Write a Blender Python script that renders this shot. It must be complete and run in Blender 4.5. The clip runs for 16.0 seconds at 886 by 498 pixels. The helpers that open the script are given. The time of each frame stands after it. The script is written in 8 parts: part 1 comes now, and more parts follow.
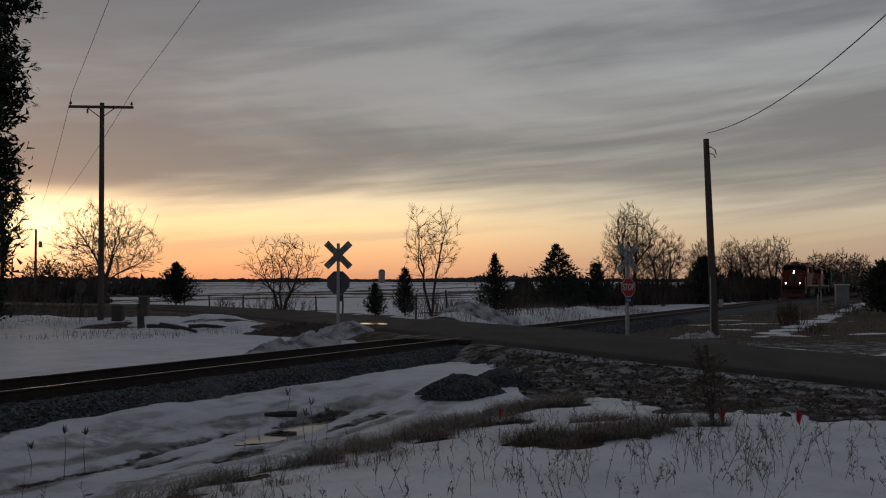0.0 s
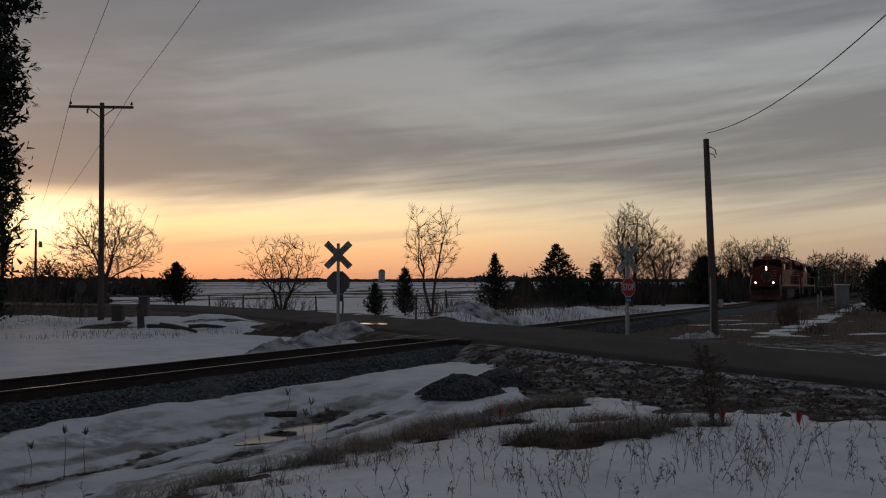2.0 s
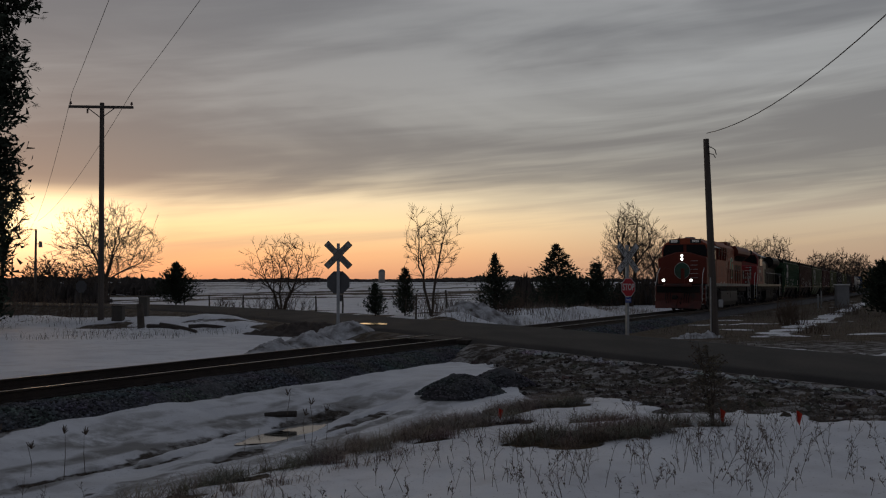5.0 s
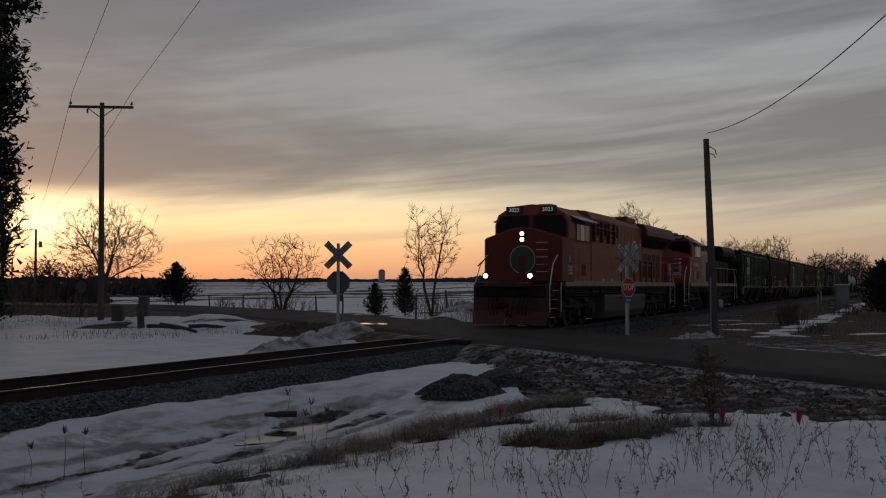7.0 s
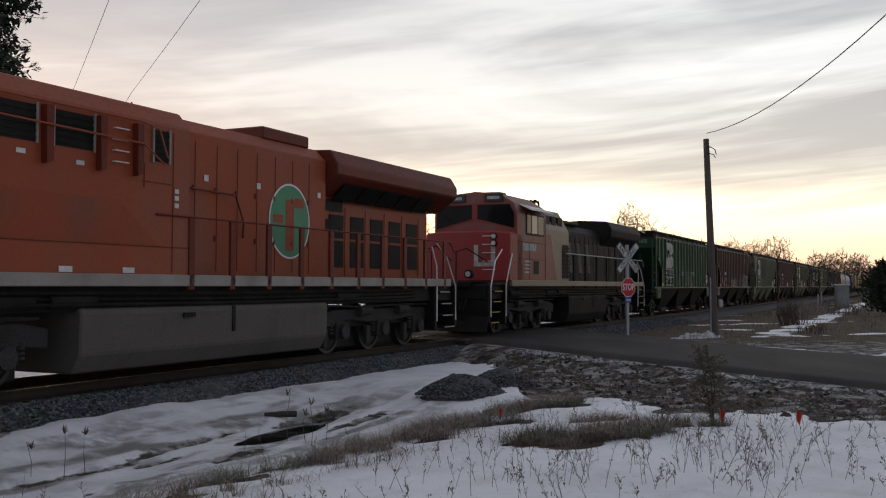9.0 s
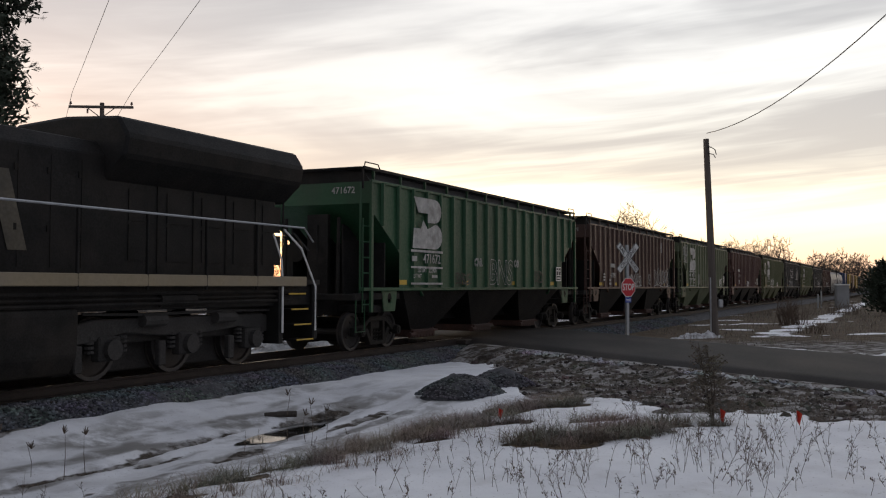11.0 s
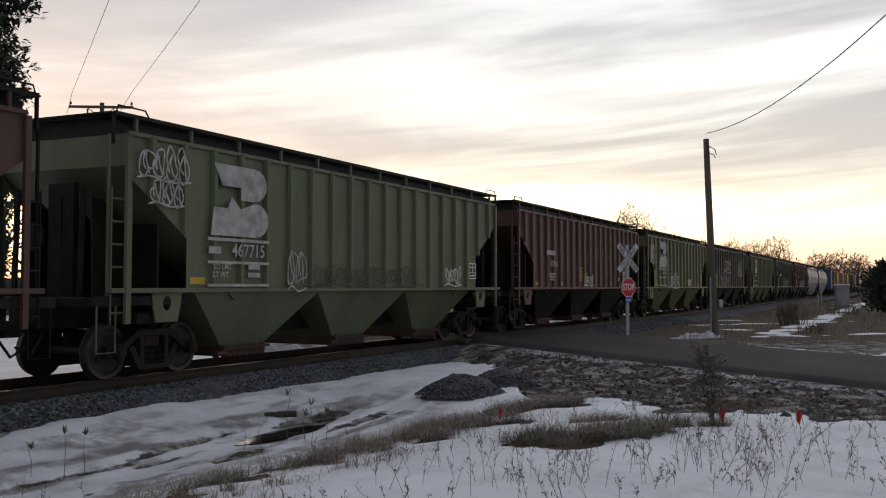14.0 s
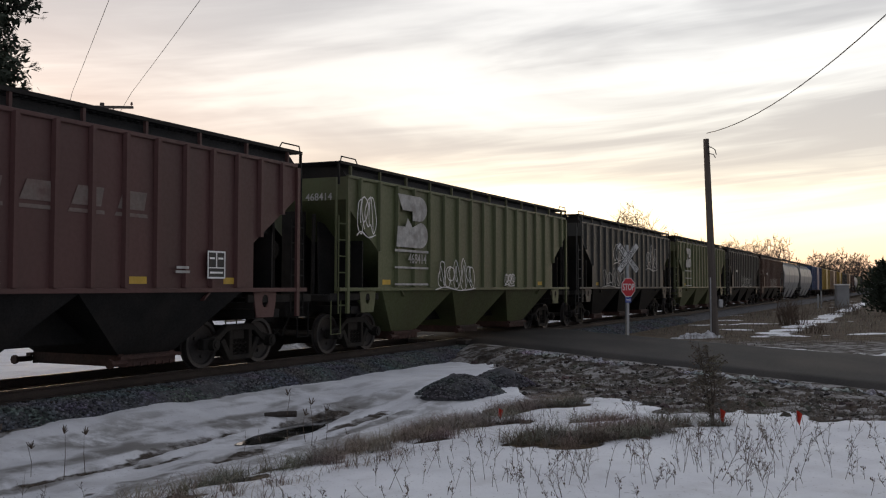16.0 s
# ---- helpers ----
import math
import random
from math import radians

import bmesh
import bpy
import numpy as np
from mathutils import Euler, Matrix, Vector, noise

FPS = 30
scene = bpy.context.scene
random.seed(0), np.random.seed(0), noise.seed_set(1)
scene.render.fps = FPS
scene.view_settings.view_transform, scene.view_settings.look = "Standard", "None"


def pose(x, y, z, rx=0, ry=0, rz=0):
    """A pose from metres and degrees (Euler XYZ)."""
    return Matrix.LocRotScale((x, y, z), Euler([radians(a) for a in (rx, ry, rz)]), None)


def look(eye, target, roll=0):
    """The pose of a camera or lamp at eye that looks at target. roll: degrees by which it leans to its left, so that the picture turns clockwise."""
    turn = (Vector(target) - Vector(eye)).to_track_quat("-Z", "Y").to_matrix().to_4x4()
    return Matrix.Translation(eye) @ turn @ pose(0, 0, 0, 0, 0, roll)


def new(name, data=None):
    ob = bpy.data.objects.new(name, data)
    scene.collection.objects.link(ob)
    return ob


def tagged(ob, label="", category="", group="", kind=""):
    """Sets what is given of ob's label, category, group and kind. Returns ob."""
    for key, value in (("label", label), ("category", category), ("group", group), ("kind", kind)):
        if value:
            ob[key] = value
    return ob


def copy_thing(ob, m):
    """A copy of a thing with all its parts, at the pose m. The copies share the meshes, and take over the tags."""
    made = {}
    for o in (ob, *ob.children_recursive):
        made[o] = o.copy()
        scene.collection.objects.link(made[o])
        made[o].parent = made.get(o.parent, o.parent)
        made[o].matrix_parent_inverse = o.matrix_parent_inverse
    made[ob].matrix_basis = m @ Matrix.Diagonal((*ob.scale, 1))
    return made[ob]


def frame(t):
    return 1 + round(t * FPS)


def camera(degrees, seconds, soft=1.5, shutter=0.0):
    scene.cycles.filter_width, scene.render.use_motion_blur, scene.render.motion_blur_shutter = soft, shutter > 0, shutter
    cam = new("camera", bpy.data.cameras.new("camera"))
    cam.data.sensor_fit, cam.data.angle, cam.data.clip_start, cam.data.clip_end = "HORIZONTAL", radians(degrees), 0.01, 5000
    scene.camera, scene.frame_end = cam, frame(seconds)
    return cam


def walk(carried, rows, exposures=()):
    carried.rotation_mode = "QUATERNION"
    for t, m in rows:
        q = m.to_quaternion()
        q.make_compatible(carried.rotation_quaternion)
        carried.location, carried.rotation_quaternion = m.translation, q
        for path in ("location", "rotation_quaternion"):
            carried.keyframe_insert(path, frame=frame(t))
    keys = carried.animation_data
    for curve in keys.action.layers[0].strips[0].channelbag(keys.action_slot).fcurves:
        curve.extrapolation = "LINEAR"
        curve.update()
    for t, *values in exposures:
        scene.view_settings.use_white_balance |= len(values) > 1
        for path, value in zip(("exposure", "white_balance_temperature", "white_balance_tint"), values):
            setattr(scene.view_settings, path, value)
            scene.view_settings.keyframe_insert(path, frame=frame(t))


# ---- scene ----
# The camera stands on a tripod beside a rural level crossing.
cam = camera(49.51, 16.0, soft=1.15)
EYE = (0, 0, 1.60)
AIM = (0, 100, 4.66)
walk(cam, [(0, look(EYE, AIM)), (16, look(EYE, AIM))],
     exposures=[(0, 0.0, 6250, 9), (7.3, 0.0, 6250, 9), (7.8, 0.2, 6250, 9), (8.3, 0.72, 6250, 9), (8.7, 1.22, 6350, 9), (9.1, 1.62, 6450, 9), (9.6, 1.70, 6550, 9), (16, 1.70, 6550, 9)])

# ---- the track's own axes: u along it (away), v across it, grade ----
TH = math.atan(816 / 1700)
SN, CS = math.sin(TH), math.cos(TH)
GRADE = 0.0074
VC = 12.85          # the track's centre line lies this far from the camera


def uv(u, v, z=0.0):
    """Point at u along and v across the track, z above the rail's top."""
    return Vector((-CS * v + SN * u, SN * v + CS * u, z - GRADE * u))


def to_uv(x, y):
    return SN * x + CS * y, -CS * x + SN * y


# ---- sky: dusk after sunset, streaked overcast, glow low over the fields ----
def build_world():
    w = bpy.data.worlds.new("dusk_sky")
    scene.world = w
    w.use_nodes = True
    nt = w.node_tree
    nt.nodes.clear()
    N, L = nt.nodes.new, nt.links.new

    def math_(op, a, b=None, clamp=False):
        n = N("ShaderNodeMath")
        n.operation, n.use_clamp = op, clamp
        for i, s in enumerate((a, b)):
            if s is None:
                continue
            if isinstance(s, (int, float)):
                n.inputs[i].default_value = s
            else:
                L(s, n.inputs[i])
        return n.outputs[0]

    def mix(f, a, b):
        n = N("ShaderNodeMix")
        n.data_type = "RGBA"
        for sock, s in ((n.inputs[0], f), (n.inputs[6], a), (n.inputs[7], b)):
            if isinstance(s, (int, float)):
                sock.default_value = s
            elif isinstance(s, tuple):
                sock.default_value = (*s, 1)
            else:
                L(s, sock)
        return n.outputs[2]

    def ramp(f, stops):
        n = N("ShaderNodeValToRGB")
        e = n.color_ramp.elements
        while len(e) < len(stops):
            e.new(0.5)
        for el, (p, c) in zip(e, stops):
            el.position, el.color = p, (*c, 1)
        L(f, n.inputs[0])
        return n.outputs[0]

    tc = N("ShaderNodeTexCoord")
    sep = N("ShaderNodeSeparateXYZ")
    L(tc.outputs["Generated"], sep.inputs[0])
    x, y, z = sep.outputs
    up = math_("MAXIMUM", z, 0.0)
    # nearness to the sunset's bearing
    flat = math_("SQRT", math_("ADD", math_("MULTIPLY", x, x), math_("ADD", math_("MULTIPLY", y, y), 1e-5)))
    az = math_("DIVIDE", math_("ADD", math_("MULTIPLY", x, SUN_DIR[0]), math_("MULTIPLY", y, SUN_DIR[1])), flat)
    mr = N("ShaderNodeMapRange")
    L(az, mr.inputs[0])
    mr.inputs[1].default_value, mr.inputs[2].default_value = 0.70, 1.0
    mr.interpolation_type = "SMOOTHSTEP"
    near = mr.outputs[0]
    half = N("ShaderNodeMapRange")
    L(az, half.inputs[0])
    half.inputs[1].default_value, half.inputs[2].default_value = -0.6, 0.9
    half.interpolation_type = "SMOOTHSTEP"
    side = half.outputs[0]
    # elevation runs to 0.5 at 30 degrees
    el = math_("MULTIPLY", up, 2.0, True)
    warm = ramp(el, SKY_WARM)
    cool = ramp(el, SKY_COOL)
    back = ramp(el, SKY_BACK)
    clear = mix(near, cool, warm)
    clear = mix(side, back, clear)
    # clouds: long soft bands that climb gently to one side and crowd together towards the horizon
    bearing = math_("ARCTAN2", x, y)
    tilted = math_("MAXIMUM", math_("SUBTRACT", up, math_("MULTIPLY", bearing, CLOUD_TILT)), 0.0)
    level = math_("LOGARITHM", math_("ADD", tilted, 0.06), 2.718)
    comb = N("ShaderNodeCombineXYZ")
    L(bearing, comb.inputs[0]), L(level, comb.inputs[1])

    def streaks(along, across, detail, rough, off, dist=0.3):
        mp = N("ShaderNodeMapping")
        L(comb.outputs[0], mp.inputs[0])
        mp.inputs["Scale"].default_value = (along, across, 1)
        mp.inputs["Location"].default_value = off
        n = N("ShaderNodeTexNoise")
        n.inputs["Scale"].default_value, n.inputs["Detail"].default_value = 1.0, detail
        n.inputs["Roughness"].default_value, n.inputs["Distortion"].default_value = rough, dist
        L(mp.outputs[0], n.inputs[0])
        return n.outputs["Fac"]

    a = streaks(1.7, 2.3, 5, 0.5, CLOUD_AT, 0.7)
    b = streaks(4.0, 11.0, 5, 0.55, (7.4, 2.2, 0), 0.9)
    both = math_("ADD", math_("MULTIPLY", a, 0.80), math_("MULTIPLY", b, 0.20))
    lift = ramp(math_("MULTIPLY", tilted, 2.0, True), [(0, (0.48,) * 3), (0.06, (0.44,) * 3), (0.13, (0.47,) * 3), (0.19, (0.53,) * 3), (0.27, (0.58,) * 3), (0.38, (0.47,) * 3), (0.50, (0.51,) * 3), (0.64, (0.61,) * 3), (1, (0.56,) * 3)])
    both = math_("ADD", both, math_("SUBTRACT", lift, 0.5))
    cl = N("ShaderNodeMapRange")
    L(both, cl.inputs[0])
    cl.inputs[1].default_value, cl.inputs[2].default_value = 0.40, 0.64
    cl.interpolation_type = "SMOOTHSTEP"
    thick = ramp(el, [(0, (0.15,) * 3), (0.08, (0.5,) * 3), (0.20, (0.9,) * 3), (0.35, (0.92,) * 3), (1, (0.8,) * 3)])
    cover = math_("MULTIPLY", cl.outputs[0], thick)
    grey = ramp(el, SKY_CLOUD)
    grey = mix(side, back, grey)
    col = mix(cover, clear, grey)
    # the brightest patch, low over the hidden sun
    core = N("ShaderNodeMapRange")
    L(az, core.inputs[0])
    core.inputs[1].default_value, core.inputs[2].default_value = 0.980, 1.0
    core.interpolation_type = "SMOOTHSTEP"
    lowband = ramp(el, [(0, (0.05,) * 3), (0.06, (0.5,) * 3), (0.11, (1,) * 3), (0.15, (0.6,) * 3), (0.185, (0, 0, 0))])
    col = mix(math_("MULTIPLY", core.outputs[0], lowband), col, (2.0, 1.45, 0.78))
    # below the horizon: dull ground colour
    below = N("ShaderNodeMapRange")
    L(z, below.inputs[0])
    below.inputs[1].default_value, below.inputs[2].default_value = -0.02, 0.0
    col = mix(below.outputs[0], (0.05, 0.045, 0.045), col)
    sky = N("ShaderNodeTexSky")
    sky.sky_type = "NISHITA"
    sky.sun_disc = False
    sky.sun_elevation, sky.sun_rotation = radians(0.5), SUN_ROT
    bg1, bg2 = N("ShaderNodeBackground"), N("ShaderNodeBackground")
    L(sky.outputs[0], bg1.inputs[0])
    bg1.inputs[1].default_value = 0.02
    L(col, bg2.inputs[0])
    bg2.inputs[1].default_value = 1.0
    add = N("ShaderNodeAddShader")
    L(bg1.outputs[0], add.inputs[0]), L(bg2.outputs[0], add.inputs[1])
    out = N("ShaderNodeOutputWorld")
    L(add.outputs[0], out.inputs[0])


SUN_AZ = radians(-27)                      # bearing of the sunset, from straight ahead
SUN_DIR = (math.sin(SUN_AZ), math.cos(SUN_AZ))
SUN_ROT = SUN_AZ
CLOUD_TILT = 0.085                        # how fast the bands climb with the bearing
CLOUD_AT = (3.1, 1.2, 0)
# colours by elevation: 1.0 stands for 30 degrees and more
SKY_WARM = [(0, (0.82, 0.35, 0.17)), (0.05, (1.02, 0.53, 0.24)), (0.11, (1.18, 0.80, 0.40)), (0.16, (1.02, 0.78, 0.47)),
            (0.22, (0.52, 0.44, 0.34)), (0.30, (0.32, 0.30, 0.28)), (0.5, (0.275, 0.268, 0.265)), (1, (0.14, 0.14, 0.155))]
SKY_COOL = [(0, (0.47, 0.29, 0.19)), (0.07, (0.58, 0.42, 0.27)), (0.16, (0.62, 0.54, 0.40)), (0.26, (0.44, 0.42, 0.375)),
            (0.4, (0.365, 0.358, 0.348)), (0.55, (0.32, 0.316, 0.314)), (1, (0.115, 0.12, 0.14))]
SKY_BACK = [(0, (0.078, 0.082, 0.098)), (0.3, (0.09, 0.094, 0.115)), (1, (0.10, 0.104, 0.125))]
SKY_CLOUD = [(0, (0.36, 0.24, 0.18)), (0.12, (0.40, 0.31, 0.25)), (0.20, (0.19, 0.172, 0.165)), (0.5, (0.16, 0.157, 0.163)), (1, (0.105, 0.11, 0.125))]
build_world()

sun = new("sun", bpy.data.lights.new("sun", "SUN"))
sun.data.energy, sun.data.angle, sun.data.color = 0.12, radians(12), (1.0, 0.62, 0.34)
sun.matrix_world = look((SUN_DIR[0] * 100, SUN_DIR[1] * 100, 6), (0, 0, 0))


# ---- materials ----
def mat(name, base, rough=0.7, metal=0.0, vary=0.25, scale=3.0, fine=40.0, bump=0.3, dirt=None, dirt_amount=0.4, dirt_scale=1.2,
        spec=0.5, emit=None, streak=None, rand=0.0, bump_dist=0.01):
    """Procedural surface: base colour with two scales of variation, stains, relief."""
    m = bpy.data.materials.new(name)
    m.use_nodes = True
    nt = m.node_tree
    N, L = nt.nodes.new, nt.links.new
    b = nt.nodes["Principled BSDF"]
    tc = N("ShaderNodeTexCoord")
    src = tc.outputs["Object"]
    if streak:
        mp = N("ShaderNodeMapping")
        mp.inputs["Scale"].default_value = streak
        L(src, mp.inputs[0])
        src2 = mp.outputs[0]
    else:
        src2 = src

    def noise_(sc, det, s):
        n = N("ShaderNodeTexNoise")
        n.inputs["Scale"].default_value, n.inputs["Detail"].default_value = sc, det
        L(s, n.inputs["Vector"])
        return n.outputs["Fac"]

    def mixc(f, a, c, mode="MIX"):
        n = N("ShaderNodeMix")
        n.data_type, n.blend_type = "RGBA", mode
        for sock, s in ((n.inputs[0], f), (n.inputs[6], a), (n.inputs[7], c)):
            if isinstance(s, (int, float)):
                sock.default_value = s
            elif isinstance(s, tuple):
                sock.default_value = (*s, 1)
            else:
                L(s, sock)
        return n.outputs[2]

    def ramp(f, lo, hi, a, c):
        n = N("ShaderNodeMapRange")
        n.inputs[1].default_value, n.inputs[2].default_value, n.inputs[3].default_value, n.inputs[4].default_value = lo, hi, a, c
        L(f, n.inputs[0])
        return n.outputs[0]

    big, small = noise_(scale, 4, src2), noise_(fine, 3, src)
    lo, hi = tuple(c * (1 - vary) for c in base), tuple(min(1, c * (1 + vary)) for c in base)
    col = mixc(ramp(big, 0.3, 0.7, 0, 1), lo, hi)
    col = mixc(ramp(small, 0.35, 0.65, 0, 0.45), col, tuple(c * (1 - vary * 1.2) for c in base))
    if dirt:
        d = noise_(dirt_scale, 6, src2)
        col = mixc(ramp(d, 0.45, 0.68, 0, dirt_amount), col, dirt)
    if rand:
        oi = N("ShaderNodeObjectInfo")
        hsv = N("ShaderNodeHueSaturation")
        L(ramp(oi.outputs["Random"], 0, 1, 1 - rand, 1 + rand), hsv.inputs["Value"])
        L(col, hsv.inputs["Color"])
        col = hsv.outputs[0]
    L(col, b.inputs["Base Color"])
    L(ramp(small, 0.3, 0.7, max(0.02, rough - 0.1), min(1, rough + 0.1)), b.inputs["Roughness"])
    b.inputs["Metallic"].default_value = metal
    b.inputs["Specular IOR Level"].default_value = spec
    if bump:
        bm_ = N("ShaderNodeBump")
        bm_.inputs["Strength"].default_value, bm_.inputs["Distance"].default_value = bump, bump_dist
        L(small, bm_.inputs["Height"])
        L(bm_.outputs[0], b.inputs["Normal"])
    if emit:
        b.inputs["Emission Color"].default_value = (*emit[:3], 1)
        b.inputs["Emission Strength"].default_value = emit[3]
    return m


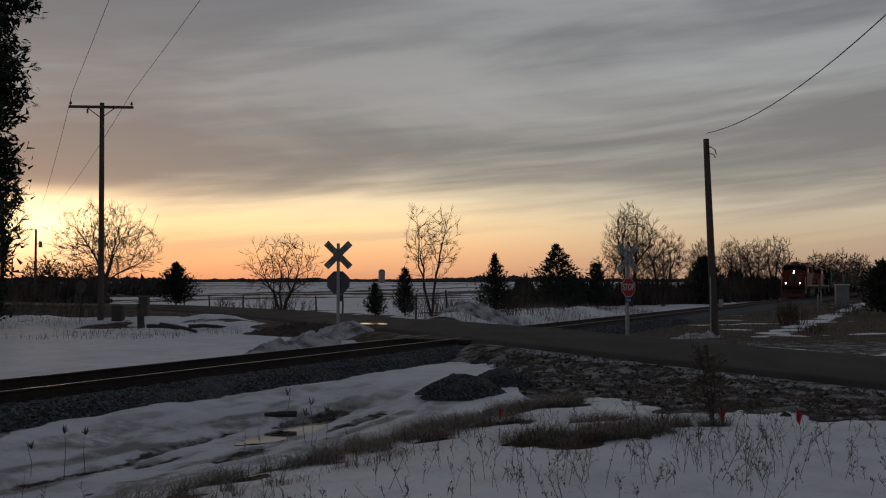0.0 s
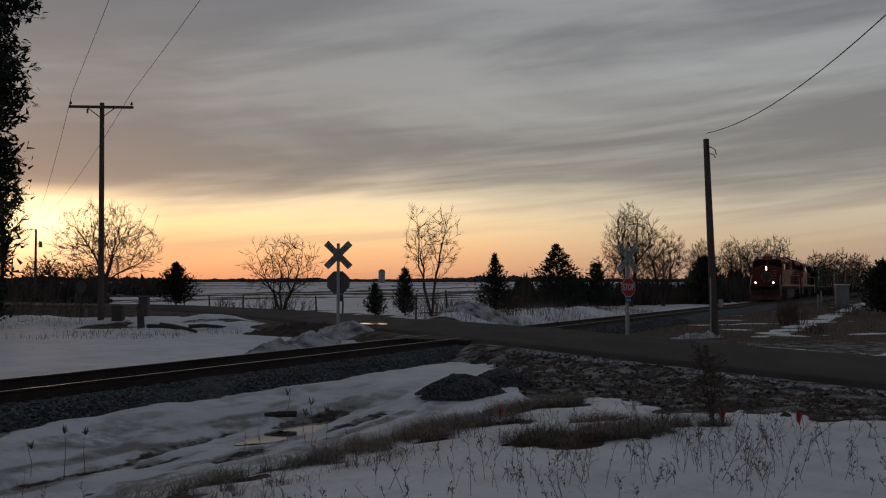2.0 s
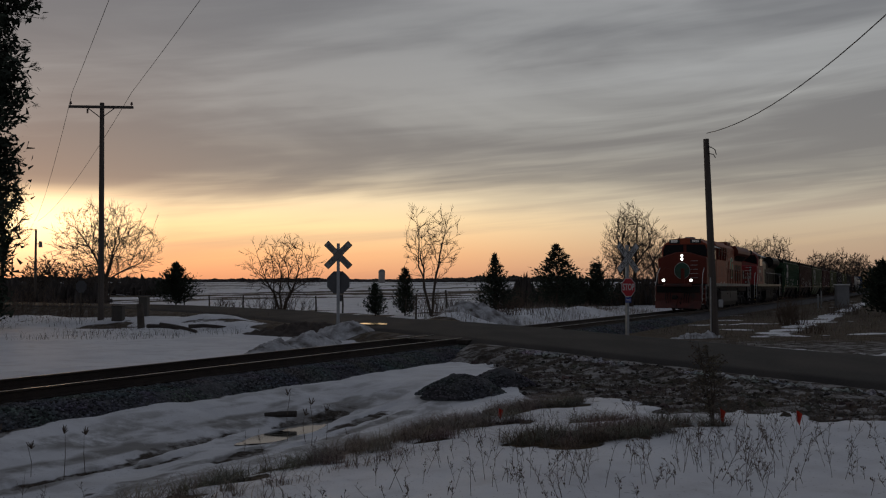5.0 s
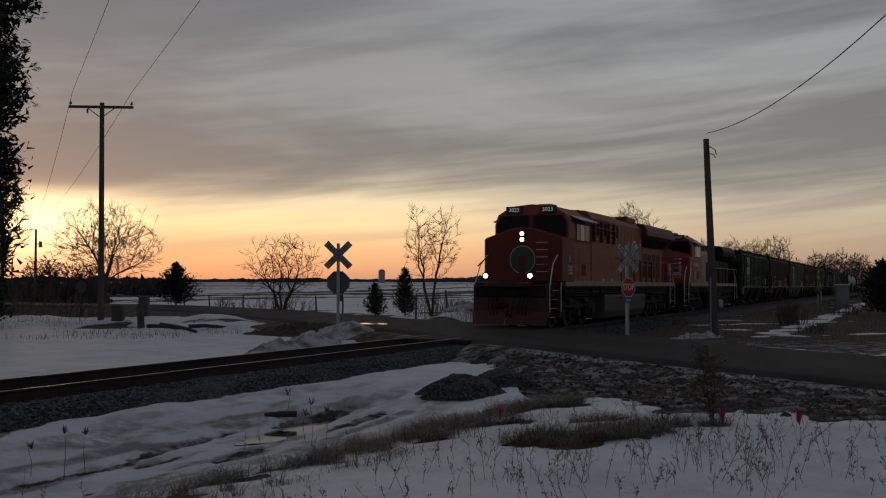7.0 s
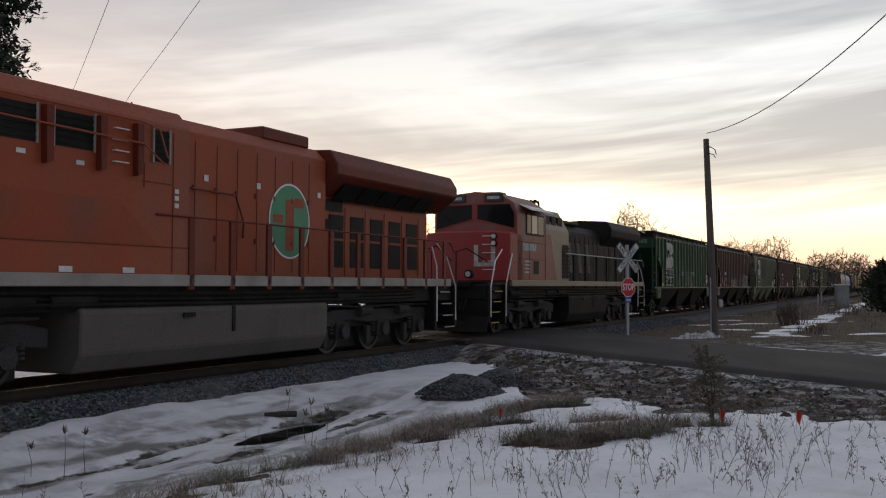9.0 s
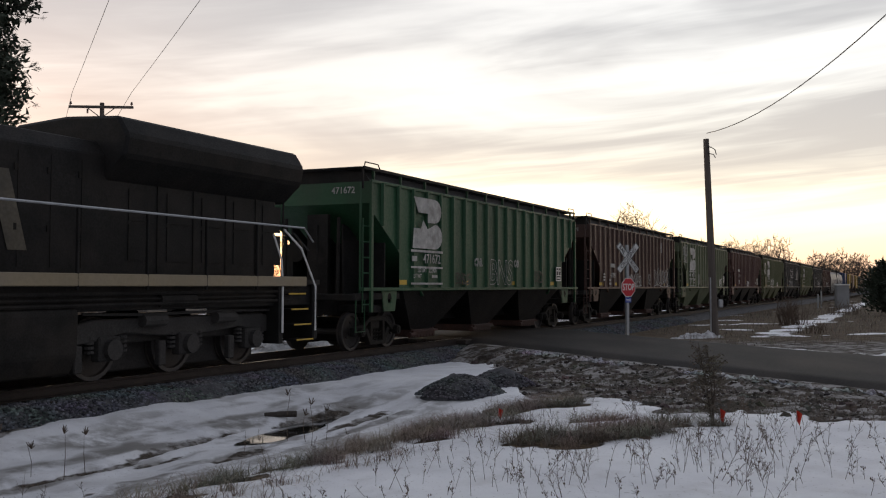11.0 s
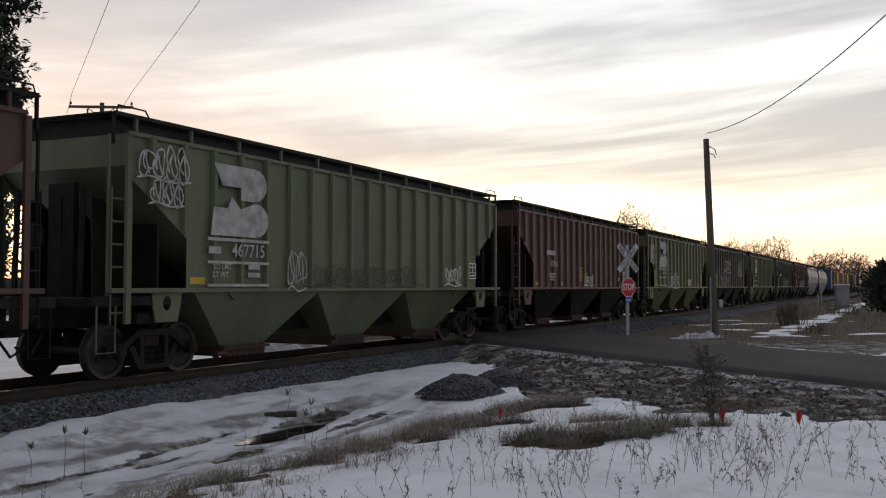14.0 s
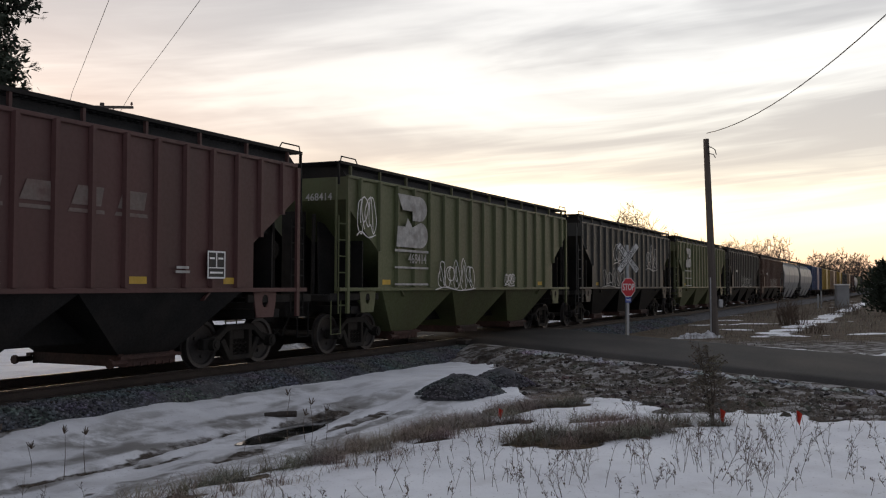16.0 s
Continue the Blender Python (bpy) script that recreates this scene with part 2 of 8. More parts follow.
PAINT_GLOSS = 0.32
M = {
    "orange": mat("orange_paint", (0.32, 0.066, 0.025), 0.55, vary=0.10, scale=0.6, fine=14, bump=0.12, dirt=(0.20, 0.10, 0.065), dirt_amount=0.55, dirt_scale=0.7, streak=(1, 1, 0.35), spec=PAINT_GLOSS),
    # dark seams and posts; also the lead nose, with its shade painted in
    "orange_dark": mat("dark_and_shaded_orange", (0.150, 0.022, 0.009), 0.55, vary=0.14, scale=0.9, fine=18, bump=0.12, dirt=(0.075, 0.022, 0.013), dirt_amount=0.6, spec=PAINT_GLOSS),
    "red": mat("red_paint", (0.27, 0.018, 0.018), 0.5, vary=0.1, scale=0.8, fine=16, bump=0.1, dirt=(0.15, 0.05, 0.04), dirt_amount=0.5),
    # black parts; also hopper bays, end webs and roofs with shade painted in
    "black": mat("black_and_shaded_steel", (0.014, 0.0135, 0.013), 0.6, vary=0.35, scale=2, fine=30, bump=0.25, dirt=(0.030, 0.025, 0.022), dirt_amount=0.5, spec=0.15),
    "grime": mat("grimy_running_gear", (0.019, 0.0175, 0.016), 0.75, vary=0.4, scale=3, fine=35, bump=0.4, dirt=(0.040, 0.033, 0.026), dirt_amount=0.5, spec=0.15),
    "tank": mat("dusty_fuel_tank_steel", (0.105, 0.093, 0.078), 0.75, vary=0.2, scale=1.2, fine=20, bump=0.15, dirt=(0.05, 0.045, 0.04), dirt_amount=0.6, streak=(1, 1, 0.4)),
    "sill": mat("pale_worn_sill_paint", (0.31, 0.285, 0.25), 0.6, vary=0.15, scale=2, fine=25, bump=0.15, dirt=(0.15, 0.12, 0.1), dirt_amount=0.5),
    "beige": mat("faded_beige_paint", (0.23, 0.185, 0.115), 0.5, vary=0.12, scale=0.8, fine=18, bump=0.1, dirt=(0.2, 0.17, 0.13), dirt_amount=0.5),
    "white": mat("worn_white_paint", (0.72, 0.71, 0.68), 0.55, vary=0.12, scale=4, fine=30, bump=0.1, dirt=(0.35, 0.33, 0.3), dirt_amount=0.5, dirt_scale=3),
    "rail_white": mat("white_handrail_paint", (0.74, 0.73, 0.7), 0.45, vary=0.1, scale=5, fine=40, bump=0.05),
    "letters": mat("white_letter_film", (0.80, 0.80, 0.77), 0.5, vary=0.06, scale=6, fine=40, bump=0),
    "stencil": mat("faded_stencil_paint", (0.48, 0.47, 0.44), 0.7, vary=0.25, scale=5, fine=25, bump=0, dirt=(0.2, 0.18, 0.16), dirt_amount=0.6, dirt_scale=4),
    "yellow": mat("yellow_marking", (0.60, 0.38, 0.04), 0.6, vary=0.15, scale=5, fine=30, bump=0, dirt=(0.25, 0.18, 0.08), dirt_amount=0.5),
    "green_logo": mat("green_decal", (0.05, 0.26, 0.13), 0.5, vary=0.12, scale=3, fine=25, bump=0, dirt=(0.1, 0.18, 0.12), dirt_amount=0.4),
    "glass": mat("dark_cab_glass", (0.008, 0.010, 0.012), 0.12, vary=0.1, scale=2, fine=10, bump=0, spec=0.14),
    "lens": mat("lit_lamp_lens", (0.9, 0.9, 0.9), 0.2, emit=(1.0, 0.90, 0.78, 6.0), bump=0),
    "lens_off": mat("unlit_lamp_lens", (0.5, 0.5, 0.5), 0.1, vary=0.1, bump=0),
    "board": mat("lit_number_board", (0.02, 0.02, 0.02), 0.4, bump=0),
    "digits": mat("lit_number_digits", (0.9, 0.9, 0.85), 0.4, emit=(1.0, 0.97, 0.9, 0.12), bump=0),
    "wheel": mat("rolled_wheel_steel", (0.032, 0.028, 0.026), 0.65, metal=0.2, vary=0.3, scale=4, fine=30, bump=0.2, dirt=(0.05, 0.035, 0.025), dirt_amount=0.6),
    "tread": mat("worn_wheel_rim", (0.075, 0.068, 0.064), 0.6, metal=0.6, vary=0.1, scale=6, fine=40, bump=0.05),
    "rail": mat("rusty_rail_web", (0.035, 0.024, 0.019), 0.7, metal=0.2, vary=0.3, scale=3, fine=60, bump=0.3),
    "railtop": mat("polished_rail_head", (0.30, 0.29, 0.29), 0.4, metal=1.0, vary=0.1, scale=1, fine=30, bump=0.03),
    "tie": mat("creosoted_sleeper_timber", (0.045, 0.035, 0.028), 0.9, vary=0.4, scale=2, fine=25, bump=0.6, rand=0.3),
    "ballast": mat("ballast_bed", (0.085, 0.085, 0.09), 0.9, vary=0.4, scale=4, fine=26, bump=1.0, bump_dist=0.03),
    "pole": mat("weathered_pole_timber", (0.12, 0.10, 0.085), 0.9, vary=0.3, scale=2, fine=30, bump=0.5, streak=(4, 4, 0.3)),
    "wire": mat("power_line_wire", (0.03, 0.03, 0.032), 0.6, vary=0.1, bump=0),
    "insulator": mat("brown_porcelain", (0.10, 0.05, 0.035), 0.25, vary=0.1, bump=0),
    "galv": mat("galvanised_steel_post", (0.42, 0.43, 0.44), 0.45, metal=0.7, vary=0.15, scale=5, fine=35, bump=0.08),
    # white sheet darkened in its colour for blades seen against the glow
    "sign_backlit": mat("backlit_white_sheet", (0.36, 0.35, 0.32), 0.5, vary=0.08, scale=6, fine=30, bump=0, dirt=(0.2, 0.19, 0.17), dirt_amount=0.3),
    "sign_white": mat("reflective_white_sheet", (0.66, 0.66, 0.64), 0.4, vary=0.05, scale=6, fine=30, bump=0, dirt=(0.5, 0.48, 0.44), dirt_amount=0.3),
    "sign_red": mat("reflective_red_sheet", (0.55, 0.02, 0.03), 0.4, vary=0.08, scale=6, fine=30, bump=0),
    "sign_back": mat("bare_aluminium_sign_back", (0.12, 0.12, 0.125), 0.6, metal=0.3, vary=0.15, scale=5, fine=25, bump=0),
    "sign_black": mat("black_letter_film", (0.015, 0.015, 0.015), 0.5, vary=0.1, bump=0),
    "sign_blue": mat("blue_sign_sheet", (0.03, 0.07, 0.32), 0.4, vary=0.1, bump=0),
    "bark": mat("grey_brown_bark", (0.085, 0.065, 0.05), 0.95, vary=0.35, scale=5, fine=40, bump=0.6),
    "needle": mat("dark_evergreen_foliage", (0.030, 0.042, 0.024), 0.8, vary=0.4, scale=1.5, fine=12, bump=0),
    "woods": mat("leafless_far_woods", (0.055, 0.045, 0.04), 0.95, vary=0.35, scale=0.2, fine=2, bump=0),
    "weed": mat("dry_weed_stems", (0.12, 0.085, 0.06), 0.9, vary=0.35, scale=3, fine=20, bump=0),
    "grass": mat("dead_straw_grass", (0.26, 0.19, 0.115), 0.9, vary=0.4, scale=2, fine=15, bump=0),
    "flag": mat("orange_red_survey_flag", (0.55, 0.055, 0.028), 0.6, vary=0.08, bump=0),
    "stone": mat("grey_ballast_stone", (0.17, 0.175, 0.18), 0.85, vary=0.45, scale=3.3, fine=30, bump=0.4),
    "pile": mat("dark_gravel_stone", (0.085, 0.085, 0.09), 0.9, vary=0.45, scale=7, fine=40, bump=0.5),
    "clod": mat("frozen_ploughed_soil", (0.075, 0.06, 0.05), 0.95, vary=0.4, scale=4, fine=25, bump=0.6),
    "concrete": mat("silo_concrete", (0.35, 0.33, 0.31), 0.8, vary=0.15, scale=0.5, fine=4, bump=0.1),
    "cabinet": mat("weathered_grey_cabinet_paint", (0.24, 0.24, 0.235), 0.6, vary=0.12, scale=1.5, fine=15, bump=0.1, dirt=(0.2, 0.19, 0.18), dirt_amount=0.4),
    "wood_post": mat("split_fence_timber", (0.09, 0.075, 0.06), 0.9, vary=0.3, scale=3, fine=30, bump=0.5),
    "dirty_snow": mat("ploughed_dirty_snow", (0.60, 0.60, 0.61), 0.8, vary=0.25, scale=3.5, fine=12, bump=1.0, bump_dist=0.07, dirt=(0.09, 0.075, 0.06), dirt_amount=0.95, dirt_scale=1.7),
    "truck": mat("dusty_truck_frame", (0.034, 0.031, 0.028), 0.85, vary=0.35, scale=3, fine=30, bump=0.4, dirt=(0.035, 0.03, 0.028), dirt_amount=0.7),
    "pilot_red": mat("scuffed_pilot_paint", (0.105, 0.018, 0.010), 0.6, vary=0.3, scale=2, fine=18, bump=0.25, dirt=(0.025, 0.02, 0.018), dirt_amount=0.85, dirt_scale=1.4),
    "green_dark": mat("dark_green_decal", (0.022, 0.075, 0.045), 0.5, vary=0.15, scale=3, fine=25, bump=0, dirt=(0.04, 0.03, 0.02), dirt_amount=0.5),
    "water": mat("melt_water", (0.012, 0.013, 0.010), 0.04, vary=0.2, scale=1, fine=3, bump=0.015, spec=0.6),
    "gate": mat("rusty_outlet_steel", (0.055, 0.022, 0.016), 0.8, vary=0.35, scale=3, fine=25, bump=0.3, dirt=(0.02, 0.015, 0.012), dirt_amount=0.7),
    "driftwood": mat("wet_dark_timber", (0.05, 0.04, 0.032), 0.8, vary=0.3, scale=4, fine=25, bump=0.4),
}
for key, col, dirt in (("hop_green", (0.023, 0.080, 0.036), (0.026, 0.042, 0.024)), ("hop_brown", (0.090, 0.049, 0.039), (0.050, 0.033, 0.027)),
                       ("hop_lime", (0.125, 0.150, 0.085), (0.07, 0.075, 0.048)), ("hop_red", (0.098, 0.046, 0.042), (0.063, 0.038, 0.033)),
                       ("hop_olive", (0.105, 0.120, 0.055), (0.085, 0.075, 0.045)), ("hop_dark", (0.045, 0.045, 0.042), (0.09, 0.085, 0.075)),
                       ("hop_grey", (0.33, 0.34, 0.34), (0.2, 0.19, 0.18)), ("car_blue", (0.03, 0.07, 0.17), (0.05, 0.06, 0.09)),
                       ("car_yellow", (0.36, 0.25, 0.05), (0.2, 0.15, 0.07)), ("car_tan", (0.28, 0.2, 0.13), (0.18, 0.13, 0.09))):
    M[key] = mat(key + "_paint", col, 0.5, vary=0.12, scale=0.5, fine=14, bump=0.1, dirt=dirt, dirt_amount=0.6, dirt_scale=0.8, streak=(1, 1, 0.25), spec=PAINT_GLOSS)


M["faint"] = mat("rubbed_off_lettering", (0.19, 0.15, 0.13), 0.7, vary=0.3, scale=3, fine=20, bump=0, dirt=(0.09, 0.04, 0.035), dirt_amount=0.8, dirt_scale=3)
M["faded"] = mat("sooty_faded_lettering", (0.10, 0.085, 0.06), 0.7, vary=0.3, scale=2, fine=20, bump=0, dirt=(0.03, 0.028, 0.025), dirt_amount=0.8)


# ---- mesh helpers ----
def mesh_ob(name, bm, material, parent=None, smooth=False):
    me = bpy.data.meshes.new(name)
    bm.normal_update()
    bm.to_mesh(me)
    bm.free()
    for m_ in (material if isinstance(material, (list, tuple)) else [material]):
        me.materials.append(m_)
    if smooth:
        me.polygons.foreach_set("use_smooth", [True] * len(me.polygons))
    ob = new(name, me)
    if parent is not None:
        ob.parent = parent
    return ob


def part(name, bm, material, parent, label="", smooth=False):
    ob = mesh_ob(name, bm, material, parent, smooth)
    if label:
        tagged(ob, label)
    return ob


def share(name, ob, m, parent):
    """Another part on the same mesh."""
    o = new(name, ob.data)
    o.parent = parent
    o.matrix_basis = m
    return o


def box(bm, x0, x1, y0, y1, z0, z1, bev=0.0, mi=0):
    vs = [bm.verts.new((x, y, z)) for x in (x0, x1) for y in (y0, y1) for z in (z0, z1)]
    fs = [bm.faces.new([vs[i] for i in q]) for q in ((0, 1, 3, 2), (4, 6, 7, 5), (0, 4, 5, 1), (2, 3, 7, 6), (0, 2, 6, 4), (1, 5, 7, 3))]
    for f in fs:
        f.material_index = mi
    if bev:
        bmesh.ops.bevel(bm, geom=list({e for f in fs for e in f.edges}), offset=bev, segments=1, affect="EDGES")
    return bm


def prism(bm, pts, y0, y1, bev=0.0, mi=0):
    """Solid from an outline in x, z drawn out along y."""
    a = [bm.verts.new((x, y0, z)) for x, z in pts]
    b = [bm.verts.new((x, y1, z)) for x, z in pts]
    n = len(pts)
    fs = [bm.faces.new(a), bm.faces.new(b[::-1])] + [bm.faces.new((a[i], b[i], b[(i + 1) % n], a[(i + 1) % n])) for i in range(n)]
    for f in fs:
        f.material_index = mi
    bmesh.ops.recalc_face_normals(bm, faces=fs)
    if bev:
        bmesh.ops.bevel(bm, geom=list({e for f in fs for e in f.edges}), offset=bev, segments=1, affect="EDGES")
    return bm


def section(bm, pts, x0, x1, bev=0.0):
    """Solid from an outline in y, z drawn out along x."""
    a = [bm.verts.new((x0, y, z)) for y, z in pts]
    b = [bm.verts.new((x1, y, z)) for y, z in pts]
    n = len(pts)
    fs = [bm.faces.new(a), bm.faces.new(b[::-1])] + [bm.faces.new((a[i], b[i], b[(i + 1) % n], a[(i + 1) % n])) for i in range(n)]
    bmesh.ops.recalc_face_normals(bm, faces=fs)
    if bev:
        bmesh.ops.bevel(bm, geom=list({e for f in fs for e in f.edges}), offset=bev, segments=1, affect="EDGES")
    return bm


def tube(bm, pts, r, n=6, r1=None, caps=True):
    """Round rod through the points, tapering from r to r1."""
    pts = [Vector(p) for p in pts]
    r1 = r if r1 is None else r1
    rings = []
    for i, p in enumerate(pts):
        d = (pts[min(i + 1, len(pts) - 1)] - pts[max(i - 1, 0)]).normalized()
        q = d.to_track_quat("Z", "Y")
        rr = r + (r1 - r) * i / max(1, len(pts) - 1)
        rings.append([bm.verts.new(p + q @ Vector((rr * math.cos(2 * math.pi * k / n), rr * math.sin(2 * math.pi * k / n), 0))) for k in range(n)])
    for a, b in zip(rings, rings[1:]):
        for k in range(n):
            bm.faces.new((a[k], a[(k + 1) % n], b[(k + 1) % n], b[k]))
    if caps and n > 2:
        bm.faces.new(rings[0][::-1]), bm.faces.new(rings[-1])
    return bm


def cyl(bm, c, axis, r, h, n=16, r1=None):
    c, axis = Vector(c), Vector(axis).normalized()
    return tube(bm, [c - axis * h / 2, c + axis * h / 2], r, n, r1)


def thing(name, label, category, group="", m=None):
    ob = new(name)
    tagged(ob, label, category, group)
    if m is not None:
        ob.matrix_world = m
    return ob


def text_mesh(name, words, size, material, parent, m, extrude=0.003, align="CENTER", sx=1.0, bold=0.012):
    c = bpy.data.curves.new(name, "FONT")
    c.body, c.size, c.extrude, c.align_x, c.align_y = words, size, extrude, align, "CENTER"
    c.offset, c.resolution_u = size * bold, 3
    tmp = bpy.data.objects.new(name, c)
    me = bpy.data.meshes.new_from_object(tmp)
    bpy.data.objects.remove(tmp)
    bpy.data.curves.remove(c)
    me.transform(m @ Matrix.Diagonal((sx, 1, 1, 1)))
    me.materials.clear()
    me.materials.append(material)
    ob = new(name, me)
    ob.parent = parent
    return ob


# ---- value noise on arrays ----
def vnoise(x, y, seed=0):
    xi, yi = np.floor(x).astype(np.int64), np.floor(y).astype(np.int64)
    fx, fy = x - xi, y - yi
    fx, fy = fx * fx * (3 - 2 * fx), fy * fy * (3 - 2 * fy)

    def h(a, b):
        n = (a * 374761393 + b * 668265263 + seed * 974711) & 0x7FFFFFFF
        n = ((n ^ (n >> 13)) * 1274126177) & 0x7FFFFFFF
        return ((n ^ (n >> 16)) & 0xFFFF) / 65535.0
    return (h(xi, yi) * (1 - fx) + h(xi + 1, yi) * fx) * (1 - fy) + (h(xi, yi + 1) * (1 - fx) + h(xi + 1, yi + 1) * fx) * fy


def fbm(x, y, octaves=4, seed=0):
    s, a, t = 0.0, 0.5, 0.0
    for i in range(octaves):
        s = s + a * vnoise(x * 2 ** i, y * 2 ** i, seed + i)
        t, a = t + a, a * 0.5
    return s / t


def smooth(a, b, x):
    t = np.clip((x - a) / (b - a), 0, 1)
    return t * t * (3 - 2 * t)


# ---- the ground: one sheet, with the ditch beside the track and its snow ----
ROAD = [(26, -14), (17.6, 4), (9.3, 19.4), (3.9, 28.6), (0.9, 34.4), (-3.6, 42), (-10.5, 54), (-19, 64), (-36, 73), (-90, 88), (-300, 120)]
ROAD_HALF = 3.1


def road_near(x, y):
    """Distance to the road's centre line, on arrays."""
    x, y = np.asarray(x, float), np.asarray(y, float)
    best = np.full(x.shape, 1e9)
    for (ax, ay), (bx, by) in zip(ROAD, ROAD[1:]):
        dx, dy = bx - ax, by - ay
        t = np.clip(((x - ax) * dx + (y - ay) * dy) / (dx * dx + dy * dy), 0, 1)
        best = np.minimum(best, np.hypot(x - ax - t * dx, y - ay - t * dy))
    return best


def road_height(x, y):
    u, v = to_uv(np.asarray(x, float), np.asarray(y, float))
    return -0.20 - 0.05 * smooth(0, 8, np.abs(v - VC) - 2.0) + 0.015 * (fbm(u * 0.5, v * 0.5, 3, 5) - 0.5)


PATCHES = [(1.30, 10.6, 0.62, 0.55), (1.95, 10.8, 0.66, 0.55), (2.55, 11.1, 0.4, 0.3), (1.4, 14.8, 0.70, 0.72), (0.8, 12.9, 0.36, 0.22), (-0.45, 12.6, 0.75, 0.36),
           (-0.16, 11.5, 0.27, 0.18), (-1.35, 11.7, 0.5, 0.26), (-1.75, 10.9, 0.42, 0.30), (-2.2, 9.9, 0.42, 0.32), (-2.6, 9.0, 0.4, 0.32), (3.05, 11.0, 0.22, 0.16), (2.0, 12.4, 0.35, 0.16)]
LIMIT_X = [-20, -1.6, -0.9, 0.5, 1.3, 1.55, 2.4, 3.0, 3.64, 4.83, 10, 30]
LIMIT_Y = [60, 27.0, 26.5, 25.0, 23.0, 17.0, 15.6, 13.0, 11.9, 10.3, 7.0, 5.0]


def masks(x, y):
    """Snow cover, straw cover and height of the ground, on arrays."""
    x, y = np.asarray(x, float), np.asarray(y, float)
    u, v = to_uv(x, y)
    road = road_near(x, y)
    n1, n2, n3 = fbm(x * 0.55, y * 0.55, 4, 1), fbm(x * 0.13, y * 0.13, 4, 2), fbm(x * 2.1, y * 2.1, 3, 3)
    far = np.hypot(x, y)
    # profile across the track, the ditch running out towards the road
    prof = np.interp(v, [-60, -5, 0, 2.5, 4.6, 5.7, 6.3, 7.2, 8.8, 10.0, 10.7, 11.05, 11.5, 12, 14, 15.2, 17, 22, 40, 70, 120],
                     [-0.05, 0.0, -0.02, -0.08, -0.26, -0.40, -0.50, -0.74, -0.84, -0.68, -0.48, -0.41, -0.46, -0.5, -0.5, -0.52, -0.46, -0.36, -0.35, -0.6, -0.9])
    flat = np.interp(v, [-60, -5, 0, 4, 11, 12, 14, 15.2, 22, 40, 70, 120],
                     [-0.25, -0.2, -0.22, -0.32, -0.48, -0.5, -0.5, -0.5, -0.4, -0.4, -0.6, -0.9])
    fill = smooth(13.0, 19.0, u)
    z = prof * (1 - fill) + flat * fill - GRADE * np.clip(u, -60, 260) * smooth(200, 20, np.abs(v - VC))
    z = z - 0.9 * smooth(70, 300, far)
    z = z + (n1 - 0.5) * 0.10 * smooth(0, 3, np.abs(v - VC) - 2.2) + (n2 - 0.5) * 0.35 * smooth(6, 40, np.abs(v - VC))
    near_field = (v < 11.2)
    left = x < np.interp(y, [p[1] for p in ROAD[2:]], [p[0] for p in ROAD[2:]])
    lim = np.interp(x, LIMIT_X, LIMIT_Y)
    s_near = smooth(-0.9, 0.5, lim - y + (n1 - 0.5) * 3.2 + (n3 - 0.5) * 2.4) * smooth(0.0, 0.45, 11.15 - v + (n1 - 0.5) * 0.9)
    bare = np.zeros_like(x)
    for cx, cy, rx, ry in PATCHES:
        bare = np.maximum(bare, smooth(1.35, 0.65, np.hypot((x - cx) / rx, (y - cy) / ry) + (n3 - 0.5) * 1.5 + (n1 - 0.5) * 0.9))
    s_near = s_near * (1 - bare)
    # thin slush over the ditch
    slush = smooth(1.3, 0.3, np.abs(v - 8.8)) * smooth(17, 14, u)
    s_near = s_near * (1 - 0.8 * slush * smooth(0.46, 0.60, fbm(u * 0.55, v * 2.4, 4, 11)))
    # right side near the track: dead grass with strips of snow
    lane = np.interp(y, [33, 36.8, 49.5, 75, 140], [10.5, 12.4, 18.8, 31.5, 62])
    strip = smooth(0.95, 0.35, np.abs(x - lane + (n1 - 0.5) * 1.6)) * smooth(35, 37, y) * smooth(0.30, 0.42, n1)
    strip2 = smooth(0.75, 0.3, np.abs(road - 4.1 - 0.25 * (n2 - 0.5) + (n1 - 0.5) * 0.8)) * smooth(0.34, 0.46, n1) * (x > 8.6) * (y > 18)
    s_right = np.maximum(np.maximum(strip, strip2), smooth(0.74, 0.8, fbm(x * 0.3, y * 0.3, 4, 9)))
    s_far_left = smooth(0.0, 0.8, v - 15.1 + (n1 - 0.5) * 1.0) * smooth(0.0, 1.0, road - 4.3 + (n1 - 0.5) * 2.2)
    s_far_left = s_far_left * (1 - 0.85 * smooth(0.52, 0.62, fbm(x * 0.16, y * 0.35, 4, 21)) * smooth(36, 46, y))
    s_far_right = smooth(0.0, 0.7, v - 15.4 + (n1 - 0.5) * 1.2) * smooth(0.0, 1.0, road - 3.9 + (n1 - 0.5) * 2.0) * smooth(24, 20, v + (n2 - 0.5) * 8)
    s_far_right = np.maximum(s_far_right, smooth(0.5, 0.6, n2) * (v > 20))
    field = smooth(0.43, 0.53, fbm(u * 0.012 + 3, v * 0.10, 4, 31) + 0.02)
    snow = np.where(v < 12, np.where(road_side(x, y), s_near, s_right), np.where(left, s_far_left, s_far_right))
    snow = np.where((far > 75) & (v > 14), field * smooth(0, 2, road - 4), snow)
    edge_y = np.interp(x, [-60, -40, -25, -14, -8.5, -6], [64, 56, 50, 45.5, 42, 40])
    snow = np.where(left & (v > 15) & (np.abs(y - edge_y) < 3.5), np.maximum(snow, smooth(3.5, 2.0, np.abs(y - edge_y)) * smooth(0.30, 0.45, n1)), snow)
    snow = snow * smooth(0, 0.5, road - ROAD_HALF - 0.35)
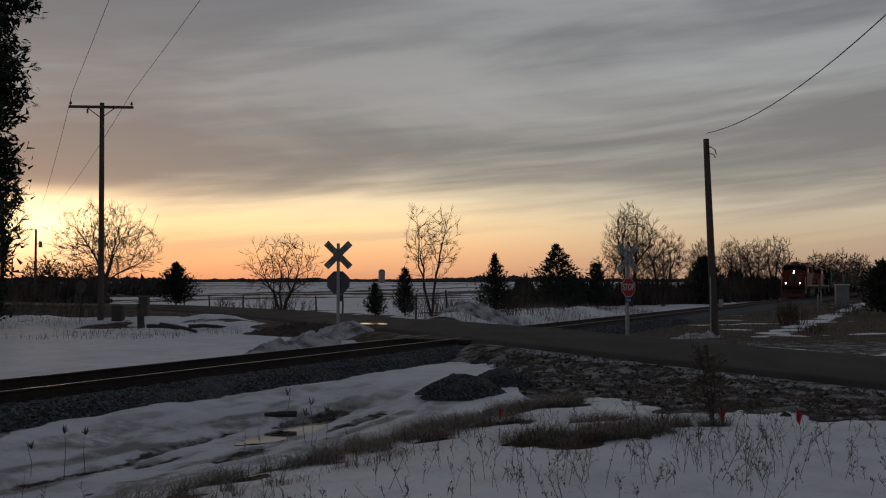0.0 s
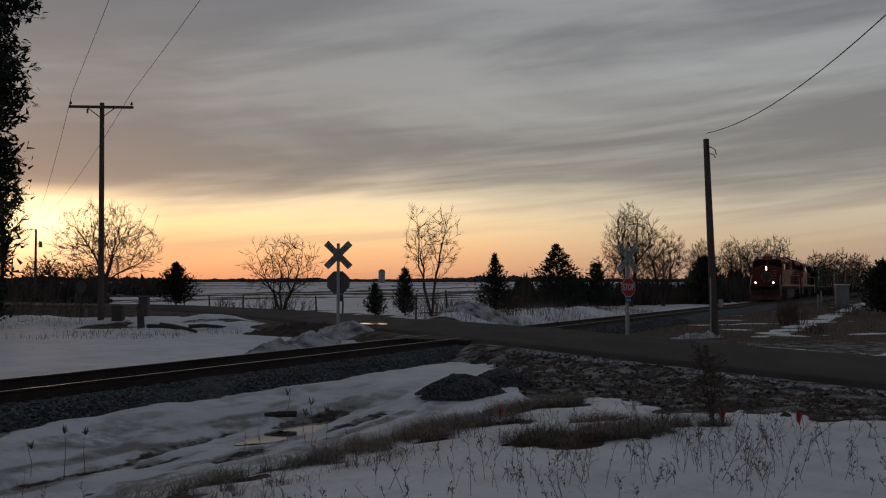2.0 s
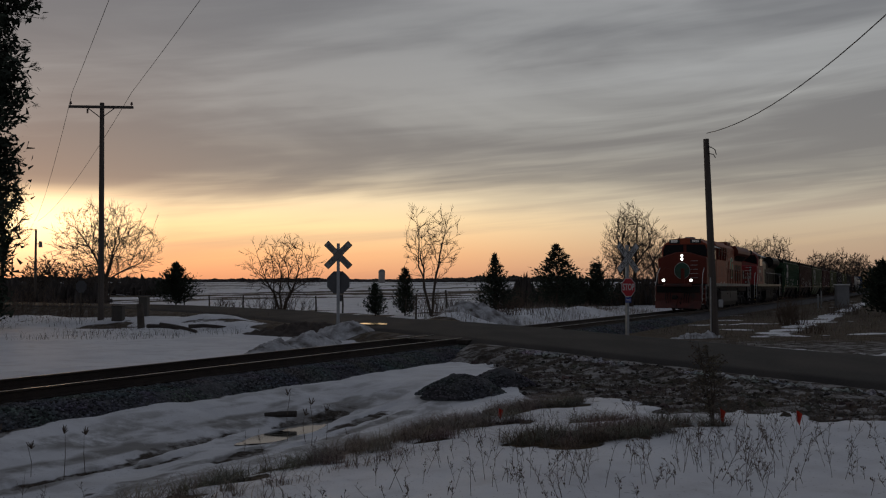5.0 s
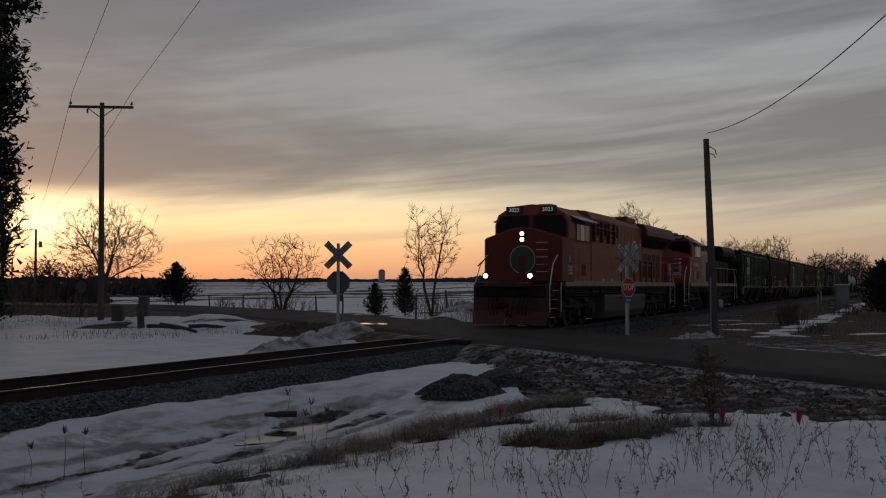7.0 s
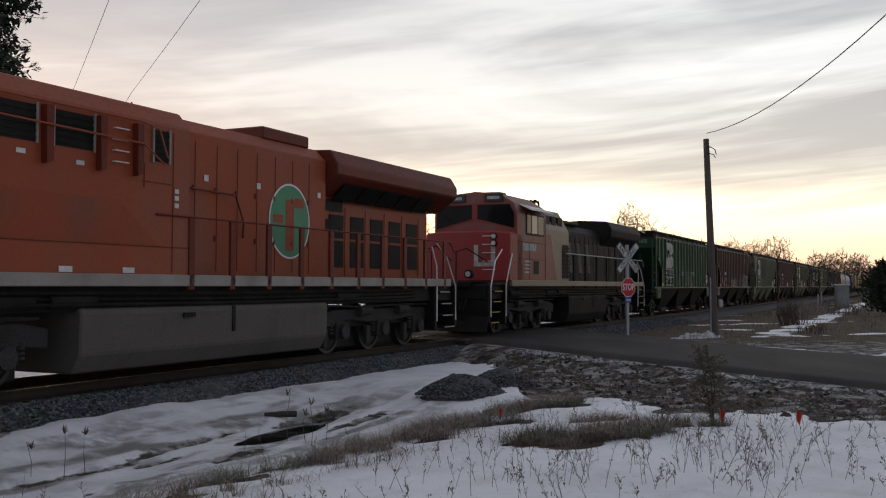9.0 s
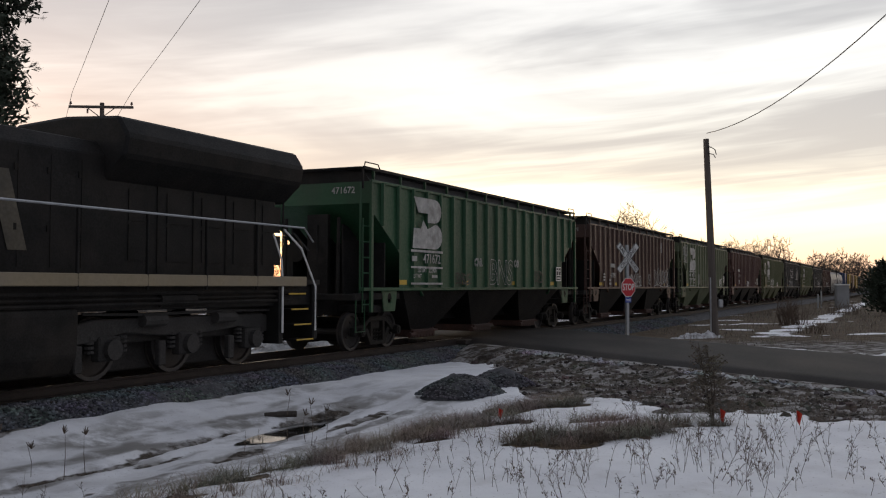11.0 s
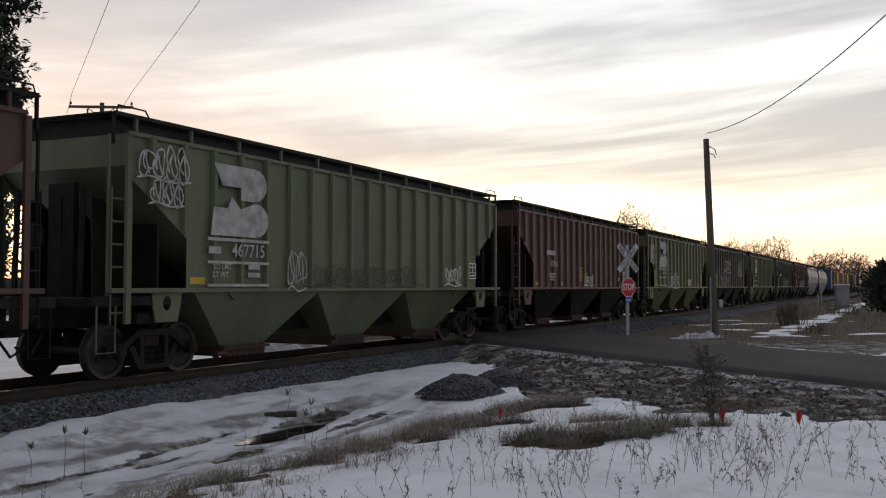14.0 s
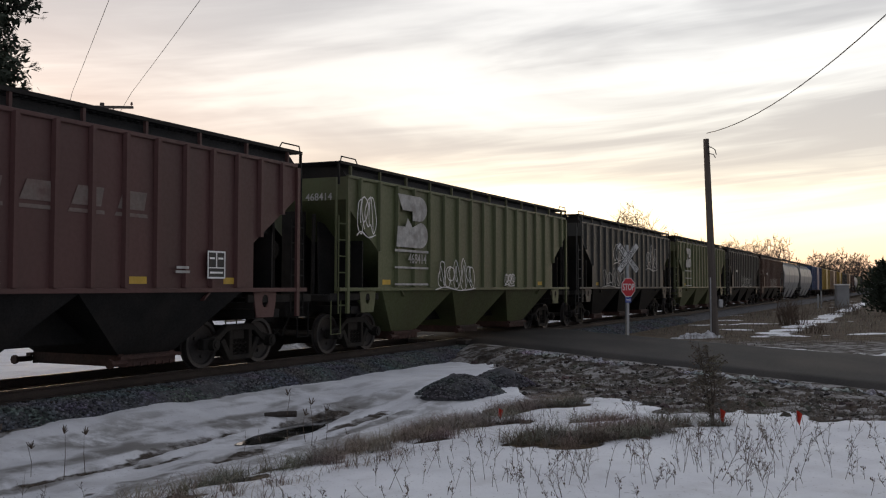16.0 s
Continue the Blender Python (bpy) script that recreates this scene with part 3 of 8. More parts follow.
    z = z + (n3 - 0.5) * 0.05 * snow * smooth(30, 20, far)
    z = z + 0.07 * snow * smooth(60, 30, far) + 0.05 * bare * near_field
    z = z - 0.10 * smooth(1, 0, np.hypot((u - 13.1) / 2.6, (v - 9.05) / 0.7))
    # banks of snow along the far side of the line
    bank = smooth(2.6, 0, np.abs(v - 19.2 + (n2 - 0.5) * 2)) * smooth(34, 38, u) * smooth(75, 60, u)
    z = z + bank * (0.35 + 0.55 * n1)
    # low snowbank between the railway and the road's far stretch
    hy = np.interp(x, [-60, -40, -25, -14, -8.5, -6], [64, 56, 50, 45.5, 42, 40])
    hump = smooth(4.0, 0.3, np.abs(y - hy)) * smooth(-6.0, -9.5, x) * smooth(-75, -45, x)
    z = z + hump * (0.34 + 0.42 * (n2 - 0.3) + 0.25 * (n1 - 0.4))
    # clods in the verge between snow and road
    verge = smooth(5.5, 3.6, road) * smooth(3.0, 3.5, road)
    z = z + verge * (n3 - 0.45) * 0.32 * (v < 11)
    rz = road_height(x, y)
    k = smooth(4.9, 3.2, road)
    z = z * (1 - k) + (rz - 0.07) * k
    # below ballast and road the sheet keeps under them
    b = smooth(1.7, 1.3, np.abs(v - VC))
    z = z * (1 - b) + (-0.56 - GRADE * u) * b
    straw = np.clip(bare + (v < 12) * (~road_side(x, y)) * smooth(33, 37, u) * 0.8 + (v > 15) * 0.6, 0, 1)
    z = z + (fbm(x * 5.5, y * 5.5, 3, 15) - 0.5) * 0.11 * (1 - snow) * smooth(26, 18, far) * smooth(3.05, 3.5, road) * (np.abs(v - VC) > 2.3)
    wide = smooth(2.6, 0.9, np.abs(v - 9.0)) * smooth(19, 15, u) * (v < 12)
    streaky = 0.2 + 0.8 * smooth(0.42, 0.60, fbm(u * 0.7, v * 3.4, 4, 51))
    return snow, straw, z, np.maximum(slush, wide) * streaky


def road_side(x, y):
    """True on the camera's side of the road."""
    return (0.866 * (x - 5.6) + 0.5 * (y - 25.6)) < 0


def ground_z(x, y):
    return float(masks(np.array([x]), np.array([y]))[2][0])


def ground_material():
    m = bpy.data.materials.new("snow_soil_and_straw")
    m.use_nodes = True
    nt = m.node_tree
    N, L = nt.nodes.new, nt.links.new
    b = nt.nodes["Principled BSDF"]
    tc = N("ShaderNodeTexCoord")

    def attr(n):
        a = N("ShaderNodeAttribute")
        a.attribute_name = n
        return a.outputs["Fac"]

    def noise_(sc, det=5, rough=0.55):
        n = N("ShaderNodeTexNoise")
        n.inputs["Scale"].default_value, n.inputs["Detail"].default_value, n.inputs["Roughness"].default_value = sc, det, rough
        L(tc.outputs["Object"], n.inputs[0])
        return n.outputs["Fac"]

    def rng(f, lo, hi, a=0.0, c=1.0):
        n = N("ShaderNodeMapRange")
        n.interpolation_type = "SMOOTHSTEP"
        n.inputs[1].default_value, n.inputs[2].default_value, n.inputs[3].default_value, n.inputs[4].default_value = lo, hi, a, c
        L(f, n.inputs[0])
        return n.outputs[0]

    def mth(op, a, c):
        n = N("ShaderNodeMath")
        n.operation = op
        for s, v in zip(n.inputs, (a, c)):
            if isinstance(v, (int, float)):
                s.default_value = v
            else:
                L(v, s)
        return n.outputs[0]

    def mixc(f, a, c):
        n = N("ShaderNodeMix")
        n.data_type = "RGBA"
        for sock, s in ((n.inputs[0], f), (n.inputs[6], a), (n.inputs[7], c)):
            if isinstance(s, (int, float)):
                sock.default_value = s
            elif isinstance(s, tuple):
                sock.default_value = (*s, 1)
            else:
                L(s, sock)
        return n.outputs[2]

    n_mid, n_fine, n_big = noise_(5), noise_(38), noise_(0.7)
    edge = mth("ADD", attr("snow"), mth("MULTIPLY", mth("SUBTRACT", n_mid, 0.5), 0.55))
    fac = rng(edge, 0.38, 0.56)
    soil = mixc(rng(n_fine, 0.35, 0.65), (0.032, 0.026, 0.020), (0.115, 0.096, 0.078))
    straw = mixc(rng(n_fine, 0.35, 0.65), (0.065, 0.047, 0.030), (0.19, 0.14, 0.085))
    soil = mixc(mth("MULTIPLY", rng(noise_(2.3, 6, 0.65), 0.44, 0.60), mth("SUBTRACT", 0.85, mth("MULTIPLY", attr("straw"), 0.85))), soil, (0.40, 0.385, 0.37))
    soil = mixc(mth("MULTIPLY", rng(noise_(1.1, 5, 0.6), 0.54, 0.66), 0.7), soil, (0.03, 0.025, 0.02))
    earth = mixc(mth("MULTIPLY", attr("straw"), rng(n_mid, 0.3, 0.6)), soil, straw)
    snow = mixc(rng(n_big, 0.35, 0.7), (0.86, 0.865, 0.88), (0.72, 0.725, 0.75))
    snow = mixc(mth("MULTIPLY", rng(noise_(1.7), 0.5, 0.75), 0.35), snow, (0.45, 0.43, 0.41))
    snow = mixc(mth("MULTIPLY", rng(noise_(26, 3, 0.6), 0.62, 0.72), 0.55), snow, (0.22, 0.19, 0.16))
    snow = mixc(mth("MULTIPLY", mth("MULTIPLY", attr("slush"), rng(noise_(1.5, 7, 0.66), 0.30, 0.55)), 0.95), snow, (0.21, 0.20, 0.185))
    L(mixc(fac, earth, snow), b.inputs["Base Color"])
    L(rng(fac, 0, 1, 0.95, 0.62), b.inputs["Roughness"])
    L(rng(fac, 0, 1, 0.12, 0.4), b.inputs["Specular IOR Level"])
    bp = N("ShaderNodeBump")
    bp.inputs["Strength"].default_value, bp.inputs["Distance"].default_value = 0.6, 0.035
    hgt = mth("ADD", mth("MULTIPLY", n_fine, rng(fac, 0, 1, 1.0, 0.28)), mth("ADD", mth("MULTIPLY", n_mid, 0.9), mth("MULTIPLY", fac, 0.7)))
    L(hgt, bp.inputs["Height"])
    L(bp.outputs[0], b.inputs["Normal"])
    return m


def build_ground():
    ang = np.radians(np.concatenate([np.arange(-180, -34, 6.0), np.arange(-34, 34, 0.2), np.arange(34, 180, 6.0)]))
    rad = np.concatenate([np.linspace(0.3, 4, 16)[:-1], 4 * (4400 / 4) ** (np.linspace(0, 1, 560) ** 1.25)])
    # finer rings close by
    rad = np.unique(np.concatenate([rad, np.arange(5.5, 26, 0.06), np.arange(26, 48, 0.16)]))
    A, R = np.meshgrid(ang, rad)
    X, Y = (R * np.sin(A)).ravel(), (R * np.cos(A)).ravel()
    snow, straw, z, slush = masks(X, Y)
    na, nr = len(ang), len(rad)
    idx = np.arange(na * nr).reshape(nr, na)
    q = np.stack([idx[:-1], np.roll(idx, -1, 1)[:-1], np.roll(idx, -1, 1)[1:], idx[1:]], -1).reshape(-1, 4)
    me = bpy.data.meshes.new("ground")
    co = np.stack([X, Y, z], -1)
    co = np.vstack([co, [[0, 0, float(z[:na].mean())]]])
    tri = np.stack([np.full(na, len(co) - 1), np.roll(idx[0], -1), idx[0]], -1)
    me.vertices.add(len(co))
    me.vertices.foreach_set("co", co.ravel())
    loops = np.concatenate([q.ravel(), tri.ravel()])
    me.loops.add(len(loops))
    me.loops.foreach_set("vertex_index", loops)
    me.polygons.add(len(q) + len(tri))
    starts = np.concatenate([np.arange(len(q)) * 4, len(q) * 4 + np.arange(len(tri)) * 3])
    me.polygons.foreach_set("loop_start", starts)
    me.update(calc_edges=True)
    me.polygons.foreach_set("use_smooth", [True] * len(me.polygons))
    for nm, arr in (("snow", snow), ("straw", straw), ("slush", slush)):
        a = me.attributes.new(nm, "FLOAT", "POINT")
        a.data.foreach_set("value", np.append(arr, arr[0]).astype(np.float32))
    me.validate()
    # faces look up
    if me.polygons[0].normal.z < 0:
        me.flip_normals()
    me.materials.append(ground_material())
    ob = new("ground", me)
    return tagged(ob, "thawing snow over brown soil, straw and a ditch", "ground", kind="structure")


build_ground()


def strip_mesh(name, pts, halves, zs, material, lift=0.0, nx=16):
    """A ribbon along a way, with rounded shoulders."""
    bm = bmesh.new()
    P = []
    for (ax, ay), (bx, by) in zip(pts, pts[1:]):
        k = max(2, int(min(math.hypot(bx - ax, by - ay) / 0.6, 40)))
        P += [Vector((ax + (bx - ax) * i / k, ay + (by - ay) * i / k)) for i in range(k)]
    P.append(Vector(pts[-1]))
    for _ in range(6):
        P = [P[0]] + [(a + b * 2 + c) / 4 for a, b, c in zip(P, P[1:], P[2:])] + [P[-1]]
    rows = []
    for i, p in enumerate(P):
        d = (P[min(i + 1, len(P) - 1)] - P[max(i - 1, 0)]).normalized()
        nrm = Vector((-d.y, d.x))
        row = []
        for j in range(nx + 1):
            t = -1 + 2 * j / nx
            w = halves * (1 + 0.05 * (float(fbm(np.array([i * 0.13]), np.array([t * 0.5 + 9]), 3, 7)[0]) - 0.5) * 2)
            q = p + nrm * t * w
            zz = float(zs(q.x, q.y)) + lift + 0.05 * (1 - t * t) - 0.18 * max(0, abs(t) - 0.9) / 0.1
            row.append(bm.verts.new((q.x, q.y, zz)))
        rows.append(row)
    for a, b in zip(rows, rows[1:]):
        for j in range(nx):
            bm.faces.new((a[j], a[j + 1], b[j + 1], b[j]))
    return mesh_ob(name, bm, material, smooth=True)


M["road"] = mat("worn_rural_asphalt", (0.027, 0.024, 0.022), 0.75, vary=0.25, scale=0.6, fine=45, bump=0.35, dirt=(0.060, 0.051, 0.043), dirt_amount=0.6, dirt_scale=0.9, spec=0.18, streak=(1, 0.35, 1))
road = strip_mesh("road", ROAD, ROAD_HALF, road_height, M["road"])
tagged(road, "worn grey asphalt country road crossing the railway", "road", kind="structure")
if road.data.polygons[0].normal.z < 0:
    road.data.flip_normals()


# ---- the railway ----
U0, U1 = -70, 620


def build_track():
    # bed of crushed stone
    prof = [(-2.12, -0.62), (-1.85, -0.42), (-1.55, -0.24), (-1.2, -0.185), (1.2, -0.185), (1.55, -0.24), (1.95, -0.42), (2.35, -0.60)]
    bm = bmesh.new()
    us = list(np.concatenate([np.arange(U0, 60, 0.25), np.arange(60, U1 + 1, 6.0)]))
    nn = fbm(np.array(us) * 0.8, np.zeros(len(us)), 3, 4)
    n2 = [fbm(np.array(us) * 1.1, np.full(len(us), 5.0 + 3 * k), 3, 6) for k in range(len(prof))]
    rows = []
    for i, u in enumerate(us):
        rows.append([bm.verts.new(uv(u, VC + v * (1 + (nn[i] - 0.5) * 0.06), z + (n2[k][i] - 0.5) * 0.07)) for k, (v, z) in enumerate(prof)])
    for a, b in zip(rows, rows[1:]):
        for j in range(len(prof) - 1):
            bm.faces.new((a[j], b[j], b[j + 1], a[j + 1]))
    bed = mesh_ob("ballast_bed", bm, M["ballast"], smooth=True)
    bed.data.flip_normals() if bed.data.polygons[3].normal.z < 0 else None
    tagged(bed, "grey crushed stone bed under the railway track", "ballast", kind="structure")
    # the rails, as one top-level track with its sleepers
    track = thing("railway_track", "single railway track with polished rails on dark timber sleepers", "railway track")
    shape = [(-0.068, -0.172), (0.068, -0.172), (0.068, -0.16), (0.012, -0.14), (0.010, -0.045), (0.034, -0.035), (0.036, -0.006), (0.03, 0.0),
             (-0.03, 0.0), (-0.036, -0.006), (-0.034, -0.035), (-0.010, -0.045), (-0.012, -0.14), (-0.068, -0.16)]
    for off in (-0.7525, 0.7525):
        bm = bmesh.new()
        ends = [[bm.verts.new(uv(u, VC + off + v, z)) for v, z in shape] for u in (U0, U1)]
        n = len(shape)
        for k in range(n):
            f = bm.faces.new((ends[0][k], ends[0][(k + 1) % n], ends[1][(k + 1) % n], ends[1][k]))
            f.material_index = 1 if k == 7 else 0
        bmesh.ops.recalc_face_normals(bm, faces=bm.faces[:])
        part("rail", bm, [M["rail"], M["railtop"]], track, "rusty steel rail with a polished head")
    # spikes plates and sleepers
    bm = bmesh.new()
    box(bm, -0.115, 0.115, -1.3, 1.3, -0.35, -0.175, 0.012)
    first = None
    basis = Matrix.Rotation(math.pi / 2 - TH, 4, "Z") @ Matrix.Rotation(GRADE, 4, "Y")
    k = 0
    for u in np.arange(-16, 60, 0.53):
        m_ = Matrix.Translation(uv(u, VC)) @ basis
        if first is None:
            first = part("sleeper", bm, M["tie"], track)
            first.matrix_basis = m_
        else:
            share("sleeper", first, m_, track)
    # planks between and beside the rails on the crossing
    plank = None
    for v0 in (-1.14, -0.46, -0.155, 0.155, 0.46, 1.14):
        bm2 = bmesh.new()
        w = 0.145 if abs(v0) < 1 else 0.16
        box(bm2, -4.6, 4.6, v0 - w, v0 + w, -0.14, -0.012, 0.015)
        p = part("crossing_plank", bm2, M["tie"], track)
        p.matrix_basis = Matrix.Translation(uv(30.2, VC)) @ basis


build_track()


def stone_mesh(name, spots, sizes, material, seed=3):
    """Many loose stones as one mesh: dented octahedra."""
    rnd = np.random.RandomState(seed)
    n = len(spots)
    base = np.array([(1, 0, 0), (-1, 0, 0), (0, 1, 0), (0, -1, 0), (0, 0, 1), (0, 0, -1), (0.7, 0.7, 0.3), (-0.6, 0.6, -0.4)])
    faces = np.array([(0, 6, 4), (6, 2, 4), (2, 1, 4), (1, 3, 4), (3, 0, 4), (0, 5, 6), (6, 5, 2), (2, 7, 1), (2, 5, 7), (7, 5, 1), (1, 5, 3), (3, 5, 0)])
    co = base[None] * (1 + (rnd.rand(n, 8, 1) - 0.5) * 0.6)
    co = co + (rnd.rand(n, 8, 3) - 0.5) * 0.35
    a = rnd.rand(n) * 6.283
    b = rnd.rand(n) * 6.283
    ca, sa, cb, sb = np.cos(a)[:, None], np.sin(a)[:, None], np.cos(b)[:, None], np.sin(b)[:, None]
    x, y, z = co[..., 0] * ca - co[..., 1] * sa, co[..., 0] * sa + co[..., 1] * ca, co[..., 2]
    y, z = y * cb - z * sb, y * sb + z * cb
    co = np.stack([x, y, z * 0.8], -1) * np.asarray(sizes)[:, None, None] + np.asarray(spots)[:, None, :]
    f = (faces[None] + (np.arange(n) * 8)[:, None, None]).reshape(-1, 3)
    me = bpy.data.meshes.new(name)
    me.from_pydata(co.reshape(-1, 3).tolist(), [], f.tolist())
    me.materials.append(material)
    return new(name, me)


def island_material(name, lo, hi, rough=0.85):
    m = bpy.data.materials.new(name)
    m.use_nodes = True
    nt = m.node_tree
    b = nt.nodes["Principled BSDF"]
    g = nt.nodes.new("ShaderNodeNewGeometry")
    mx = nt.nodes.new("ShaderNodeMix")
    mx.data_type = "RGBA"
    mx.inputs[6].default_value, mx.inputs[7].default_value = (*lo, 1), (*hi, 1)
    nt.links.new(g.outputs["Random Per Island"], mx.inputs[0])
    nz = nt.nodes.new("ShaderNodeTexNoise")
    nz.inputs["Scale"].default_value = 1.3
    tc = nt.nodes.new("ShaderNodeTexCoord")
    nt.links.new(tc.outputs["Object"], nz.inputs[0])
    m2 = nt.nodes.new("ShaderNodeMix")
    m2.data_type, m2.blend_type = "RGBA", "MULTIPLY"
    m2.inputs[0].default_value = 0.6
    nt.links.new(mx.outputs[2], m2.inputs[6])
    nt.links.new(nz.outputs["Color"], m2.inputs[7])
    hs = nt.nodes.new("ShaderNodeHueSaturation")
    hs.inputs["Saturation"].default_value, hs.inputs["Value"].default_value = 0.75, 1.35
    nt.links.new(m2.outputs[2], hs.inputs["Color"])
    nt.links.new(hs.outputs[0], b.inputs["Base Color"])
    b.inputs["Roughness"].default_value = rough
    b.inputs["Specular IOR Level"].default_value = 0.2
    return m


M["stones"] = island_material("crushed_ballast_stone", (0.04, 0.044, 0.048), (0.19, 0.205, 0.215))
M["pile_stones"] = island_material("dark_gravel_heap", (0.035, 0.035, 0.04), (0.17, 0.17, 0.18))


def build_ballast_stones():
    rnd = np.random.RandomState(5)
    spots, sizes = [], []
    for _ in range(15000):
        u = -3 + 30 * rnd.rand() ** 0.8
        side = rnd.rand()
        v = -2.0 + 1.0 * rnd.rand() if side < 0.85 else 1.1 + 1.2 * rnd.rand()
        z = np.interp(abs(v), [0, 1.2, 1.55, 1.95, 2.35, 2.8], [-0.185, -0.185, -0.24, -0.46, -0.62, -0.66])
        if abs(v) > 2.3 and rnd.rand() < (abs(v) - 2.3) * 1.9:
            continue
        spots.append(uv(u, VC + v, z + 0.012))
        sizes.append(0.018 + 0.022 * rnd.rand() ** 1.6)
    for _ in range(5000):
        u = 33 + 22 * rnd.rand()
        v = -2.5 + 1.5 * rnd.rand()
        z = np.interp(abs(v), [0, 1.2, 1.55, 1.95, 2.35, 2.8], [-0.185, -0.185, -0.24, -0.42, -0.58, -0.63])
        spots.append(uv(u, VC + v, z + 0.012))
        sizes.append(0.028 + 0.03 * rnd.rand() ** 1.6)
    ob = stone_mesh("ballast_stones", spots, sizes, M["stones"])
    tagged(ob, "loose grey crushed stones along the rails", "ballast", kind="stuff")


build_ballast_stones()


# ---- trees ----
def bare_tree(x, y, h, label, seed, width=None, stems=1, buds=260, low=0.25, lean=0.25, trunk=None, twig=0.012, name="bare_tree", z=None, flare=0.0, twigs=5):
    """A leafless tree: shoots grow one by one to buds spread through the crown, each from the nearest limb."""
    rnd = random.Random(seed)
    rng = np.random.RandomState(seed)
    base = Vector((x, y, ground_z(x, y) - 0.05 if z is None else z))
    tr = thing(name, label, "tree", m=Matrix.Translation(base))
    w = (width or h * 0.6) / 2
    trunk = trunk or h * 0.02
    fork = h * low
    # nodes: place, parent; the stems come first
    place, up_to, depth, aim = [np.zeros(3)], [-1], [0.0], [np.array([0, 0, 1.0])]
    for k in range(stems):
        a = 6.283 * k / stems + rnd.uniform(-0.4, 0.4)
        d = np.array([math.cos(a) * lean, math.sin(a) * lean, 1.0]) if stems > 1 else np.array([0.02, 0.02, 1.0])
        last = 0
        reach = fork * 1.2 if stems == 1 else h * rnd.uniform(0.40, 0.6)
        n = 6
        for q in range(n):
            p = place[last] + d / np.linalg.norm(d) * reach / n + rng.randn(3) * 0.008 * h * (1, 1, 0)
            place.append(p), up_to.append(last), depth.append(depth[last] + reach / n), aim.append(d / np.linalg.norm(d))
            last = len(place) - 1
    # buds in an egg-shaped crown, most of them near its skin
    dirs = rng.randn(buds, 3)
    dirs /= np.linalg.norm(dirs, axis=1)[:, None]
    rad = rng.rand(buds, 1) ** 0.45
    mid, tall = (h + fork) / 2, (h - fork) / 2
    B = dirs * rad * np.array([w, w, tall]) * (0.88 + 0.24 * rng.rand(buds, 1)) + np.array([0, 0, mid])
    if flare:
        k = np.clip((B[:, 2] - fork) / (h - fork), 0, 1)
        B[:, :2] *= (1 - flare + 2 * flare * k)[:, None]
    # a few main limbs reach the crown's skin first, then boughs, then the fine growth between them
    order = rng.permutation(buds)
    mains = order[:7 + 2 * stems]
    B[mains] = (B[mains] - (0, 0, mid)) / rad[mains] * 0.93 + (0, 0, mid)
    B[mains, 2] = np.maximum(B[mains, 2], fork + 0.3 * (h - fork))
    tips = []
    for b in B[order]:
        P = np.array(place)
        v = b - P
        dist = np.linalg.norm(v, axis=1) + 1e-6
        along = (v * np.array(aim)).sum(1) / dist
        cost = dist * (2.1 - 1.1 * along) + 0.20 * np.array(depth)
        cost[0] += 99
        k = int(np.argmin(cost))
        n = max(2, min(7, int(dist[k] / (h * 0.045))))
        last, p0 = k, P[k]
        # leave along the parent limb, then swing to the bud
        bend = (np.array(aim[k]) - v[k] / dist[k]) * 0.16 * dist[k] + rng.randn(3) * 0.012 * dist[k]
        for q in range(1, n + 1):
            f = q / n
            p = p0 + v[k] * f + bend * 4 * f * (1 - f) * 0.5 + rng.randn(3) * 0.004 * dist[k]
            step = p - place[last]
            aim.append(step / (np.linalg.norm(step) + 1e-9))
            place.append(p), up_to.append(last), depth.append(depth[last] + dist[k] / n)
            last = len(place) - 1
        tips.append(last)
    load = np.zeros(len(place))
    load[tips] = 1
    for k in range(len(place) - 1, 0, -1):
        load[up_to[k]] += load[k]
    size = np.maximum(twig, trunk * (load / max(load[1:].max(), 1)) ** 0.6)
    V = [Vector(p) for p in place]
    scale_ = h / max(p.z for p in V)
    tb, cb = bmesh.new(), bmesh.new()
    first = 1 + 6 * stems
    for k in range(1, len(V)):
        a, b = V[up_to[k]] * scale_, V[k] * scale_
        if (b - a).length < 1e-4:
            continue
        r0 = size[up_to[k]] if up_to[k] and size[up_to[k]] < size[k] * 1.6 else size[k] * 1.15
        if k == 1 or (up_to[k] == 0):
            r0 = size[k] * 1.35
        tube(tb if k < first else cb, [a, b], r0, 7 if size[k] > 4 * twig else 4 if size[k] > 1.5 * twig else 3, size[k], caps=False)
    # fine twigs
    for k in tips:
        d0 = (V[k] - V[up_to[k]]).normalized()
        for _ in range(twigs):
            st = V[up_to[k]].lerp(V[k], rnd.uniform(0.1, 1.0)) * scale_
            d = (d0 + Vector((rnd.uniform(-1, 1), rnd.uniform(-1, 1), rnd.uniform(-0.3, 1))) * 0.6).normalized()
            ln = h * rnd.uniform(0.03, 0.085)
            mid_ = st + d * ln * 0.5 + Vector((rnd.uniform(-1, 1), rnd.uniform(-1, 1), rnd.uniform(-1, 1))) * ln * 0.08
            tube(cb, [st, mid_, st + d * ln + Vector((0, 0, ln * 0.1))], twig * 0.9, 3, twig * 0.6, caps=False)
    part("trunk", tb, M["bark"], tr, smooth=True)
    part("crown", cb, M["bark"], tr, "leafless branches and fine twigs", smooth=True)
    return tr


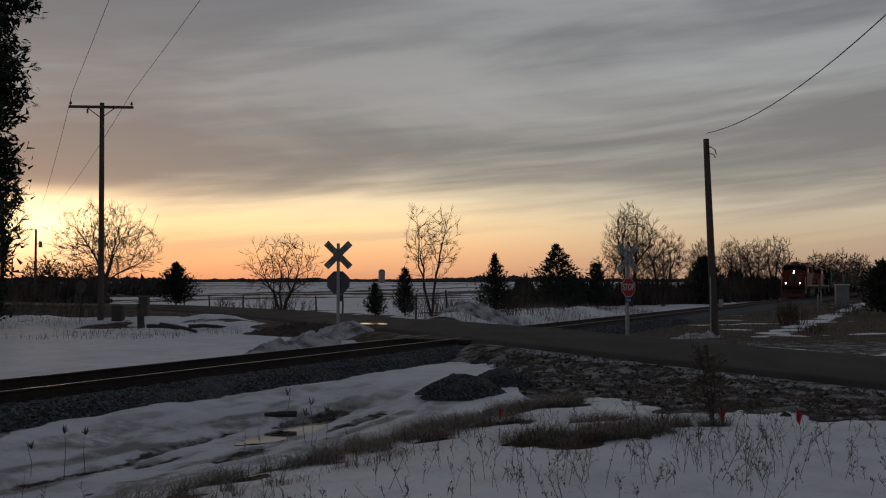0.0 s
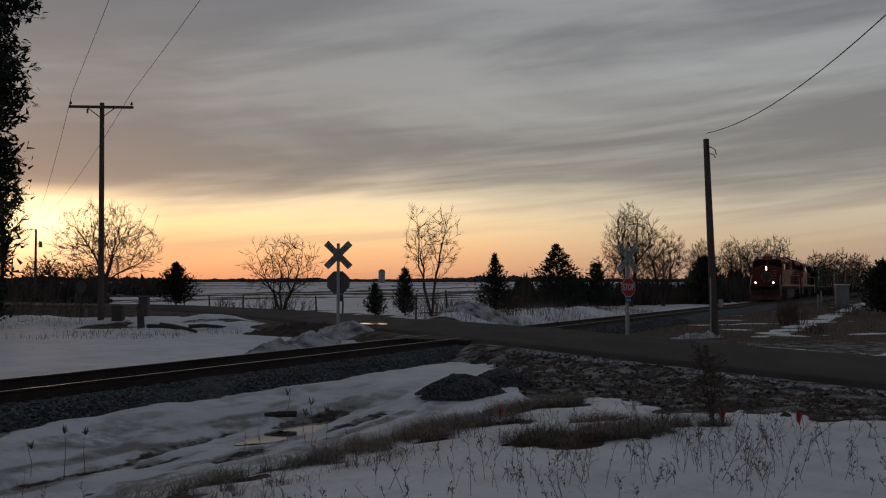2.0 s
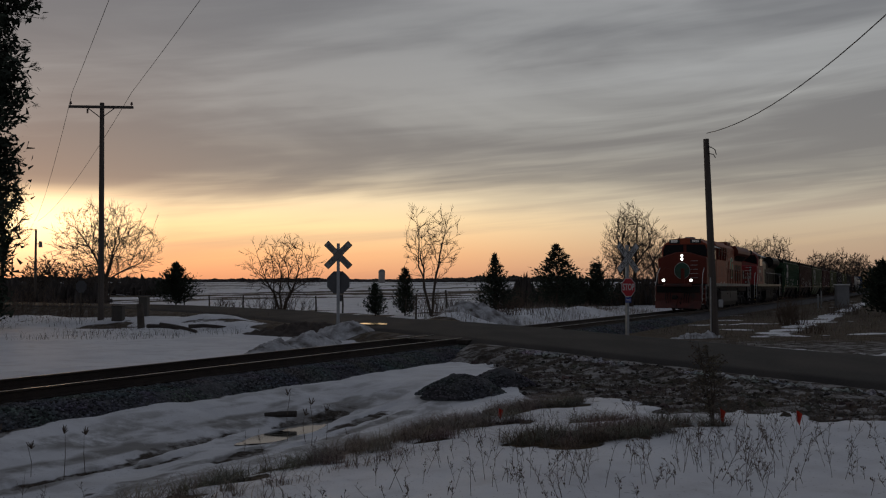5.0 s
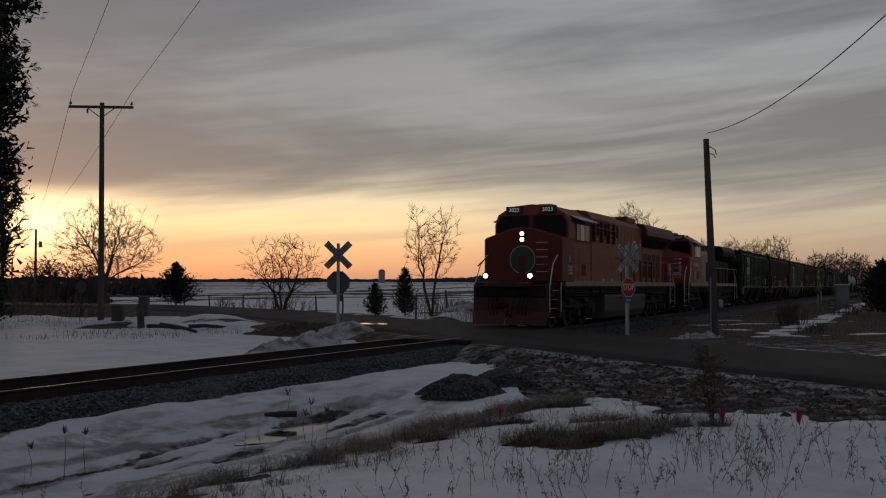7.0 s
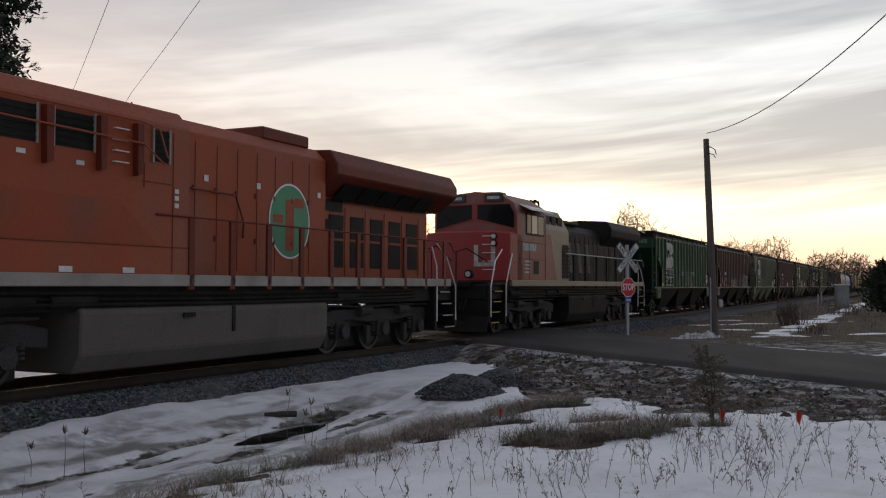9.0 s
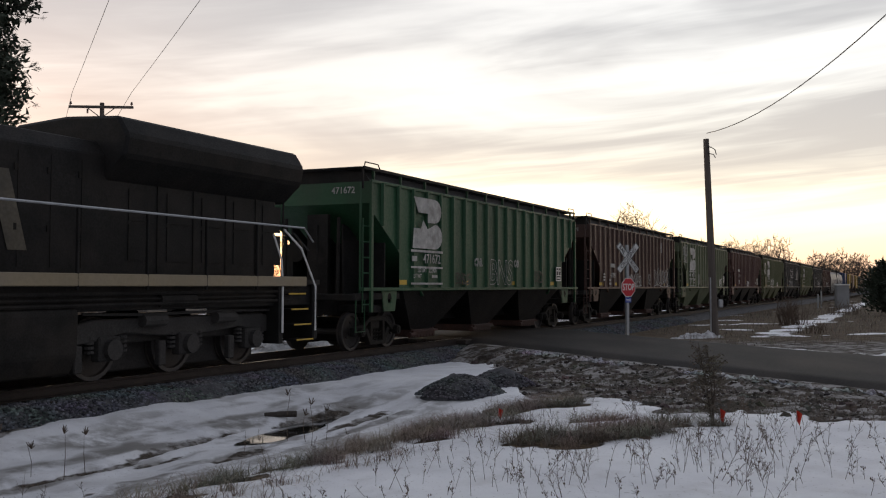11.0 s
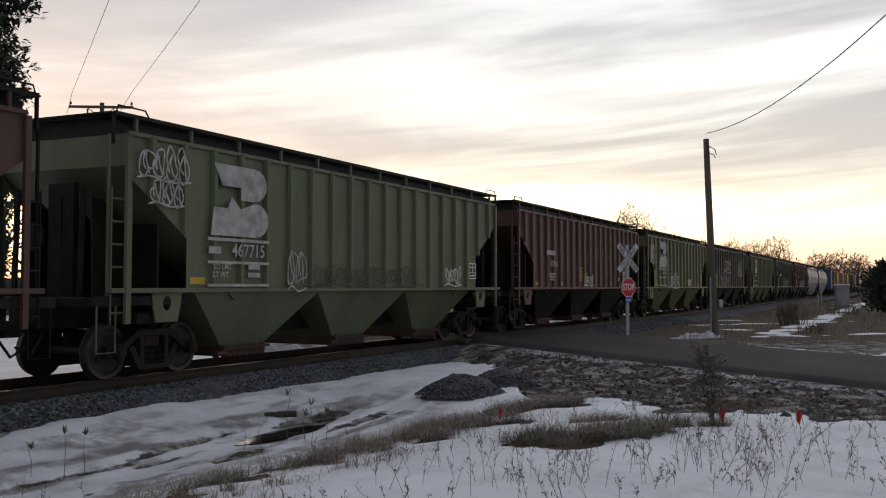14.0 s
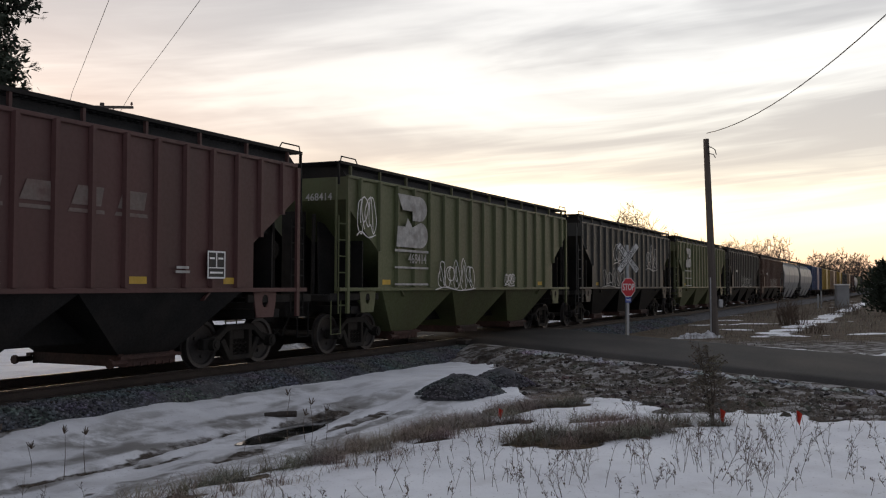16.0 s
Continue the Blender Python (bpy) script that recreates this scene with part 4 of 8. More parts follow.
def pine(x, y, h, label, seed):
    """Tall old pine: a dark inner mass of sprays and needle tufts at the ends of its boughs."""
    rnd = random.Random(seed)
    base = Vector((x, y, ground_z(x, y) - 0.05))
    tr = thing("pine_tree", label, "tree", m=Matrix.Translation(base))
    tb, fb = bmesh.new(), bmesh.new()
    tube(tb, [(0, 0, 0), (0.05, 0, h * 0.5), (0, 0, h)], 0.34, 9, 0.05)
    trunk = part("trunk", tb, M["bark"], tr)
    bb = bmesh.new()

    def needle(c, q, le, wd):
        sd = q.cross(Vector((rnd.uniform(-1, 1), rnd.uniform(-1, 1), rnd.uniform(-1, 1)))).normalized() * wd
        fb.faces.new((fb.verts.new(c - sd), fb.verts.new(c + sd), fb.verts.new(c + q * le + sd * 0.3), fb.verts.new(c + q * le - sd * 0.3)))
    for i in range(330):
        zz = 0.4 + (h - 0.6) * (i + rnd.random()) / 330
        reach = np.interp(zz, [0, 2.5, 5, 8, 10.5, 14, 18, h], [2.3, 2.45, 2.5, 2.75, 3.1, 3.2, 2.6, 0.3]) * rnd.uniform(0.72, 1.05)
        a = i * 2.399 + rnd.uniform(-0.6, 0.6)
        out = Vector((math.cos(a), math.sin(a), 0))
        tip = Vector((0, 0, zz)) + out * reach + Vector((0, 0, rnd.uniform(-0.35, 0.35)))
        tube(bb, [(0, 0, zz + 0.1), Vector((0, 0, zz - 0.1)).lerp(tip, 0.55), tip], 0.035, 4, 0.01, caps=False)
        for k in range(7):
            f = rnd.uniform(0.35, 1.0) if k else 1.0
            c = Vector((0, 0, zz)).lerp(tip, f) + Vector((rnd.gauss(0, 1), rnd.gauss(0, 1), rnd.gauss(0, 1))) * 0.14
            way = (out + Vector((rnd.uniform(-0.6, 0.6), rnd.uniform(-0.6, 0.6), rnd.uniform(-0.2, 0.9)))).normalized()
            for _ in range(26):
                q = (way * 0.7 + Vector((rnd.gauss(0, 1), rnd.gauss(0, 1), rnd.gauss(0, 1))) * 0.55).normalized()
                needle(c + way * rnd.uniform(-0.08, 0.14), q, rnd.uniform(0.10, 0.22), 0.008)
        for _ in range(90):
            c = Vector((0, 0, zz)) + out * reach * rnd.uniform(0.25, 0.93) + Vector((rnd.gauss(0, 0.3), rnd.gauss(0, 0.3), rnd.gauss(0, 0.22)))
            q = Vector((rnd.uniform(-1, 1), rnd.uniform(-1, 1), rnd.uniform(-0.6, 1))).normalized()
            needle(c, q, rnd.uniform(0.20, 0.40), 0.075)
    part("branchwork", bb, M["bark"], trunk)
    part("crown", fb, M["needle"], tr, "shaggy dark needle tufts")
    return tr


def conifer(x, y, h, w, label, seed, name="cedar_tree", open_=0.0, sparse_top=0.3, bare=0.06, leaf=0.16, count=2600, z=None, droop=-0.1, shape=0.75):
    """Evergreen: trunk, boughs, and foliage in many small sprays."""
    rnd = random.Random(seed)
    base = Vector((x, y, ground_z(x, y) - 0.05 if z is None else z))
    tr = thing(name, label, "tree", m=Matrix.Translation(base))
    tb = bmesh.new()
    tube(tb, [(0, 0, 0), (0.02 * w, 0, h * 0.5), (0, 0, h * 0.97)], max(0.05, h * 0.018), 7, 0.01)
    part("trunk", tb, M["bark"], tr)
    bb, fb = bmesh.new(), bmesh.new()
    boughs = int(46 + 30 * (1 - open_))
    per = max(8, count // boughs)
    for i in range(boughs):
        t = bare + (1 - bare) * (i + rnd.random()) / boughs
        zz = h * t
        a = i * 2.399 + rnd.uniform(-0.5, 0.5)
        prof = (1 - t) ** shape * (0.75 + 0.25 * math.sin(min(1, t / 0.15) * 1.57))
        L_ = w / 2 * (prof * rnd.uniform(0.65, 1.18) + 0.03)
        lift = 0.55 if open_ < 0.3 else 0.25
        d = Vector((math.cos(a), math.sin(a), lift + droop * (1 - t)))
        tip = Vector((0, 0, zz)) + d * L_
        tube(bb, [(0, 0, zz), tip], 0.012 + 0.012 * (1 - t), 3, 0.004, caps=False)
        nleaf = max(6, int(per * (0.25 + prof)))
        for k in range(nleaf):
            s = rnd.uniform(0.12 if open_ < 0.3 else 0.3, 1.06)
            c = Vector((0, 0, zz)) + d * L_ * s + Vector((rnd.gauss(0, 1), rnd.gauss(0, 1), rnd.gauss(0, 0.8))) * (0.05 + 0.10 * L_)
            if c.z < 0.02:
                continue
            q = (d.normalized() + Vector((rnd.uniform(-1, 1), rnd.uniform(-1, 1), rnd.uniform(-0.5, 1.1))) * 0.9).normalized()
            sd = q.cross(Vector((rnd.uniform(-1, 1), rnd.uniform(-1, 1), rnd.uniform(-1, 1)))).normalized()
            le = leaf * rnd.uniform(0.6, 1.5)
            vs = [fb.verts.new(c - q * le * 0.4 + sd * le * 0.10), fb.verts.new(c + sd * le * 0.22), fb.verts.new(c + q * le), fb.verts.new(c - sd * le * 0.22)]
            fb.faces.new(vs)
    part("boughs", bb, M["bark"], tr)
    part("crown", fb, M["needle"], tr, "dense dark evergreen sprays")
    return tr


def build_trees():
    # left of the road
    bare_tree(-36.5, 104, 11.2, "wide-crowned leafless tree beside the farm road", 3, width=12.0, buds=900, low=0.18, trunk=0.34, twig=0.014)
    bare_tree(-62, 150, 7.0, "rounded leafless tree at the field's edge", 14, width=7.5, buds=500, low=0.1, trunk=0.3, twig=0.036)
    bare_tree(-56, 150, 5.6, "rounded leafless tree at the field's edge", 15, width=6, buds=400, low=0.1, trunk=0.26, twig=0.036)
    bare_tree(-10.4, 62, 5.2, "low spreading leafless tree by the field fence", 8, width=5.2, stems=3, buds=330, low=0.15, trunk=0.11, twig=0.009, lean=0.4)
    bare_tree(-0.7, 60, 6.9, "slender leafless tree beside the field fence", 21, width=3.7, stems=2, buds=190, low=0.28, trunk=0.085, twig=0.009, lean=0.14)
    conifer(-18.6, 67, 3.0, 3.3, "bushy dark cedar beside the road", 4, leaf=0.14, count=7000, shape=0.85)
    conifer(-4.3, 61, 2.1, 1.55, "young dark cedar by the field fence", 5, leaf=0.13, count=2400)
    conifer(-2.45, 62, 3.1, 1.75, "upright dark cedar by the field fence", 6, leaf=0.14, count=3200)
    conifer(2.7, 50, 3.1, 2.7, "dark cedar with a thin leading shoot in snow", 7, leaf=0.10, count=7000, shape=1.15)
    conifer(9.3, 79, 5.3, 5.0, "open-branched dark cedar behind the railway", 9, leaf=0.20, count=6500, open_=0.5, shape=0.75)
    conifer(13.4, 84, 3.9, 3.8, "dark cedar in the thicket behind the railway", 10, leaf=0.24, count=2600)
    conifer(11.2, 84, 2.7, 3.0, "dark cedar in the thicket behind the railway", 12, leaf=0.24, count=2600, shape=0.5)
    conifer(29.5, 108, 5.3, 4.6, "broad dark cedar behind the utility pole", 11, leaf=0.32, count=3200, shape=0.55)
    bare_tree(18.2, 93, 9.9, "tall many-stemmed leafless tree behind the railway", 31, width=5.2, stems=6, buds=800, low=0.12, trunk=0.17, twig=0.012, lean=0.22, flare=0.25)
    bare_tree(22.0, 96, 7.9, "many-stemmed leafless tree behind the railway", 32, width=4.8, stems=5, buds=640, low=0.12, trunk=0.15, twig=0.012, lean=0.24, flare=0.2)
    bare_tree(15.6, 92, 5.2, "leafless scrub tree behind the railway", 33, width=3.6, stems=4, buds=160, low=0.1, trunk=0.1, twig=0.014, lean=0.3)
    for i, (x, y, h, w) in enumerate(((41.5, 138, 9.4, 5.0), (45.5, 141, 9.0, 5.2), (49.5, 143, 9.7, 5.6), (37, 138, 8.8, 4.4))):
        bare_tree(x, y, h, "leafless tree in the row along the railway", 40 + i, width=w, stems=3, buds=600, low=0.12, trunk=0.18, twig=0.015, lean=0.2)
    for i, (x, y, h, w) in enumerate(((118, 300, 13.0, 11), (126, 305, 14.0, 12), (111, 300, 11.0, 8), (134, 310, 12.5, 9), (156, 350, 9.5, 12))):
        bare_tree(x, y, h, "far leafless tree along the railway", 50 + i, width=w, buds=560, low=0.1, trunk=0.4, twig=0.042)
    conifer(27.7, 60, 3.3, 3.0, "dark evergreen at the lane's edge", 61, leaf=0.22, count=3600, shape=0.4)
    # tall pine close to the line's far side
    pine(-21.0, 41.5, 21, "tall dark pine with shaggy needle tufts", 71)
    bare_tree(-31.5, 68, 10.9, "leafless tree beside the tall pine", 72, width=4.4, stems=2, buds=260, low=0.25, trunk=0.14, twig=0.014, lean=0.12)


build_trees()


def build_far_woods():
    """The woods along the horizon, all one mesh of upright ragged slivers."""
    rnd = random.Random(9)
    bm = bmesh.new()

    def clump(x, y, w, h):
        g = -1.6
        for _ in range(int(34)):
            px, py = x + rnd.gauss(0, w * 0.35), y + rnd.gauss(0, w * 0.35)
            hh = h * rnd.uniform(0.35, 1.0) * max(0.25, 1 - abs(px - x) / w * 0.8)
            r = w * rnd.uniform(0.04, 0.10)
            v = [bm.verts.new((px - r, py, g)), bm.verts.new((px + r, py + r, g)), bm.verts.new((px, py - r, g)),
                 bm.verts.new((px - r * 1.6, py, g + hh * 0.6)), bm.verts.new((px + r * 1.6, py + r, g + hh * 0.65)), bm.verts.new((px, py - r * 1.5, g + hh * 0.55)),
                 bm.verts.new((px + rnd.uniform(-r, r), py, g + hh))]
            for a, b, c, d in ((0, 1, 4, 3), (1, 2, 5, 4), (2, 0, 3, 5)):
                bm.faces.new((v[a], v[b], v[c], v[d]))
            for a, b in ((3, 4), (4, 5), (5, 3)):
                bm.faces.new((v[a], v[b], v[6]))
    for i in range(230):
        x = -640 + i * 5.6 + rnd.uniform(-3, 3)
        y = 900 + rnd.uniform(-50, 150)
        clump(x, y, rnd.uniform(14, 40), rnd.uniform(3.2, 6.2) * (0.85 + 0.45 * math.sin(x * 0.021) * math.sin(x * 0.0073 + 1)))
    # nearer thickets left and behind the line
    for i in range(44):
        t = i / 43
        clump(6.5 + 26 * t + rnd.uniform(-0.5, 0.5), 86 + 30 * t + rnd.uniform(-1, 2), 2.6, rnd.uniform(2.2, 4.2))
    for i in range(40):
        t = i / 39
        clump(33 + 60 * t + rnd.uniform(-0.5, 0.5), 124 + 100 * t + rnd.uniform(-1, 3), 4.2, rnd.uniform(3.5, 6.0))
    for i in range(18):
        clump(-58 + i * 1.05 + rnd.uniform(-0.5, 0.5), 112 + rnd.uniform(-3, 6), 2.6, rnd.uniform(2.2, 3.6) * 1.15)
    for i in range(22):
        clump(-92 + i * 1.7 + rnd.uniform(-1, 1), 190 + rnd.uniform(-10, 25), 6, rnd.uniform(2.8, 4.6))
    ob = mesh_ob("far_woods", bm, M["woods"])
    tagged(ob, "dark leafless woods along the horizon", "woods", kind="stuff")
    bm = bmesh.new()

    def brush(x, y, w, h, n):
        gz = ground_z(x, y)
        for _ in range(n):
            px, py = x + rnd.gauss(0, w * 0.4), y + rnd.gauss(0, w * 0.25)
            hh = h * rnd.uniform(0.5, 1.1)
            d = Vector((rnd.uniform(-0.4, 0.4), rnd.uniform(-0.3, 0.3), 1)).normalized()
            p = Vector((px, py, gz - 0.05))
            tube(bm, [p, p + d * hh * 0.5, p + d * hh + Vector((rnd.uniform(-0.2, 0.2), 0, 0)) * hh], 0.016, 3, 0.006, caps=False)
            for _k in range(4):
                t = rnd.uniform(0.3, 0.9)
                s = p + d * hh * t
                tube(bm, [s, s + Vector((rnd.uniform(-0.5, 0.5), rnd.uniform(-0.4, 0.4), rnd.uniform(0.2, 0.6))) * hh * 0.5], 0.009, 3, 0.004, caps=False)
    for i in range(26):
        t = i / 25
        brush(6 + 24 * t, 84 + 28 * t, 3.0, 1.9, 60)
    for i in range(30):
        t = i / 29
        brush(33 + 40 * t, 122 + 60 * t, 4.0, 3.6, 50)
    for x, y, w, h, n in ((-10.4, 61, 2.6, 1.3, 90), (-0.6, 60, 1.6, 1.6, 60), (1.2, 60, 1.6, 1.2, 60), (3.2, 50, 2.4, 0.9, 90), (-14.5, 64, 1.0, 0.7, 40),
                          (26.5, 64, 2.0, 1.0, 60), (14.6, 38.3, 0.8, 0.5, 30), (17.2, 47.5, 0.9, 1.3, 90), (-22, 57, 3, 1.4, 80), (-28, 64, 4, 2.0, 100), (4.6, 62, 3, 1.4, 60)):
        brush(x, y, w, h, n)
    ob = mesh_ob("leafless_brush", bm, M["weed"])
    tagged(ob, "tangled leafless brush behind the railway", "brush", kind="stuff")


build_far_woods()


# ---- poles, wires, signs and what stands about ----
def wire_between(name, a, b, sag, r, label, pts=24):
    bm = bmesh.new()
    a, b = Vector(a), Vector(b)
    P = [a.lerp(b, t / pts) - Vector((0, 0, sag * 4 * (t / pts) * (1 - t / pts))) for t in range(pts + 1)]
    across = (b - a).cross(Vector((0, 0, 1))).normalized() * r
    rings = []
    for k, p in enumerate(P):
        d = (P[min(k + 1, pts)] - P[max(k - 1, 0)]).normalized()
        lift = across.cross(d)
        rings.append([bm.verts.new(p + across * math.cos(q * math.pi / 3) + lift * math.sin(q * math.pi / 3)) for q in range(6)])
    for u, v in zip(rings, rings[1:]):
        for q in range(6):
            bm.faces.new((u[q], u[(q + 1) % 6], v[(q + 1) % 6], v[q]))
    bmesh.ops.recalc_face_normals(bm, faces=bm.faces[:])
    ob = mesh_ob(name, bm, M["wire"])
    return tagged(ob, label, "wire")


def utility_pole(x, y, h, lean=(0, 0), arm=2.9, label="", z=None, r=0.15, arm_turn=0.0):
    z = ground_z(x, y) - 0.1 if z is None else z
    p = thing("utility_pole", label, "utility pole", m=Matrix.Translation((x, y, z)))
    bm = bmesh.new()
    top = Vector((lean[0], lean[1], h + 0.1))
    tube(bm, [(0, 0, 0), top * 0.33, top * 0.66, top], r, 12, r * 0.68)
    part("shaft", bm, M["pole"], p, smooth=False)
    if arm:
        R = Matrix.Translation(top - Vector((0, 0, 0.22))) @ Matrix.Rotation(arm_turn, 4, "Z")
        bm = bmesh.new()
        box(bm, -arm / 2, arm / 2, -0.20, -0.09, -0.06, 0.06, 0.008)
        bm.transform(R)
        part("crossarm", bm, M["pole"], p)
        for s in (-1, 1):
            bm = bmesh.new()
            tube(bm, [(s * 0.62, -0.15, -0.05), (0, -0.13, -0.52)], 0.022, 5)
            bm.transform(R)
            part("brace", bm, M["pole"], p)
            bm = bmesh.new()
            tube(bm, [(s * (arm / 2 - 0.08), -0.145, 0.06), (s * (arm / 2 - 0.08), -0.145, 0.14)], 0.02, 6)
            tube(bm, [(s * (arm / 2 - 0.08), -0.145, 0.12), (s * (arm / 2 - 0.08), -0.145, 0.18), (s * (arm / 2 - 0.08), -0.145, 0.25)], 0.065, 8, 0.035)
            bm.transform(R)
            part("insulator", bm, M["insulator"], p, "small dark porcelain insulator")
        bm = bmesh.new()
        tube(bm, [(-0.62, -0.16, -0.10), (-0.62, -0.16, -0.30)], 0.045, 7)
        bm.transform(R)
        part("fuse_cutout", bm, M["insulator"], p)
    return p


def build_poles():
    utility_pole(-16.0, 45.0, 10.2, (-0.05, 0), 2.95, "tall weathered timber utility pole with crossarm and braces", arm_turn=0.08)
    pr = utility_pole(10.45, 37.0, 7.65, (-0.28, 0), 0, "leaning bare timber utility pole holding one cable", r=0.165)
    bm = bmesh.new()
    tube(bm, [(-0.27, -0.1, 7.45), (-0.15, -0.22, 7.40), (0.0, -0.2, 7.32), (0.06, -0.2, 7.12)], 0.02, 5)
    tube(bm, [(-0.27, -0.1, 7.2), (-0.05, -0.2, 7.12), (0.02, -0.2, 7.0)], 0.018, 5)
    part("cable_clamp", bm, M["wire"], pr, "wire dead-end clamp and loops")
    bm = bmesh.new()
    tube(bm, [(-0.18, -0.1, 0.05), (-0.18, -0.1, 2.4)], 0.03, 6)
    box(bm, 0.10, 0.26, -0.25, -0.1, 1.25, 1.55, 0.02)
    part("conduit", bm, M["galv"], pr, "grey conduit and small meter box")
    p3 = utility_pole(-47.5, 112, 8.6, (0, 0), 0, "far timber pole with a transformer can", r=0.17)
    bm = bmesh.new()
    tube(bm, [(0.55, 0, 6.6), (0.55, 0, 7.15), (0.55, 0, 7.3)], 0.23, 10, 0.16)
    tube(bm, [(0.0, 0, 7.0), (0.5, 0, 7.0)], 0.05, 5)
    part("transformer", bm, M["cabinet"], p3, "grey transformer can")
    utility_pole(-74, 165, 6.8, (0, 0), 0, "far thin timber pole by the pines", r=0.15)
    # overhead lines: from the near pole on to the far poles, and over the camera
    wire_between("power_line", (-17.4, 44.85, 10.35), (-4.2, 17.0, 11.35), 0.1, 0.010, "thin overhead power line")
    wire_between("power_line", (-14.6, 44.85, 10.35), (-1.0, 17.0, 11.35), 0.1, 0.010, "thin overhead power line")
    wire_between("power_line", (-17.4, 44.85, 10.35), (-47.7, 112, 8.3), 0.9, 0.012, "thin overhead power line")
    wire_between("power_line", (-14.6, 44.85, 10.35), (-47.3, 112, 8.3), 0.9, 0.012, "thin overhead power line")
    wire_between("service_cable", (10.18, 36.92, 7.2), (9.2, 5.0, 11.0), 1.75, 0.014, "sagging black service cable")


build_poles()


def crossbuck(x, y, turn, label, front):
    """Railroad crossing sign: post, two blades; a stop sign below. turn: bearing that the blades face."""
    z = ground_z(x, y) - 0.1
    h = 3.06 if front else 3.42
    s = thing("crossing_sign", label, "railway sign", "crossing signs", m=Matrix.Translation((x, y, z)) @ Matrix.Rotation(turn, 4, "Z"))
    bm = bmesh.new()
    # U-channel post
    section_pts = [(-0.055, -0.03), (0.055, -0.03), (0.055, 0.035), (0.035, 0.035), (0.035, -0.008), (-0.035, -0.008), (-0.035, 0.035), (-0.055, 0.035)]
    a = [bm.verts.new((px, py, 0)) for px, py in section_pts]
    b = [bm.verts.new((px, py, h)) for px, py in section_pts]
    for i in range(8):
        bm.faces.new((a[i], a[(i + 1) % 8], b[(i + 1) % 8], b[i]))
    bm.faces.new(b), bm.faces.new(a[::-1])
    bmesh.ops.recalc_face_normals(bm, faces=bm.faces[:])
    part("post", bm, M["galv"], s)
    faces = (1, -1) if not front else (-1,)
    for k, (ang, words) in enumerate(((-45, ("RAIL", "ROAD")), (45, ("CROSSING",)))):
        R = Matrix.Translation((0, -0.045 - 0.006 * k, h - 0.42)) @ Matrix.Rotation(radians(-ang), 4, "Y")
        bm = bmesh.new()
        box(bm, -0.61, 0.61, -0.003, 0.003, -0.115, 0.115)
        bm.transform(R)
        # the far crossbuck's backlit shade is put into its blades' darker white
        bl = part("blade", bm, M["sign_white"] if front else M["sign_backlit"], s, "white crossbuck blade with black letters")
        bm = bmesh.new()
        for q in ((-0.608, 0.608, 0.092, 0.114), (-0.608, 0.608, -0.114, -0.092), (-0.608, -0.586, -0.091, 0.091), (0.586, 0.608, -0.091, 0.091)):
            box(bm, q[0], q[1], -0.0055, -0.0035, q[2], q[3])
        bm.transform(R)
        part("border", bm, M["sign_black"], bl)
        flip = Matrix.Rotation(math.pi / 2, 4, "X")
        if len(words) == 2:
            text_mesh("lettering", words[0], 0.19, M["sign_black"], bl, R @ Matrix.Translation((-0.36, -0.0065, -0.004)) @ flip, sx=0.85, bold=0.005)
            text_mesh("lettering", words[1], 0.19, M["sign_black"], bl, R @ Matrix.Translation((0.36, -0.0065, -0.004)) @ flip, sx=0.74, bold=0.005)
        else:
            text_mesh("lettering", words[0], 0.19, M["sign_black"], bl, R @ Matrix.Translation((0, -0.0065, -0.004)) @ flip, sx=0.98, bold=0.005)
    # stop sign
    zc = h - 1.36 if front else h - 1.4
    yy = -0.05 if front else 0.06
    rr = (0.305 if front else 0.40) / math.cos(math.pi / 8)

    def octagon(r, y0, y1):
        bm_ = bmesh.new()
        prism(bm_, [(r * math.cos(math.pi / 8 + i * math.pi / 4), zc + r * math.sin(math.pi / 8 + i * math.pi / 4)) for i in range(8)], y0, y1)
        return bm_
    plate = part("stop_plate", octagon(rr, yy - 0.002, yy + 0.002), M["sign_back"], s, "octagonal stop sign")
    f = -1 if front else 1
    ya = yy + f * 0.003
    part("white_border", octagon(rr * 0.985, min(ya, ya + f * 0.001), max(ya, ya + f * 0.001)), M["letters"], plate)
    ya = yy + f * 0.0055
    part("red_field", octagon(rr * 0.925, min(ya, ya + f * 0.001), max(ya, ya + f * 0.001)), M["sign_red"], plate)
    R = Matrix.Translation((0, yy + f * 0.009, zc)) @ (Matrix.Identity(4) if front else Matrix.Rotation(math.pi, 4, "Z")) @ Matrix.Rotation(math.pi / 2, 4, "X")
    text_mesh("lettering", "STOP", 0.30, M["letters"], plate, R, 0.002, sx=0.72)
    if front:
        bm = bmesh.new()
        box(bm, -0.13, 0.13, -0.05, -0.045, zc - 0.49, zc - 0.32)
        part("id_plate", bm, M["sign_blue"], s, "small blue plate with unreadable lines")
        bm = bmesh.new()
        for i in range(2):
            box(bm, -0.1, 0.1, -0.054, -0.051, zc - 0.39 - i * 0.05, zc - 0.372 - i * 0.05)
        part("writing_bar", bm, M["letters"], s)
    else:
        bm = bmesh.new()
        box(bm, -0.05, 0.13, 0.05, 0.055, zc - 0.68, zc - 0.44)
        part("id_plate", bm, M["sign_back"], s)
    return s


crossbuck(5.9, 30.8, radians(34), "white crossbuck with red stop sign on a steel post", True)
crossbuck(-3.75, 34.4, radians(2), "white crossbuck over the bare back of a stop sign", False)


